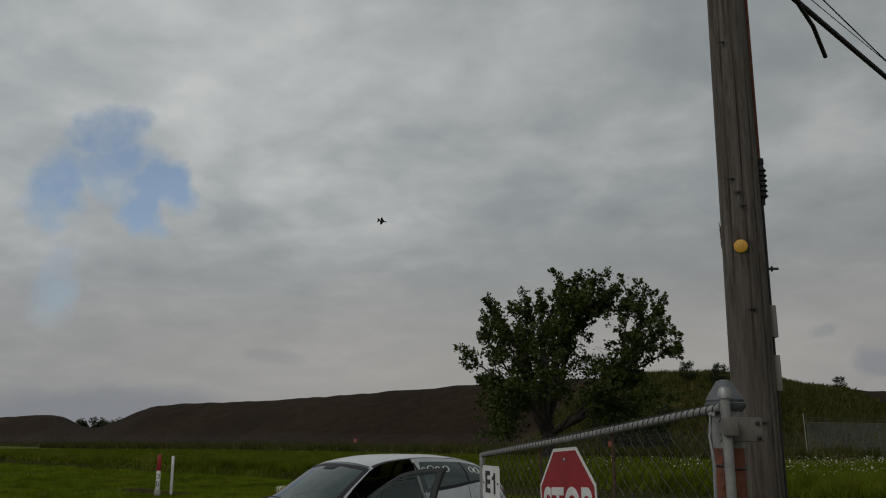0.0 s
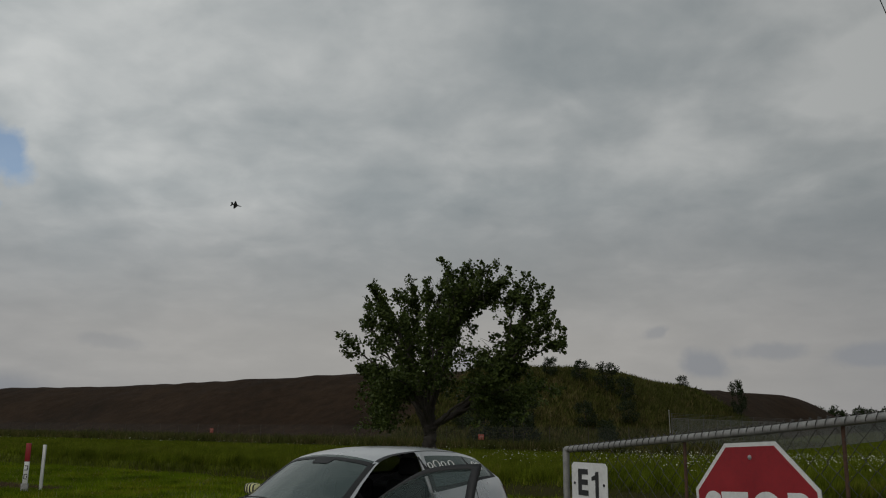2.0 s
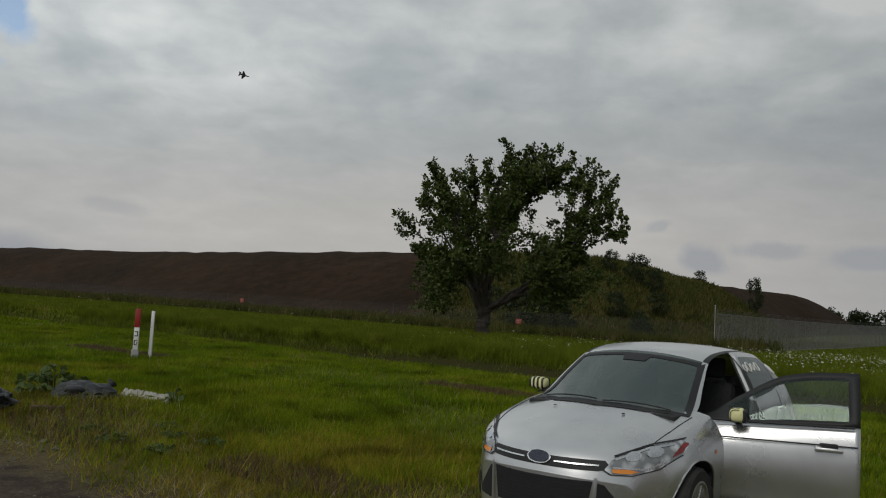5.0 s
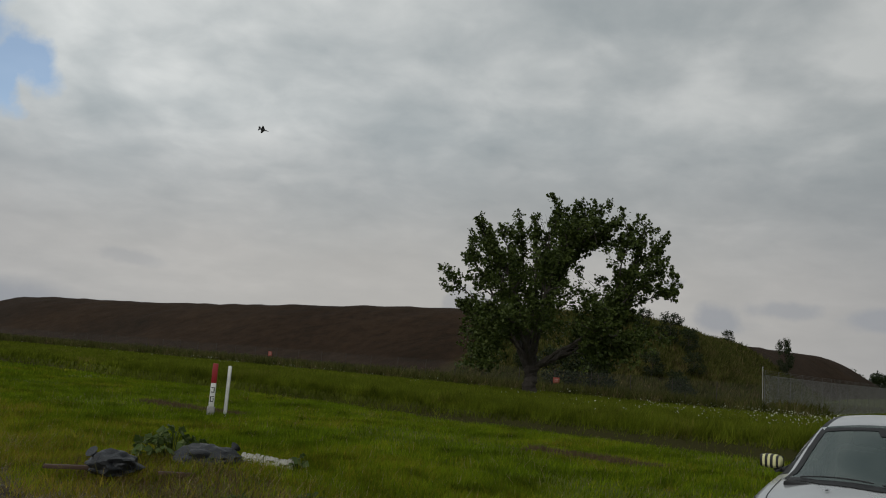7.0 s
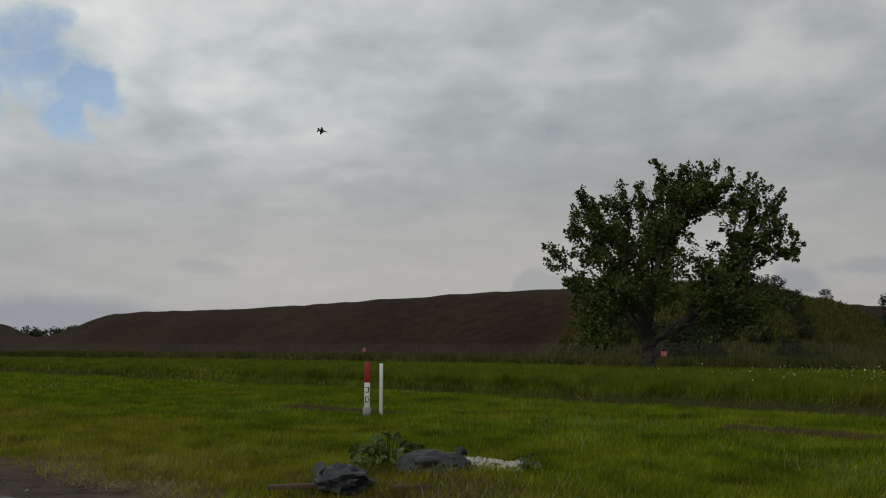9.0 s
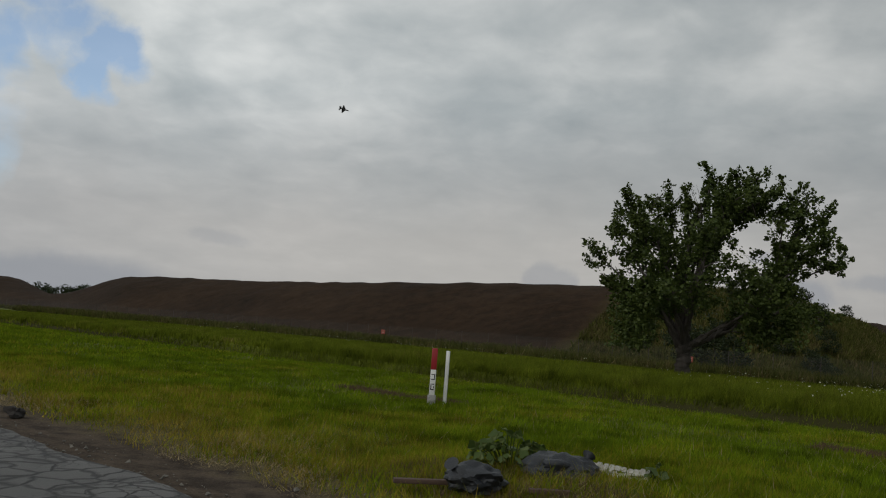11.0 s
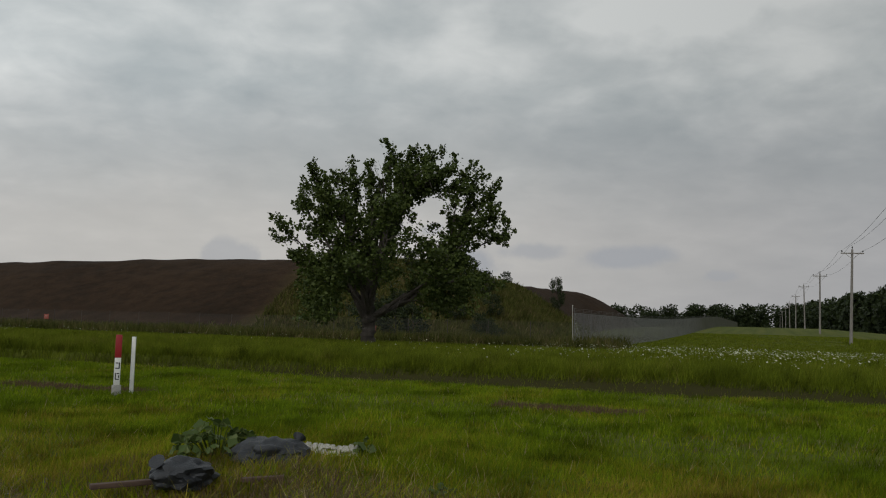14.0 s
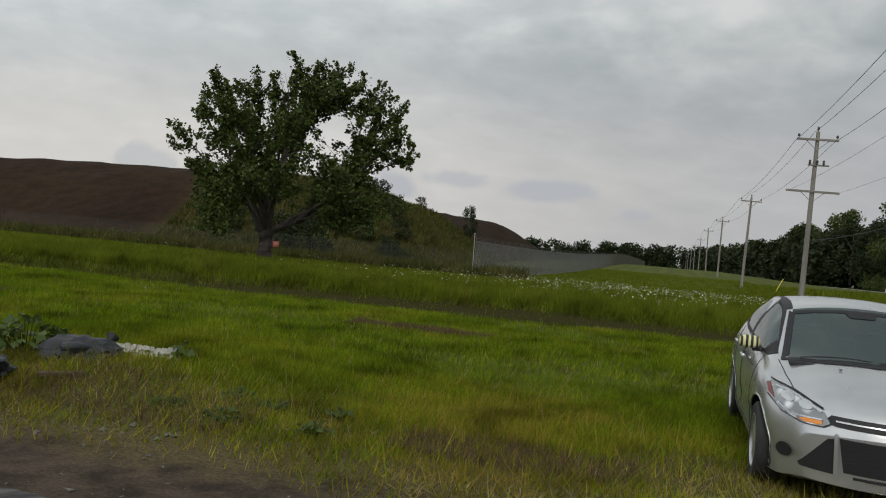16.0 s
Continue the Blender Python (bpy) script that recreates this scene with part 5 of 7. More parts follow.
def thick(ob, d, off=-1.0):
    """Panels are pressed sheet: give them an inner face."""
    bm = bmesh.new()
    bm.from_mesh(ob.data)
    bmesh.ops.solidify(bm, geom=bm.faces[:], thickness=d)
    bm.to_mesh(ob.data)
    bm.free()


def build_car(at, heading):
    car = thing("car", at, heading, label="silver five-door hatchback car, driver's door open, parked on grass", category="car")
    car.matrix_basis = pose(*at, 0, 1.5, heading) @ Matrix.Scale(1.02, 4)
    P = car_panels()
    body = panel_bm(P["body"], True)
    tree = BVHTree.FromBMesh(panel_bm(P["body"] + P["bonnet"] + P["arch"] + P["windscreen"], True))
    body_ob = part("body", body, M_paint, car)
    bon = part("bonnet", panel_bm(P["bonnet"]), M_paint, car)
    part("windscreen", panel_bm(P["windscreen"]), M_glass, car, "tinted windscreen reflecting cloud")
    part("rear_screen", panel_bm(P["rear_screen"]), M_glass, car)
    part("roof_ditch_trim", panel_bm(P["ditch"]), M_trim, car, smooth=False)
    part("pillar_trim", panel_bm(P["trim"]), M_trim, car)
    for side in ("left", "right"):
        part("rear_window", panel_bm(P["rear_glass_" + side]), M_glass, car)
        part("quarter_window", panel_bm(P["quarter_glass_" + side]), M_glass, car)
    # doors: the right one shut, the left one swung wide open on its front hinge
    for side, s in (("left", 1), ("right", -1)):
        door = part("front_door", panel_bm(P["door_" + side]), M_paint, car)
        part("door_window", panel_bm(P["door_glass_" + side]), M_glass if s < 0 else M_glass_clear, door)
        frame_ob = part("window_frame", panel_bm(P["door_frame_" + side]), M_trim, door)
        thick(frame_ob, 0.03)
        bm = bmesh.new()
        box(bm, (0.20, 0.030, 0.032), (-0.06, s * 0.918, 0.845), bevel=0.012)
        box(bm, (0.05, 0.04, 0.04), (0.01, s * 0.905, 0.845), bevel=0.01)
        part("handle", bm, M_paint if s > 0 else M_paint, door)
        bm = bmesh.new()
        box(bm, (0.13, 0.012, 0.05), (-0.06, s * 0.893, 0.866), bevel=0.005)
        part("handle_recess", bm, M_trim, door)
        bm = bmesh.new()
        bmesh.ops.create_uvsphere(bm, u_segments=18, v_segments=12, radius=1.0, matrix=Matrix.Translation((0.60, s * 0.915, 1.045)) @ Matrix.Diagonal((0.070, 0.098, 0.060, 1)))
        for v in bm.verts:
            n = Vector(((v.co.x - 0.60) / 0.070, (v.co.y - s * 0.915) / 0.098, (v.co.z - 1.045) / 0.060))
            k = (abs(n.x) ** 3.2 + abs(n.y) ** 3.2 + abs(n.z) ** 3.2) ** (-1 / 3.2)
            v.co = Vector((0.60 + 0.066 * k * n.x, s * 0.915 + 0.090 * k * n.y, 1.045 + 0.056 * k * n.z))
            if v.co.x < 0.56:
                v.co.x = 0.56
        mirror = part("mirror", bm, M_yellow, door, "wing mirror with black and yellow striped cover")
        for k in range(4):
            bm = bmesh.new()
            y = s * (0.846 + 0.042 * k)
            w = max(0.05, 1 - min(1, abs((abs(y) + 0.011 - 0.915) / 0.092)) ** 3.2) ** (1 / 3.2)
            ring = []
            for q in range(15):
                a = math.pi * (q / 12 - 0.6)
                g = w * (abs(math.cos(a)) ** 3.2 + abs(math.sin(a)) ** 3.2) ** (-1 / 3.2)
                ring.append((0.60 + 0.0670 * g * math.cos(a), y, 1.045 + 0.0570 * g * math.sin(a)))
            ring2 = [(px, py + s * 0.022, pz) for px, py, pz in ring]
            v1, v2 = [bm.verts.new(p) for p in ring], [bm.verts.new(p) for p in ring2]
            for q in range(len(v1) - 1):
                bm.faces.new((v1[q], v1[q + 1], v2[q + 1], v2[q]))
            st = part("stripe", bm, M_black, mirror)
            thick(st, 0.004)
        bm = bmesh.new()
        box(bm, (0.05, 0.10, 0.04), (0.60, s * 0.84, 0.985), bevel=0.01)
        part("mirror_foot", bm, M_trim, mirror)
        bm = bmesh.new()
        box(bm, (0.035, 0.165, 0.10), (0.552, s * 0.912, 1.04), bevel=0.016)
        part("mirror_housing", bm, M_trim, mirror)
        bm = bmesh.new()
        tube(bm, [(0.78, s * 0.826, 0.985), (0.4, s * 0.836, 0.995), (-0.24, s * 0.842, 1.018)], 0.009, 6)
        part("waist_strip", bm, M_trim, door)
        # black bar added for the dark shade line of the door's pressed crease
        bm = bmesh.new()
        tube(bm, [(0.79, s * 0.893, 0.862), (0.4, s * 0.897, 0.868), (-0.26, s * 0.892, 0.880)], 0.006, 6)
        part("door_crease_line", bm, M_trim, door)
        if s > 0:
            thick(door, 0.05)
            bm = bmesh.new()
            box(bm, (0.94, 0.05, 0.60), (0.26, 0.80, 0.62), bevel=0.02)
            part("door_lining", bm, M_dark, door)
            hinge = Matrix.Translation((0.80, 0.865, 0))
            door.matrix_basis = Matrix.Translation((0.0, -0.07, -0.05)) @ hinge @ Matrix.Rotation(radians(-77), 4, "Z") @ hinge.inverted()
    # underbody, wheel housings and cabin
    bm = bmesh.new()
    box(bm, (3.9, 1.1, 0.10), (0, 0, 0.27), bevel=0.03)
    part("underbody", bm, M_dark, car)
    for wx, wy in WHEELS:
        for s in (1, -1):
            bm = bmesh.new()
            arcs = [(wx + 0.385 * math.cos(a), 0.32 + 0.385 * math.sin(a)) for a in (math.pi * k / 16 * 1.2 - 0.3 for k in range(17))]
            v1 = [bm.verts.new((x, s * 0.52, z)) for x, z in arcs]
            v2 = [bm.verts.new((x, s * 0.80, z)) for x, z in arcs]
            for k in range(16):
                bm.faces.new((v1[k], v1[k + 1], v2[k + 1], v2[k]))
            bm.faces.new(v1)
            part("wheel_housing", bm, M_dark, car)
            wheel(car, wx, s, 0.79)
    bm = bmesh.new()
    box(bm, (0.45, 1.34, 0.22), (0.86, 0, 0.86), bevel=0.07)
    box(bm, (0.35, 1.30, 0.05), (1.08, 0, 0.955), bevel=0.02)
    part("dashboard", bm, M_dark, car)
    for y in (0.37, -0.37):
        bm = bmesh.new()
        box(bm, (0.52, 0.50, 0.20), (-0.02, y, 0.50), bevel=0.06)
        box(bm, (0.16, 0.48, 0.62), (0, 0, 0.31), Matrix.Translation((-0.27, y, 0.52)) @ Matrix.Rotation(radians(-14), 4, "Y"), 0.06)
        box(bm, (0.09, 0.25, 0.19), (0, 0, 0.76), Matrix.Translation((-0.27, y, 0.52)) @ Matrix.Rotation(radians(-14), 4, "Y"), 0.035)
        part("seat", bm, M_dark, car)
    bm = bmesh.new()
    box(bm, (0.5, 1.2, 0.6), (-0.98, 0, 0.72), bevel=0.08)
    part("rear_seat", bm, M_dark, car)
    bm = bmesh.new()
    box(bm, (2.6, 1.25, 0.06), (-0.2, 0, 0.33), bevel=0.01)
    part("cabin_floor", bm, M_dark, car)
    bm = bmesh.new()
    mt = Matrix.Translation((0.52, 0.37, 0.90)) @ Matrix.Rotation(radians(66), 4, "Y")
    ringp = [mt @ Vector((0.18 * math.cos(a), 0.18 * math.sin(a), 0)) for a in (2 * math.pi * k / 24 for k in range(25))]
    tube(bm, ringp, 0.014, 8)
    tube(bm, [mt @ Vector((0, -0.17, 0)), mt @ Vector((0, 0.17, 0))], 0.02, 8)
    part("steering_wheel", bm, M_trim, car)
    for x0, s in ((-0.30, 1), (-0.30, -1)):
        bm = bmesh.new()
        tube(bm, [(x0, s * 0.82, 0.35), (x0 - 0.02, s * 0.80, 1.0), (x0 - 0.04, s * 0.60, 1.39)], 0.035, 8)
        part("door_pillar", bm, M_paint, car, "silver inner door pillar")

    def patch(name, outline, mat, parent, lift=0.004, axis="X", label="", cuts=4, deep=0.0):
        """A trim piece laid on the skin, from an outline seen from the front, side or top."""
        bm = bmesh.new()
        base = {"X": lambda a, b: Vector((3, a, b)), "Y": lambda a, b: Vector((a, 2, b)), "y": lambda a, b: Vector((a, -2, b)), "Z": lambda a, b: Vector((a, b, 3)), "x": lambda a, b: Vector((-3, a, b))}[axis]
        way = {"X": Vector((-1, 0, 0)), "Y": Vector((0, -1, 0)), "y": Vector((0, 1, 0)), "Z": Vector((0, 0, -1)), "x": Vector((1, 0, 0))}[axis]
        f = bm.faces.new([bm.verts.new(base(a, b)) for a, b in outline])
        bmesh.ops.triangulate(bm, faces=[f])
        bmesh.ops.subdivide_edges(bm, edges=bm.edges[:], cuts=cuts, use_grid_fill=True)
        for v in list(bm.verts):
            hit, nor, _, _ = tree.ray_cast(v.co, way)
            if hit is None:
                bm.verts.remove(v)
                continue
            if nor.dot(way) > 0:
                nor = -nor
            v.co = hit + nor * lift - way * deep * -1.0
        ob = part(name, bm, mat, parent, label)
        return ob

    # front face
    for s in (1, -1):
        y = lambda q: s * q
        lamp = patch("headlight", [(y(0.455), 0.655), (y(0.50), 0.628), (y(0.62), 0.626), (y(0.745), 0.668), (y(0.825), 0.750), (y(0.835), 0.815), (y(0.79), 0.842), (y(0.66), 0.806), (y(0.49), 0.722)], M_lens, car, 0.008, label="clear swept-back headlight with amber corner", cuts=6)
        patch("indicator", [(y(0.505), 0.637), (y(0.61), 0.634), (y(0.645), 0.650), (y(0.60), 0.664), (y(0.50), 0.662)], M_amber, lamp, 0.012)
        patch("side_reflector", [(y(0.790), 0.735), (y(0.822), 0.765), (y(0.828), 0.815), (y(0.806), 0.826)], M_redlens, lamp, 0.012)
        patch("lamp_bowl", [(y(0.60) + 0.045 * math.cos(k), 0.745 + 0.032 * math.sin(k)) for k in (q * 0.524 for q in range(12))], M_chrome, lamp, 0.013)
        patch("lamp_bowl", [(y(0.705) + 0.040 * math.cos(k), 0.772 + 0.030 * math.sin(k)) for k in (q * 0.524 for q in range(12))], M_chrome, lamp, 0.013)
        patch("lamp_bezel", [(y(0.50), 0.728), (y(0.66), 0.800), (y(0.775), 0.822), (y(0.775), 0.812), (y(0.665), 0.788), (y(0.51), 0.716)], M_chrome, lamp, 0.013, cuts=3)
        patch("lamp_bezel", [(y(0.50), 0.676), (y(0.69), 0.672), (y(0.765), 0.722), (y(0.772), 0.714), (y(0.695), 0.660), (y(0.50), 0.667)], M_chrome, lamp, 0.014, cuts=3)
        patch("lamp_edge", [(y(0.49), 0.748), (y(0.655), 0.822), (y(0.80), 0.856), (y(0.80), 0.846), (y(0.66), 0.812), (y(0.50), 0.738)], M_trim, lamp, 0.010, cuts=3)
        patch("lamp_edge", [(y(0.455), 0.655), (y(0.50), 0.628), (y(0.62), 0.626), (y(0.745), 0.668), (y(0.825), 0.750), (y(0.832), 0.745), (y(0.748), 0.661), (y(0.62), 0.619), (y(0.497), 0.621), (y(0.448), 0.652)], M_trim, lamp, 0.010, cuts=3)
        patch("side_intake", [(y(0.43), 0.565), (y(0.47), 0.555), (y(0.635), 0.335), (y(0.62), 0.315), (y(0.42), 0.315)], M_trim, car, 0.004, cuts=6)
        patch("intake_edge", [(y(0.405), 0.60), (y(0.425), 0.595), (y(0.415), 0.305), (y(0.385), 0.305)], M_paint, car, 0.020, cuts=3)
        fog = patch("fog_lamp_ring", [(y(0.715) + 0.058 * math.cos(k), 0.395 + 0.066 * math.sin(k)) for k in (q * 0.314 for q in range(20))], M_alloy, car, 0.006, cuts=2)
        patch("fog_lamp", [(y(0.715) + 0.047 * math.cos(k), 0.393 + 0.052 * math.sin(k)) for k in (q * 0.314 for q in range(20))], M_trim, fog, 0.012, cuts=2)
        patch("washer_jet", [(1.42 + 0.02 * math.cos(k), s * 0.30 + 0.014 * math.sin(k)) for k in (q * 0.785 for q in range(8))], M_trim, car, 0.010, "Z")
        patch("side_marker", [(0.985, 0.70), (1.02, 0.70), (1.02, 0.73), (0.985, 0.73)], M_amber, car, 0.006, "Y" if s > 0 else "y")
        lampr = patch("tail_light", [(-1.86, 0.97), (-1.72, 0.99), (-1.80, 0.86), (-2.0, 0.80), (-2.06, 0.90)], M_redlens, car, 0.008, "Y" if s > 0 else "y", "red wrap-round tail light", cuts=5)
    patch("upper_grille", [(-0.45, 0.715), (0.45, 0.715), (0.50, 0.665), (0.42, 0.645), (-0.42, 0.645), (-0.50, 0.665)], M_trim, car, 0.006, cuts=8)
    patch("chrome_bar", [(-0.42, 0.685), (-0.12, 0.685), (-0.12, 0.675), (-0.42, 0.675)], M_chrome, car, 0.016)
    patch("chrome_bar", [(0.12, 0.685), (0.42, 0.685), (0.42, 0.675), (0.12, 0.675)], M_chrome, car, 0.016)
    b = patch("badge_rim", [(0.095 * math.cos(k), 0.695 + 0.042 * math.sin(k)) for k in (q * 0.2618 for q in range(24))], M_chrome, car, 0.022, cuts=2)
    patch("badge", [(0.083 * math.cos(k), 0.695 + 0.034 * math.sin(k)) for k in (q * 0.2618 for q in range(24))], M_badge, b, 0.028, label="plain dark blue oval badge", cuts=2)
    gr = patch("lower_grille", [(-0.40, 0.575), (0.40, 0.575), (0.36, 0.34), (-0.36, 0.34)], M_trim, car, 0.004, label="black trapezoid grille with fine bars", cuts=8)
    for k in range(9):
        z = 0.36 + 0.025 * k
        w = 0.35 + 0.04 * (z - 0.34) / 0.235
        patch("grille_bar", [(-w, z), (w, z), (w, z + 0.007), (-w, z + 0.007)], M_dark, gr, 0.012, cuts=5)
    patch("number_plate_recess", [(-0.30, 0.325), (0.30, 0.325), (0.30, 0.305), (-0.30, 0.305)], M_trim, car, 0.008, cuts=4)
    # shut lines
    def groove(name, pts, axis, r=0.004):
        way = {"Z": Vector((0, 0, -1)), "Y": Vector((0, -1, 0)), "y": Vector((0, 1, 0)), "X": Vector((-1, 0, 0))}[axis]
        out = []
        for a, b in zip(pts, pts[1:]):
            for k in range(6):
                q = Vector(a).lerp(Vector(b), k / 6)
                hit, nor, _, _ = tree_all.ray_cast(q - way * 2.5, way)
                if hit is not None:
                    out.append(hit - way * 0.001)
        if len(out) > 2:
            bm = bmesh.new()
            tube(bm, out, r, 5)
            part(name, bm, M_trim, car, smooth=False)
    tree_all = BVHTree.FromBMesh(panel_bm(sum(P.values(), []), True))
    for s in (1, -1):
        ax = "Y" if s > 0 else "y"
        groove("bonnet_gap", [(1.05, s * 0.715, 0), (1.45, s * 0.70, 0), (1.72, s * 0.665, 0), (1.92, s * 0.56, 0)], "Z")
        groove("door_gap", [(-0.30, 0, 1.0), (-0.27, 0, 0.6), (-0.27, 0, 0.30)], ax)
        groove("door_gap", [(-1.05, 0, 1.05), (-1.02, 0, 0.75), (-0.93, 0, 0.55), (-0.90, 0, 0.30)], ax)
        groove("sill_gap", [(0.80, 0, 0.295), (-0.90, 0, 0.295)], ax)
        if s < 0:
            groove("door_gap", [(0.80, 0, 0.96), (0.81, 0, 0.6), (0.80, 0, 0.30)], ax)
        for wx, _ in WHEELS:
            lip = []
            for k in range(31):
                a = math.pi * (k / 30 * 1.12 - 0.06)
                q = Vector((wx + (R_ARCH + 0.006) * math.cos(a), 0, 0.32 + (R_ARCH + 0.006) * math.sin(a)))
                hit, nor, _, _ = tree_all.ray_cast(q + Vector((0, s * 2, 0)), Vector((0, -s, 0)))
                if hit is not None and abs(hit.y) > 0.6:
                    lip.append(hit - Vector((0, s * 0.004, 0)))
            if len(lip) > 5:
                bm = bmesh.new()
                tube(bm, lip, 0.008, 7)
                part("arch_lip", bm, M_paint, car)
        bm = bmesh.new()
        box(bm, (0.19, 0.028, 0.03), (-0.88, s * 0.913, 0.90), bevel=0.011)
        part("rear_handle", bm, M_paint, car)
    # black edge round the windscreen and wipers
    patch("scuttle", [(1.30, 0.0), (1.24, 0.40), (1.06, 0.70), (1.02, 0.68), (1.16, 0.40), (1.20, 0.0), (1.16, -0.40), (1.02, -0.68), (1.06, -0.70), (1.24, -0.40)], M_trim, car, 0.006, "Z", cuts=4)
    for s in (1, -1):
        patch("windscreen_edge", [(1.06, s * 0.70), (0.96, s * 0.625), (0.42, s * 0.535), (0.34, s * 0.575)], M_trim, car, 0.004, "Z", cuts=6)
    patch("windscreen_edge", [(0.42, 0.54), (0.46, 0.3), (0.475, 0), (0.46, -0.3), (0.42, -0.54), (0.36, -0.55), (0.405, -0.3), (0.42, 0), (0.405, 0.3), (0.36, 0.55)], M_trim, car, 0.004, "Z", cuts=4)
    patch("sun_sensor", [(0.55, 0.10), (0.55, -0.10), (0.44, -0.14), (0.44, 0.14)], M_trim, car, 0.005, "Z", cuts=3)
    for s0, a, b2 in ((1, (1.10, 0.56), (1.205, 0.02)), (-1, (1.19, -0.04), (1.10, -0.56))):
        bm = bmesh.new()
        pts = []
        for k in range(7):
            q = k / 6
            px, py = a[0] + (b2[0] - a[0]) * q, a[1] + (b2[1] - a[1]) * q
            hit, nor, _, _ = tree.ray_cast(Vector((px, py, 3)), Vector((0, 0, -1)))
            if hit is not None:
                pts.append(hit + Vector((0, 0, 0.018)))
        tube(bm, pts, 0.006, 6)
        part("wiper", bm, M_trim, car)
    # white marks written on the rear side glass, too loose to read
    tree2 = BVHTree.FromBMesh(panel_bm(P["rear_glass_left"] + P["quarter_glass_left"]))
    for k, (x, z, r) in enumerate(((-0.40, 1.28, 0.035), (-0.52, 1.285, 0.05), (-0.64, 1.28, 0.035), (-0.78, 1.275, 0.045), (-1.24, 1.24, 0.04), (-1.34, 1.22, 0.045))):
        bm = bmesh.new()
        pts = []
        for q in range(13):
            a = q / 12 * 6.283
            hit, nor, _, _ = tree2.ray_cast(Vector((x + r * math.cos(a), 2, z + r * 0.8 * math.sin(a))), Vector((0, -1, 0)))
            if hit is not None:
                pts.append(hit + Vector((0, 0.004, 0)))
        if len(pts) > 3:
            tube(bm, pts, 0.008, 5)
            part("window_mark", bm, M_white, car, "white scrawled mark on the glass")
        else:
            bm.free()
    return car


def wheel(car, wx, s, wy):
    w = new("wheel")
    w.parent = car
    w.empty_display_size = 0.1
    w.matrix_basis = Matrix.Translation((wx, s * wy, 0.318)) @ Matrix.Rotation(radians(-90 * s), 4, "X") @ Matrix.Rotation(0.3, 4, "Z")
    bm = bmesh.new()
    lathe(bm, [(0.205, -0.10), (0.29, -0.105), (0.312, -0.085), (0.318, -0.04), (0.318, 0.04), (0.312, 0.085), (0.29, 0.105), (0.215, 0.10), (0.205, 0.06)], 40)
    part("tyre", bm, M_tyre, w)
    bm = bmesh.new()
    lathe(bm, [(0.20, -0.02), (0.205, 0.085), (0.216, 0.10), (0.206, 0.098), (0.195, 0.07), (0.19, 0.0), (0.03, 0.0)], 40)
    rim = part("rim", bm, M_dark, w)
    bm = bmesh.new()
    lathe(bm, [(0.198, 0.075), (0.217, 0.102), (0.205, 0.104), (0.19, 0.085)], 40)
    part("rim_lip", bm, M_alloy, w)
    for k in range(5):
        for dd in (-0.16, 0.16):
            bm = bmesh.new()
            a = k * 1.2566 + dd
            prism(bm, [(0.035, -0.022), (0.20, -0.016), (0.20, 0.016), (0.035, 0.022)], 0.022, Matrix.Translation((0, 0, 0.078)) @ Matrix.Rotation(a, 4, "Z"))
            part("spoke", bm, M_alloy, w, smooth=False)
    bm = bmesh.new()
    lathe(bm, [(0.06, 0.06), (0.058, 0.09), (0.035, 0.098)], 20)
    part("hub_cap", bm, M_alloy, w)
    return w


build_car((-1.52, 9.82, 0.035), -121.2)

# ---- gate, hinge post and signs ----
GA = Vector((0.588, 7.274, 0))                    # free end of the gate
GD = (Vector((2.635, 4.165, 0)) - GA)
GL = GD.length
GD.normalize()
GN = Vector((-GD.y, GD.x, 0))                     # away from the camera's side
if GN.y < 0:
    GN = -GN
GATE_LOW, RISE = 0.22, 0.088


def gate_pt(s, h, off=0.0):
    """A point on the sagging gate: s along it, h from its bottom rail."""
    return GA + GD * s + GN * off + Vector((0, 0, GATE_LOW + RISE * s + h))


GH = 1.374
M_brace = simple("brown_rusted_rod", (0.055, 0.030, 0.020), (0.13, 0.070, 0.045), 16, 0.9, 0.1, 0.4, 0.01)
gate = thing("chain_link_gate", label="old swung-open chain-link gate with galvanised pipe frame", category="gate")
for name, pts, r in (("top_rail", [gate_pt(0, GH), gate_pt(GL * 0.5, GH - 0.01), gate_pt(GL - 0.03, GH)], 0.024), ("bottom_rail", [gate_pt(0, 0), gate_pt(GL - 0.03, 0)], 0.024),
                     ("end_stile", [gate_pt(0, -0.02), gate_pt(0, GH + 0.01)], 0.026), ("hinge_stile", [gate_pt(GL, -0.1), gate_pt(GL, GH + 0.05)], 0.027)):
    bm = bmesh.new()
    tube(bm, pts, r, 12)
    part(name, bm, M_steel_old, gate)
bm = bmesh.new()
lathe(bm, [(0.034, 0), (0.036, 0.03), (0.028, 0.055), (0.01, 0.065)], 14, Matrix.Translation(gate_pt(GL, GH + 0.045)))
part("stile_cap", bm, M_steel, gate)
for s in (1.24, 2.42):
    bm = bmesh.new()
    tube(bm, [gate_pt(s, 0, 0.03), gate_pt(s + 0.01, GH, 0.03)], 0.011, 8)
    part("brace", bm, M_brace, gate)
# woven wire: zigzag strands that lean alternately
PITCH = 0.058
bm = bmesh.new()
n_w = int(GL / PITCH)
n_h = int((GH + 0.06) / PITCH)
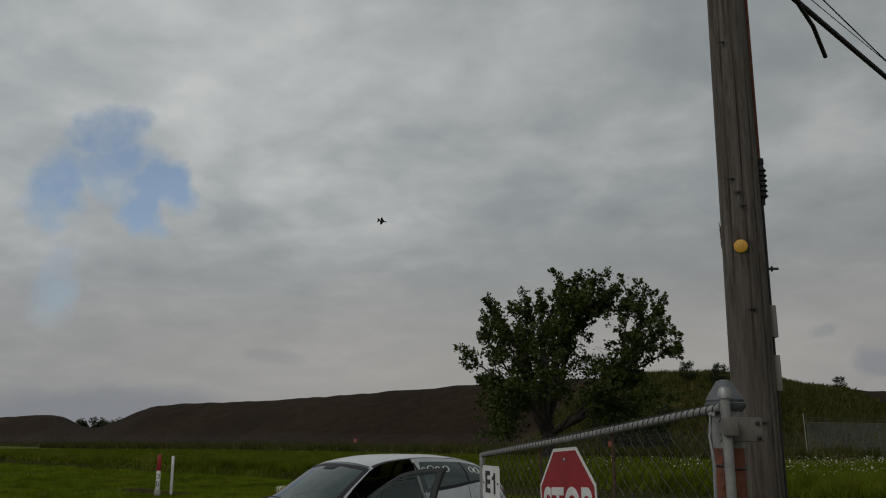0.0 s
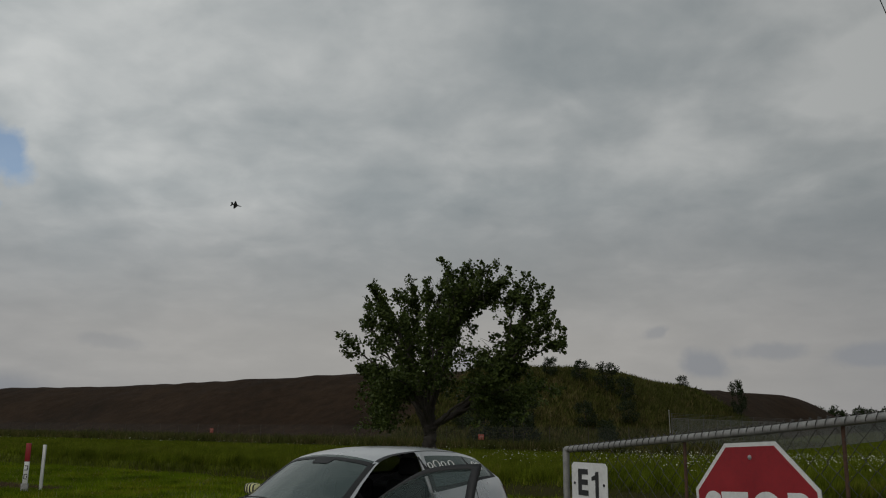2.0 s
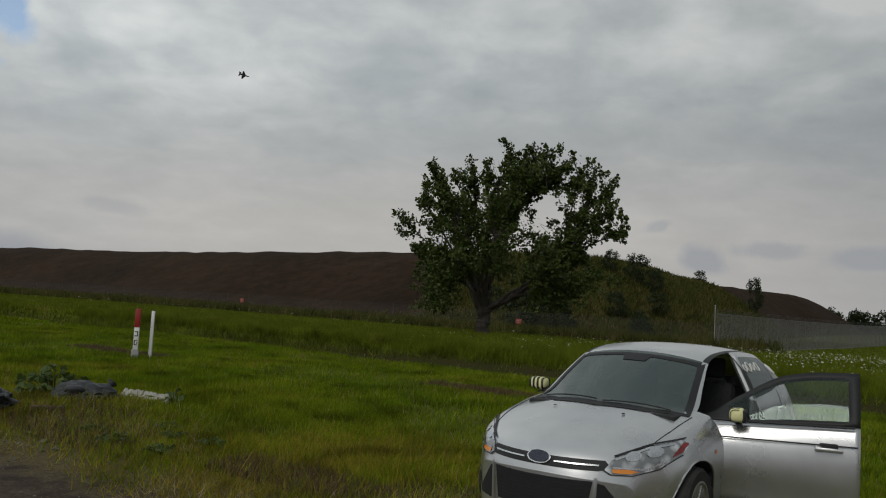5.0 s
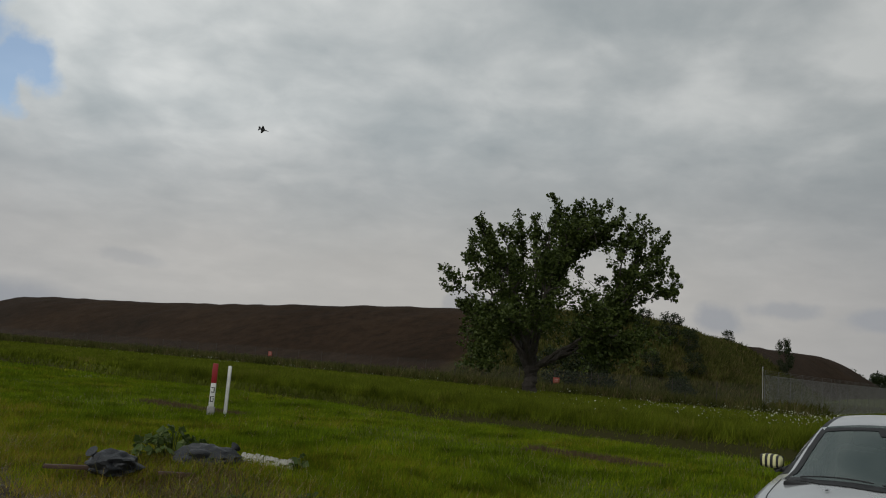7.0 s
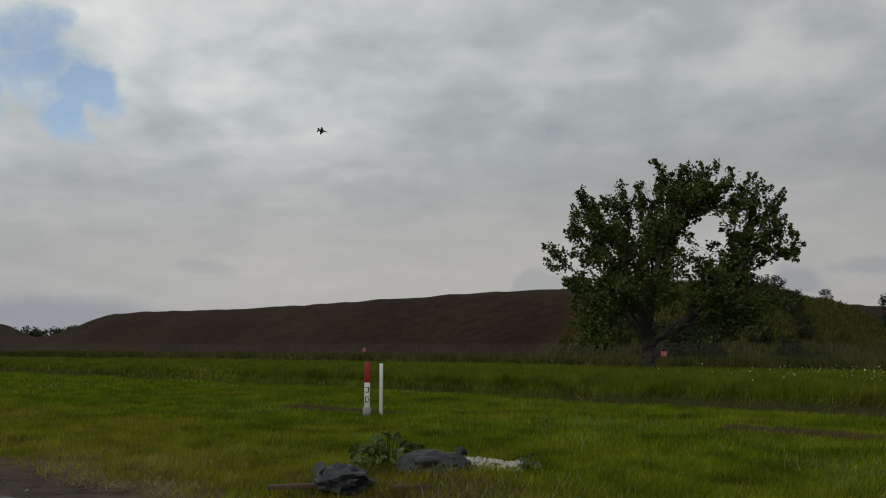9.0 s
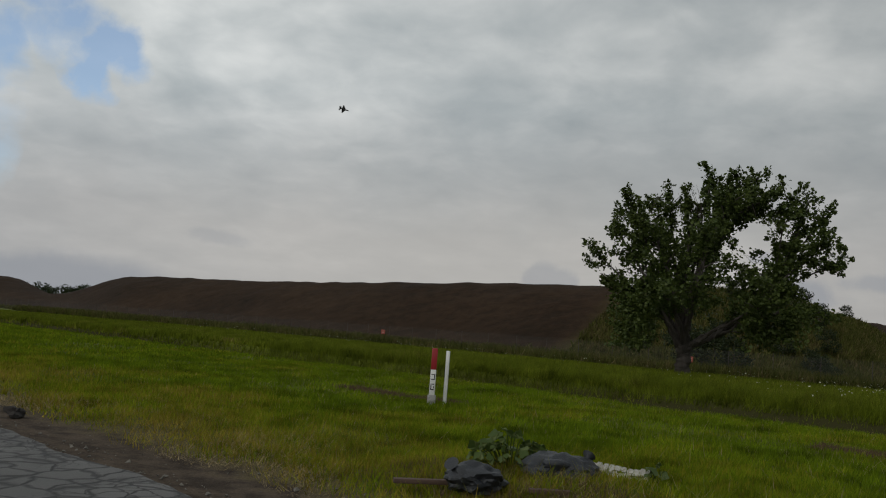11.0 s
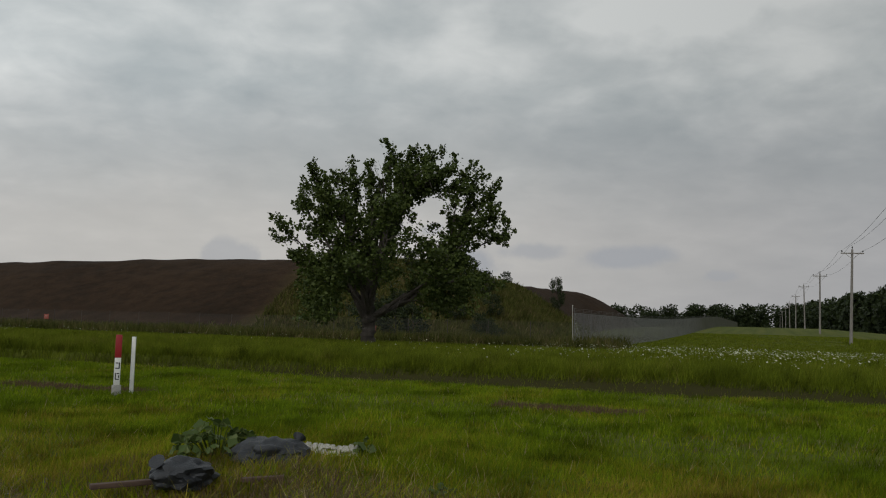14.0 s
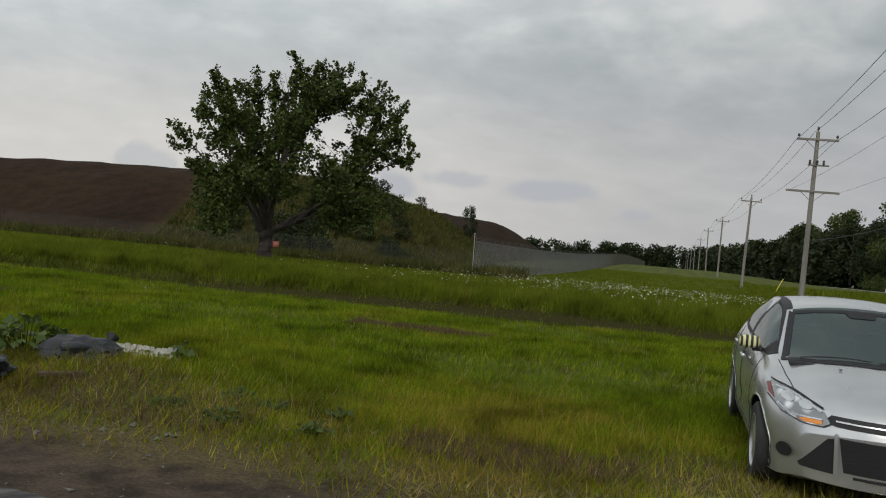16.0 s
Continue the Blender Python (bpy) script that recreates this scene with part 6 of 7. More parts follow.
for k in range(n_w + 1):
    pts = []
    for q in range(n_h + 1):
        s = (k + 0.5 * (1 if (q + k) % 2 else -1)) * PITCH + 0.03
        s = min(max(s, 0.02), GL - 0.05)
        j = 0.006 * math.sin(k * 1.7 + q * 0.9)
        pts.append(gate_pt(s + j, q * PITCH + 0.0, 0.028 + 0.004 * (1 if k % 2 else -1)))
    tube(bm, pts, 0.0030, 4, False)
# twisted barbs above the top rail
for k in range(n_w + 1):
    s = k * PITCH + 0.03
    tube(bm, [gate_pt(s - 0.014, GH + 0.015, 0.02), gate_pt(s + 0.006, GH + 0.036, 0.02)], 0.0026, 4, False)
    tube(bm, [gate_pt(s + 0.014, GH + 0.015, 0.02), gate_pt(s - 0.006, GH + 0.036, 0.02)], 0.0026, 4, False)
part("chain_link", bm, M_wire, gate, "dark woven diamond wire mesh", smooth=False)
for k in range(60):
    bm = bmesh.new()
    s = 0.06 + k * (GL - 0.14) / 59
    c = gate_pt(s, GH)
    ring = [c + GN * 0.027 * math.cos(a) + GD * 0.012 * math.sin(a) + Vector((0, 0, 0.027 * math.sin(a))) for a in (2 * math.pi * q / 10 for q in range(11))]
    tube(bm, ring, 0.003, 5)
    part("wire_tie", bm, M_wire, gate, smooth=False)

hp = thing("hinge_post", (2.645, 4.335, 0), label="rusty red pipe gate post with grey domed cap", category="post")
bm = bmesh.new()
lathe(bm, [(0.085, -0.3), (0.085, 1.68), (0.083, 1.95)], 24)
part("pipe", bm, M_rust, hp)
bm = bmesh.new()
lathe(bm, [(0.087, 1.70), (0.088, 1.72), (0.088, 1.88), (0.087, 1.90)], 24)
part("grey_band", bm, M_steel_old, hp)
bm = bmesh.new()
lathe(bm, [(0.090, 1.90), (0.112, 1.925), (0.114, 1.945), (0.100, 1.952), (0.104, 1.965), (0.088, 1.995), (0.055, 2.045), (0.040, 2.070), (0.012, 2.078)], 28)
part("cap", bm, simple("dull_grey_casting", (0.10, 0.11, 0.115), (0.17, 0.18, 0.185), 14, 0.6, 0.3, 0.2), hp)
M_hinge = simple("painted_hinge_plate", (0.12, 0.11, 0.09), (0.21, 0.195, 0.16), 12, 0.8, 0.1, 0.3)
for z in (1.80, 0.45):
    bm = bmesh.new()
    m = Matrix.Translation((0.075, -0.115, z)) @ Matrix.Rotation(math.atan2(0.25, 0.97), 4, "Z")
    box(bm, (0.17, 0.035, 0.13), (0.02, 0, 0), m, 0.008)
    box(bm, (0.075, 0.075, 0.10), (-0.085, -0.05, 0.015), m, 0.012)
    hinge = part("hinge", bm, M_hinge, hp)
    for x, zz in ((0.075, 0.035), (0.08, -0.045)):
        bm = bmesh.new()
        lathe(bm, [(0.012, 0), (0.012, 0.014), (0.006, 0.018)], 6, m @ Matrix.Translation((x, -0.017, zz)) @ Matrix.Rotation(radians(90), 4, "X"))
        part("bolt", bm, M_black, hinge)
for z in (1.60, 1.42, 1.28):
    bm = bmesh.new()
    ring = [(0.091 * math.cos(a), 0.091 * math.sin(a), z + 0.01 * math.sin(a * 2)) for a in (2 * math.pi * q / 20 for q in range(21))]
    tube(bm, ring, 0.006, 6)
    part("wire_loop", bm, M_wire if z != 1.28 else M_rust, hp, smooth=False)
ch = thing("tie_rod", label="pale bent steel rod tied to the gate end", category="rod")
bm = bmesh.new()
tube(bm, [gate_pt(GL - 0.06, GH - 0.03, -0.05), gate_pt(GL - 0.07, GH - 0.14, -0.06), gate_pt(GL - 0.05, GH - 0.30, -0.06), gate_pt(GL - 0.07, GH - 0.48, -0.05), gate_pt(GL - 0.06, GH - 0.85, -0.05)], 0.010, 8)
part("rod", bm, M_steel, ch)
bm = bmesh.new()
tube(bm, [gate_pt(GL - 0.10, GH - 0.03, -0.03), gate_pt(GL - 0.03, GH - 0.035, -0.06)], 0.012, 8)
part("hook", bm, M_steel, ch)


def face_matrix(s, z, off):
    """Sign plane on the gate: x along it as read, y up, z towards the viewer."""
    x, y = GD, Vector((0, 0, 1))
    zz = x.cross(y)
    o = GA + GD * s - GN * off
    return Matrix(((x.x, y.x, zz.x, o.x), (x.y, y.y, zz.y, o.y), (x.z, y.z, zz.z, z), (0, 0, 0, 1)))


def letters(txt, size, m, mat, parent, depth=0.002, bold=0.006):
    cu = bpy.data.curves.new("text", "FONT")
    cu.body, cu.size, cu.extrude, cu.offset = txt, size, depth, bold
    cu.align_x, cu.align_y = "CENTER", "CENTER"
    tmp = bpy.data.objects.new("lettering", cu)
    me = bpy.data.meshes.new_from_object(tmp)
    bpy.data.objects.remove(tmp)
    me.transform(m)
    me.materials.clear()
    me.materials.append(mat)
    ob = new("lettering", me)
    ob.parent = parent
    return ob


M_sheet = simple("aluminium_sheet", (0.36, 0.36, 0.36), (0.48, 0.48, 0.48), 5, 0.45, 0.8, 0.05)
ss = thing("stop_sign", label="red octagonal stop sign with white border, on the gate", category="sign")
R8 = 0.4572 / math.cos(math.pi / 8)
octo = lambda r: [(r * math.cos(math.pi / 8 + k * math.pi / 4), r * math.sin(math.pi / 8 + k * math.pi / 4)) for k in range(8)]
fm = face_matrix(1.885, 1.685 - 0.457, 0.055)
fm = fm @ Matrix.Rotation(radians(3), 4, "Z")
for name, r, z, mat in (("backing", R8, 0.0, M_sheet), ("border", R8 * 0.995, 0.0030, M_white), ("face", R8 * 0.945, 0.0045, M_red)):
    bm = bmesh.new()
    prism(bm, octo(r), 0.003, fm @ Matrix.Translation((0, 0, z)))
    part(name, bm, mat, ss, smooth=False)
letters("STOP", 0.43, fm @ Matrix.Translation((0, 0.0, 0.0075)) @ Matrix.Diagonal((0.76, 1.0, 1, 1)), M_white, ss, 0.0012, 0.010)
for y in (0.37, -0.37):
    bm = bmesh.new()
    lathe(bm, [(0.014, 0), (0.014, 0.005), (0.006, 0.008)], 8, fm @ Matrix.Translation((0, y, 0.006)))
    part("bolt", bm, M_steel, ss)
es = thing("gate_number_sign", label="white square sign lettered E1 in black, on the gate", category="sign")
fm = face_matrix(0.345, 1.355, 0.05)
W, H, C = 0.208, 0.152, 0.024
bm = bmesh.new()
corner = [(W - C, -H), (W, -H + C), (W, H - C), (W - C, H), (-W + C, H), (-W, H - C), (-W, -H + C), (-W + C, -H)]
prism(bm, corner, 0.004, fm)
part("plate", bm, M_white, es, smooth=False)
letters("E", 0.255, fm @ Matrix.Translation((-0.075, 0, 0.004)), M_black, es, 0.0012, 0.008)
bm = bmesh.new()
prism(bm, [(0.065, -0.092), (0.100, -0.092), (0.100, 0.092), (0.072, 0.092), (0.060, 0.066), (0.022, 0.052), (0.022, 0.026), (0.065, 0.036)], 0.003, fm @ Matrix.Translation((0.01, 0, 0.0045)))
part("lettering", bm, M_black, es, smooth=False)
for x in (-0.17, 0.17):
    bm = bmesh.new()
    lathe(bm, [(0.010, 0), (0.010, 0.005), (0.004, 0.007)], 8, fm @ Matrix.Translation((x, 0.0, 0.002)))
    part("bolt", bm, M_black, es)

# ---- the near pole ----


def build_oldwood(t, b):
    vec = coord(t, "Object", (1, 1, 0.06))
    grain = noise_tex(t, vec, 70.0, 8, 0.7, 0.8)
    streak = noise_tex(t, coord(t, "Object", (1, 1, 0.09)), 14.0, 7, 0.65, 0.8)
    blot = noise_tex(t, coord(t), 2.2, 5)
    col = ramp(t, mth(t, "MULTIPLY_ADD", grain, 0.45, mth(t, "MULTIPLY", streak, 0.55)), [(0.36, (0.030, 0.024, 0.019)), (0.46, (0.105, 0.088, 0.070)), (0.58, (0.165, 0.145, 0.122)), (0.70, (0.235, 0.215, 0.19))])
    t.links.new(mix(t, ramp(t, blot, [(0.45, 0.0), (0.7, 0.55)]), col, (0.10, 0.085, 0.07), "MIX"), b.inputs["Base Color"])
    b.inputs["Roughness"].default_value = 0.9
    bump(t, b, mth(t, "ADD", grain, mth(t, "MULTIPLY", streak, 1.2)), 0.8, 0.02)


M_oldwood = material("weathered_pole_wood", build_oldwood)
np_t = thing("utility_pole", (2.895, 5.37, 0), label="weathered grey wooden utility pole with cracks, beside the gate", category="pole", group="poles of the overhead line")
bm = bmesh.new()
sides, levels = 96, 90
rg = np.random.default_rng(9)
cracks = [(rg.random() * 6.283, rg.random() * 8, 0.8 + 2.2 * rg.random(), 0.010 + 0.016 * rg.random()) for _ in range(30)]
rings = []
for k in range(levels + 1):
    z = -0.4 + 11.6 * (k / levels) ** 1.15
    r = 0.156 - 0.0050 * z
    ring = []
    for j in range(sides):
        a = 2 * math.pi * j / sides
        rr = r * (1 + 0.012 * math.sin(3 * a + z * 0.7) + 0.008 * math.sin(7 * a + 1.3 * z))
        for ca, cz, cl, cd in cracks:
            da = (a - ca - 0.03 * math.sin(z * 2) + math.pi) % (2 * math.pi) - math.pi
            if abs(da) < 0.07 and abs(z - cz) < cl:
                rr -= cd * (1 - abs(da) / 0.07)
        ring.append(bm.verts.new((0.011 * max(z - 2.5, -2) + rr * math.cos(a), rr * math.sin(a), z)))
    rings.append(ring)
for r0, r1 in zip(rings, rings[1:]):
    for j in range(sides):
        bm.faces.new((r0[j], r0[(j + 1) % sides], r1[(j + 1) % sides], r1[j]))
bm.faces.new(rings[-1])
part("shaft", bm, M_oldwood, np_t)
SIDE = Vector((0.975, 0.22, 0)).normalized()


def on_side(z, out=0.0, turn=0.0):
    d = Matrix.Rotation(turn, 3, "Z") @ SIDE
    return d * (0.156 - 0.0050 * z + out) + Vector((0.011 * max(z - 2.5, -2), 0, z))


bm = bmesh.new()
tube(bm, [on_side(z, 0.012) for z in (-0.2, 0.6, 1.2, 1.9, 2.4, 2.9, 3.45)], 0.014, 8)
part("riser_cable", bm, M_cable, np_t)
bm = bmesh.new()
tube(bm, [on_side(z, 0.012) for z in (3.7, 4.2, 5, 7, 9)], 0.017, 8)
part("conduit", bm, M_rust, np_t, "brown conduit strip up the pole")
bm = bmesh.new()
prof = [(0.018, 3.36), (0.018, 3.40)]
for k in range(6):
    prof += [(0.030, 3.41 + k * 0.038), (0.043, 3.420 + k * 0.038), (0.030, 3.435 + k * 0.038)]
prof += [(0.024, 3.65), (0.03, 3.66), (0.03, 3.70)]
lathe(bm, prof, 16, Matrix.Translation(SIDE * 0.158 + Vector((0.011, 0, 0))))
part("surge_arrester", bm, M_cable, np_t, "black finned arrester")
for z0, z1 in ((2.42, 2.64), (2.06, 2.30)):
    bm = bmesh.new()
    m = Matrix.Translation(on_side((z0 + z1) / 2, 0.02)) @ Matrix.Rotation(math.atan2(SIDE.y, SIDE.x), 4, "Z")
    box(bm, (0.045, 0.07, z1 - z0), (0, 0, 0), m, 0.006)
    part("cable_guard", bm, M_pole, np_t)
bm = bmesh.new()
tube(bm, [on_side(2.9, 0.0), on_side(2.9, 0.09)], 0.009, 8)
lathe(bm, [(0.02, -0.006), (0.02, 0.006)], 6, Matrix.Translation(on_side(2.9, 0.045)) @ Matrix.Rotation(radians(90), 4, "Y"))
part("bolt", bm, M_cable, np_t)
FRONT = Vector((-0.18, -0.98, 0)).normalized()
bm = bmesh.new()
dm = Matrix.Translation(FRONT * 0.145 + Vector((0.006, 0, 3.035))) @ FRONT.to_track_quat("Z", "Y").to_matrix().to_4x4()
lathe(bm, [(0.046, 0), (0.046, 0.004), (0.043, 0.006)], 24, dm)
part("tag_disc", bm, simple("orange_yellow_plastic", (0.55, 0.28, 0.015), (0.66, 0.36, 0.03), 12, 0.5), np_t, "round orange-yellow tag")
for z, a in ((4.55, -0.1), (3.32, 0.25), (3.52, -0.2), (3.42, 0.05), (2.6, 0.3), (1.85, 0.35)):
    bm = bmesh.new()
    d = Matrix.Rotation(a, 3, "Z") @ FRONT
    tube(bm, [d * 0.13 + Vector((0.01, 0, z)), d * 0.165 + Vector((0.01, 0, z))], 0.006, 6)
    tube(bm, [d * 0.152 + Vector((-0.02, 0, z)), d * 0.152 + Vector((0.03, 0, z))], 0.005, 6)
    part("staple", bm, M_cable, np_t, smooth=False)
bm = bmesh.new()
d = Matrix.Rotation(-1.25, 3, "Z") @ FRONT
for k in range(4):
    a = d * (0.128) + Vector((0.005, 0.012 * k, 3.0 + 0.05 * k))
    tube(bm, [a, a + d * 0.02 + Vector((0, 0, 0.10))], [0.010, 0.002], 5)
part("splinter", bm, M_oldwood, np_t)
for z, w in ((10.7, 2.6), (7.18, 3.0)):
    bm = bmesh.new()
    m = Matrix.Translation((0.09, 0, z)) @ Matrix.Rotation(GRID, 4, "Z")
    box(bm, (w, 0.12, 0.14), (0, -0.18, 0), m, 0.01)
    part("crossarm", bm, M_pole, np_t)

cab = thing("service_cable", label="thick black bundled cable slung from pole to pole", category="cable", group="cables of the near pole")
A0 = Vector((3.12, 5.42, 5.22))
bm = bmesh.new()
tube(bm, [A0, Vector((3.30, 5.56, 5.20))] + sag(Vector((3.48, 5.87, 5.15)), G(0.6, 58.8, 4.5), 0.55, 40), 0.022, 8)
part("span", bm, M_cable, cab)
bm = bmesh.new()
tube(bm, [Vector((3.52, 5.93, 5.13)), Vector((3.66, 6.2, 5.05)), Vector((3.79, 6.52, 4.91))], 0.018, 8)
part("cut_tail", bm, M_cable, cab, "short black cable tail hanging loose")
for a, b, dr, r in ((Vector((3.30, 5.52, 5.40)), G(0.4, 58.8, 5.0), 1.1, 0.006), (G(-1.45, 6.2, 7.28), G(-1.1, 58.8, 7.75), 0.45, 0.006), (G(1.1, 6.2, 7.28), G(2.0, 58.8, 7.75), 0.45, 0.006)):
    w = thing("wire", label="thin dark wire running along the pole line", category="cable", group="cables of the near pole")
    bm = bmesh.new()
    tube(bm, sag(a, b, dr, 30), r, 5)
    part("span", bm, M_cable, w, smooth=False)

# ---- marker posts in the grass ----
mp = thing("marker_post", (-11.52, 21.14, 0.08), label="thin white marker post standing in grass", category="post")
bm = bmesh.new()
box(bm, (0.075, 0.05, 1.18), (0, 0, 0.57), bevel=0.008)
o = part("stake", bm, M_white, mp)
mk = thing("utility_marker", (-11.74, 20.80, 0.08), 12, label="red-topped white utility marker on a grey base", category="post")
for name, w, z0, z1, mat in (("base", 0.17, 0.0, 0.24, M_steel_old), ("body", 0.115, 0.24, 0.76, M_white), ("top", 0.12, 0.76, 1.20, M_red)):
    bm = bmesh.new()
    box(bm, (w, 0.05, z1 - z0), (0, 0, (z0 + z1) / 2), bevel=0.008)
    part(name, bm, mat, mk)
for x, z, w, h in ((0.0, 0.35, 0.075, 0.02), (-0.03, 0.41, 0.02, 0.12), (0.03, 0.40, 0.02, 0.05), (0.015, 0.46, 0.05, 0.02), (0, 0.56, 0.075, 0.02), (0.03, 0.62, 0.02, 0.10), (-0.012, 0.66, 0.05, 0.02)):
    bm = bmesh.new()
    box(bm, (w, 0.004, h), (x, -0.028, z))
    part("text_bar", bm, M_black, mk, smooth=False)

# ---- rubbish by the road ----
M_bag = simple("black_bin_bag_plastic", (0.010, 0.012, 0.015), (0.024, 0.027, 0.032), 9, 0.48, 0, 0.6, 0.02)


def bag(at, size, seed, rz, label):
    rg = np.random.default_rng(seed)
    t = thing("rubbish_bag", at, rz, label=label, category="bag", group="rubbish bags by the road")
    bm = bmesh.new()
    bmesh.ops.create_icosphere(bm, subdivisions=4, radius=1.0)
    for v in bm.verts:
        n = v.co.normalized()
        w = noise.noise(n * 2.1 + Vector((seed, 0, 0))) * 0.30 + abs(noise.noise(n * 3.2 + Vector((0, seed, 0)))) * 0.26 - abs(noise.noise(n * 9.0)) * 0.05
        p = n * (1 + w)
        v.co = Vector((p.x * size[0], p.y * size[1], max(p.z * size[2] + size[2] * 0.55, -0.03)))
    sack = part("sack", bm, M_bag, t)
    bm = bmesh.new()
    tube(bm, [(size[0] * 0.7, 0, size[2] * 0.9), (size[0] * 0.85, 0.02, size[2] * 1.25), (size[0] * 0.95, 0.05, size[2] * 1.5)], [0.07, 0.03, 0.075], 9)
    part("knot", bm, M_bag, t)
    return t


bag((-9.41, 11.68, 0.16), (0.27, 0.24, 0.15), 3, 200, "slumped black plastic rubbish bag in the grass")
bag((-8.68, 12.62, 0.18), (0.37, 0.28, 0.17), 7, 20, "large torn black plastic rubbish bag in the grass")
M_board = simple("dirty_white_board", (0.20, 0.19, 0.15), (0.52, 0.51, 0.46), 9, 0.8, 0, 0.4, 0.01)
db = thing("broken_board", (-8.08, 13.30, 0.15), -9, label="broken pale painted board, crackled, lying in the grass", category="debris")
rg = np.random.default_rng(12)
for k in range(12):
    for row in range(2):
        bm = bmesh.new()
        w, d = 0.030 + 0.012 * rg.random(), 0.030 + 0.012 * rg.random()
        m = Matrix.Translation((-0.40 + 0.068 * k + 0.02 * row, -0.035 + 0.05 * row + 0.012 * rg.normal(), 0.05 + 0.062 * row + 0.008 * rg.normal() - 0.002 * k))
        m = m @ Euler((0.9 + 0.15 * rg.normal(), 0.12 * rg.normal(), 0.25 * rg.normal())).to_matrix().to_4x4()
        prism(bm, [(-w, -d), (0.3 * w, -d * 1.15), (w, -d * 0.6), (0.8 * w, d), (-0.5 * w, d * 1.1), (-1.1 * w, d * 0.3)], 0.012, m)
        part("fragment", bm, M_board, db, smooth=False)
bm = bmesh.new()
box(bm, (0.84, 0.10, 0.02), (-0.02, 0.01, 0.045), bevel=0.004)
part("backing", bm, simple("dirty_board_back", (0.07, 0.06, 0.045), (0.14, 0.12, 0.09), 9, 0.9), db, smooth=False)
M_timber = simple("brown_timber", (0.055, 0.032, 0.022), (0.10, 0.062, 0.044), 5, 0.85, 0, 0.3, 0.01, (0.2, 1, 1))
for at, rz, n in (((-9.86, 11.68, 0.14), 24, 0.70), ((-8.70, 11.80, 0.15), 18, 0.42)):
    pl = thing("timber_offcut", at, rz, label="weathered brown timber offcut in the grass", category="debris", group="timber offcuts")
    bm = bmesh.new()
    box(bm, (n, 0.08, 0.045), (0, 0, 0.03), bevel=0.008)
    part("plank", bm, M_timber, pl)
rk = thing("stone", (-16.3, 14.1, 0.0), label="dark lump of soil or stone beside the road", category="stone")
bm = bmesh.new()
bmesh.ops.create_icosphere(bm, subdivisions=3, radius=0.11)
for v in bm.verts:
    v.co *= 1 + 0.8 * noise.noise(v.co * 12) + 0.3 * noise.noise(v.co * 31)
    v.co.z = v.co.z * 0.7 + 0.05
part("lump", bm, simple("dark_soil", (0.018, 0.015, 0.013), (0.04, 0.034, 0.03), 12, 0.95, 0, 0.6, 0.02), rk)


def broadleaf(at, n, r, h, seed, label, small=1.0):
    """A low weed with large lobed leaves on thin stalks."""
    rg = np.random.default_rng(seed)
    t = thing("broad_leaved_weed", at, label=label, category="plant", group="broad-leaved weeds")
    stalks = bmesh.new()
    for k in range(n):
        a, q = rg.random() * 6.283, math.sqrt(rg.random())
        tip = Vector((math.cos(a) * r * q, math.sin(a) * r * q, h * (1.15 - 0.6 * q) * (0.7 + 0.5 * rg.random())))
        tube(stalks, [(tip.x * 0.2, tip.y * 0.2, -0.02), (tip.x * 0.7, tip.y * 0.7, tip.z * 0.8), tip], [0.008, 0.006, 0.004], 5)
        s = (0.045 + 0.055 * rg.random()) * small
        m = Matrix.Translation(tip) @ Euler((0.7 * rg.normal() - 0.4, 0.5 * rg.normal(), a)).to_matrix().to_4x4()
        bm = bmesh.new()
        c = bm.verts.new(m @ Vector((0, 0, 0.012)))
        rim = []
        for j in range(14):
            b = 2 * math.pi * j / 14
            rr = s * (1.0 + 0.18 * math.cos(5 * b)) * (0.75 + 0.25 * math.cos(b))
            rim.append(bm.verts.new(m @ Vector((rr * math.cos(b) + s * 0.2, rr * math.sin(b), -0.25 * rr * rr / s + 0.012 * math.sin(j * 2.4)))))
        for j in range(14):
            bm.faces.new((c, rim[j], rim[(j + 1) % 14]))
        part("leaf", bm, M_leaf_pale, t)
    part("stem", stalks, M_leaf, t)
    return t


broadleaf((-9.22, 12.85, 0.15), 60, 0.46, 0.36, 51, "sprawling broad-leaved green weed among rubbish bags")
for k, (wx0, wy0) in enumerate(((-7.70, 11.05), (-7.25, 10.55), (-6.75, 11.05), (-6.5, 10.1), (-7.05, 11.6), (-6.2, 10.75))):
    broadleaf((wx0, wy0, 0.07), 18, 0.17, 0.06, 60 + k, "low rosette of small green leaves in the lawn", 0.42)
broadleaf((-7.66, 13.22, 0.11), 7, 0.12, 0.20, 52, "small broad-leaved weed beside the broken board")

# ---- loose stones and crumbled asphalt along the verge ----
rg = np.random.default_rng(77)


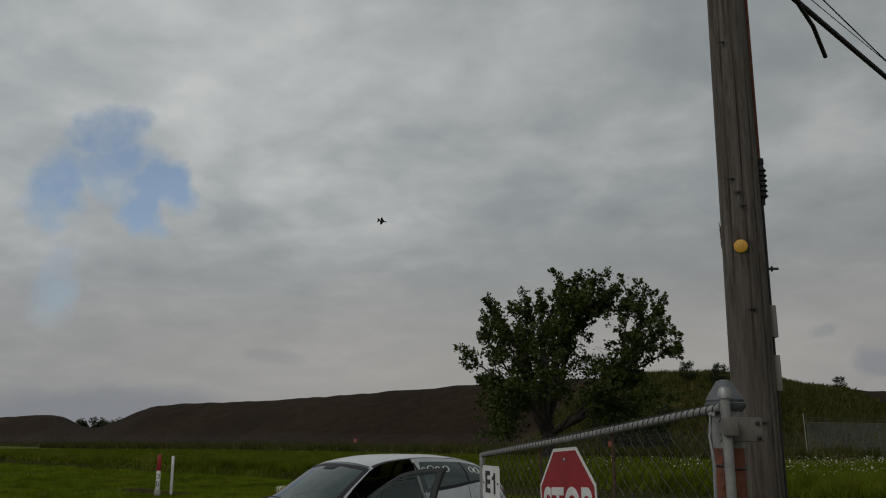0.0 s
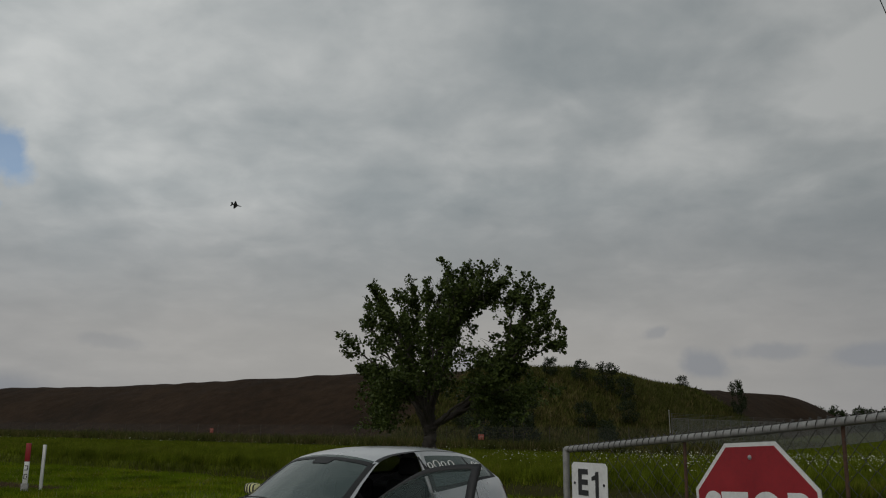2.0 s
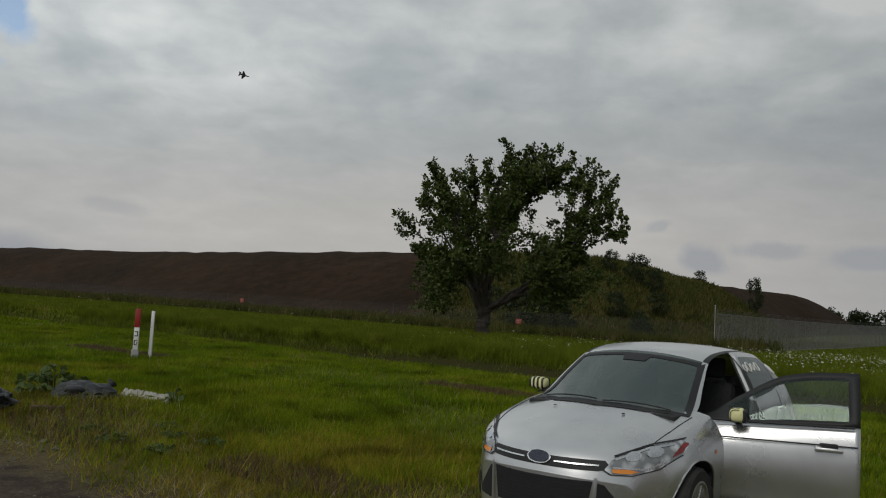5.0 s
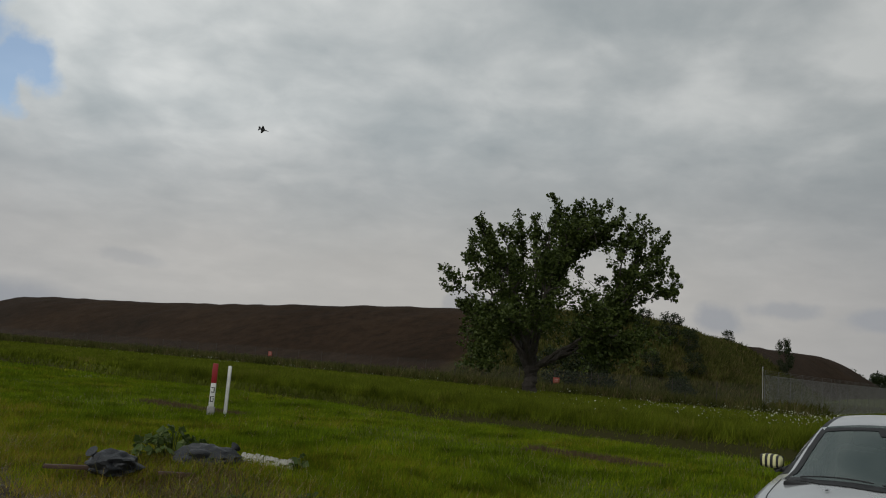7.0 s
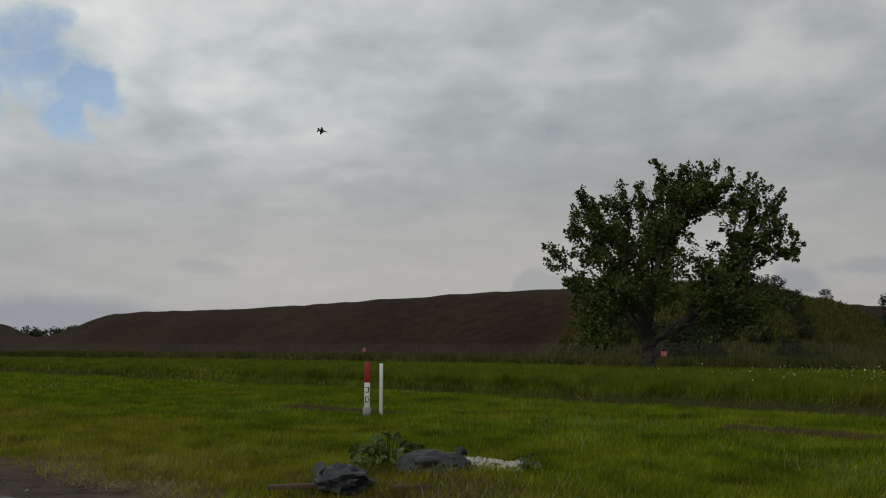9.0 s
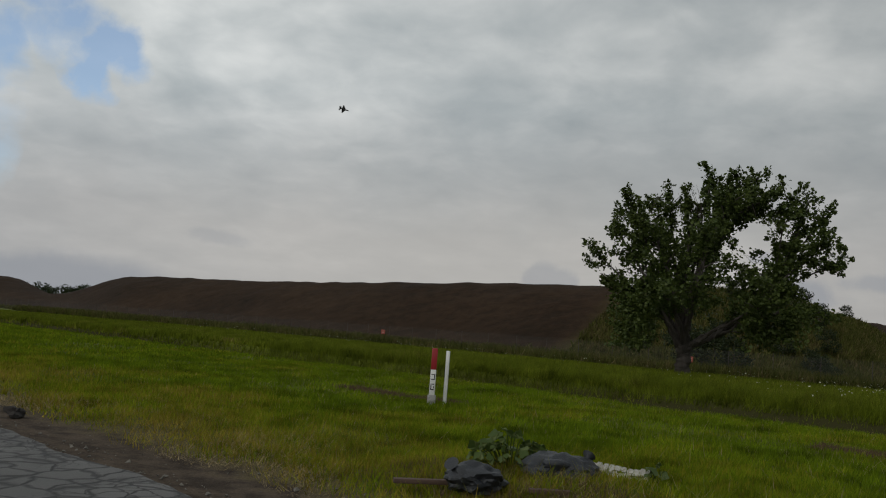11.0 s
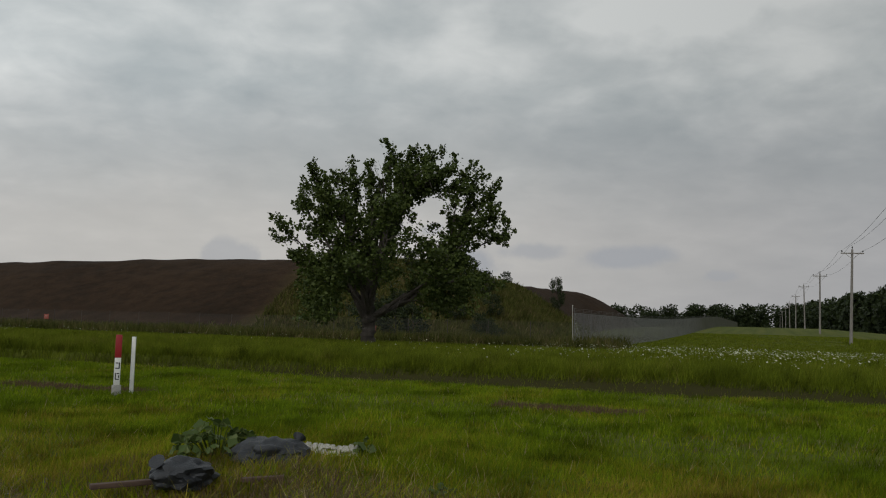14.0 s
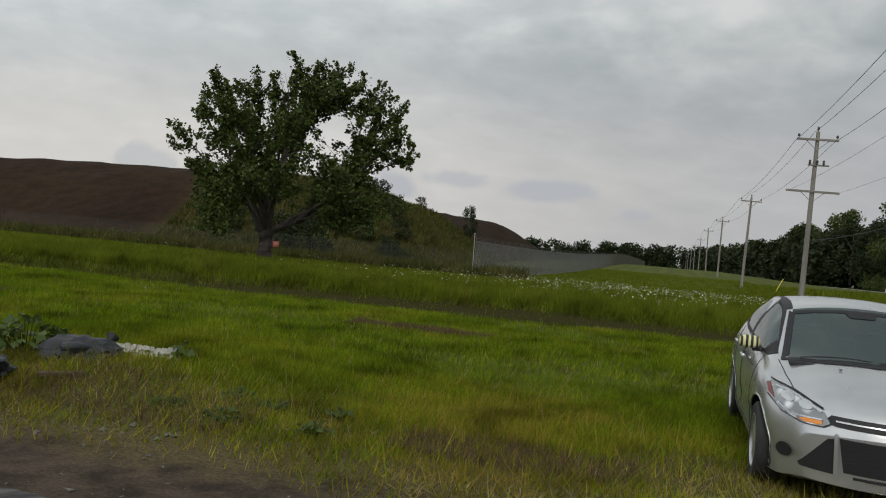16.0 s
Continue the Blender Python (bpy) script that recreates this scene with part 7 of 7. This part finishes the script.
def crumbs(n, u0, u1, v0, v1, r0, r1):
    u, v = u0 + (u1 - u0) * rg.random(n), v0 + (v1 - v0) * rg.random(n)
    c = np.stack([EU.x * u + EV.x * v, EU.y * u + EV.y * v, ground_z(u, v) + 0.01], -1)
    r = (r0 + (r1 - r0) * rg.random(n) ** 2)[:, None]
    ax = rg.normal(size=(n, 6, 3)) * 0.25 + np.array([(1, 0, 0), (0, 1, 0), (-1, 0, 0), (0, -1, 0), (0, 0, 0.6), (0, 0, -0.5)])
    p = c[:, None, :] + ax * r[:, None, :]
    return np.concatenate([np.stack([p[:, a], p[:, b], p[:, t]], 1) for t in (4, 5) for a, b in ((0, 1), (1, 2), (2, 3), (3, 0))])


M_stone = simple("pale_gravel", (0.07, 0.064, 0.055), (0.18, 0.168, 0.14), 7, 0.9)
tagged(new("gravel", tri_mesh("gravel", np.concatenate([crumbs(90, -16.5, -11.5, 4.0, 5.3, 0.012, 0.04), crumbs(420, -30, 0, 2.9, 4.6, 0.005, 0.018), crumbs(350, -30, 0, 2.85, 3.3, 0.008, 0.03)]), M_stone)), "pale stones and crumbled asphalt along the verge", "gravel", kind="stuff")

# ---- jet ----
jet = thing("jet_aircraft", (-465, 1334, 365), label="distant dark twin-tailed jet aircraft in a banked turn", category="aircraft")
M_jet = simple("dark_grey_jet", (0.02, 0.02, 0.022), (0.04, 0.04, 0.042), 0.5, 0.6)
jm = Euler((radians(-62), radians(12), radians(15))).to_matrix().to_4x4() @ Matrix.Scale(1.25, 4)
bm = bmesh.new()
tube(bm, [jm @ Vector(p) for p in ((7.5, 0, 0), (5, 0, 0.2), (2, 0, 0.3), (-4, 0, 0.2), (-6.5, 0, 0))], [0.1, 0.7, 1.1, 1.1, 0.8], 10)
part("fuselage", bm, M_jet, jet)
for s in (1, -1):
    for name, ol in (("wing", [(2, s * 0.8), (-1.2, s * 5.2), (-2.6, s * 5.2), (-3.2, s * 0.8)]), ("tailplane", [(-4.6, s * 0.7), (-6.3, s * 3.1), (-7.3, s * 3.1), (-7.0, s * 0.7)])):
        bm = bmesh.new()
        prism(bm, ol, 0.18, jm)
        part(name, bm, M_jet, jet, smooth=False)
    bm = bmesh.new()
    prism(bm, [(-3.6, 0.4), (-5.3, 3.2), (-6.5, 3.2), (-6.3, 0.4)], 0.15, jm @ Matrix.Translation((0, s * 1.2, 0)) @ Matrix.Rotation(radians(90 - s * 15), 4, "X"))
    part("fin", bm, M_jet, jet, smooth=False)
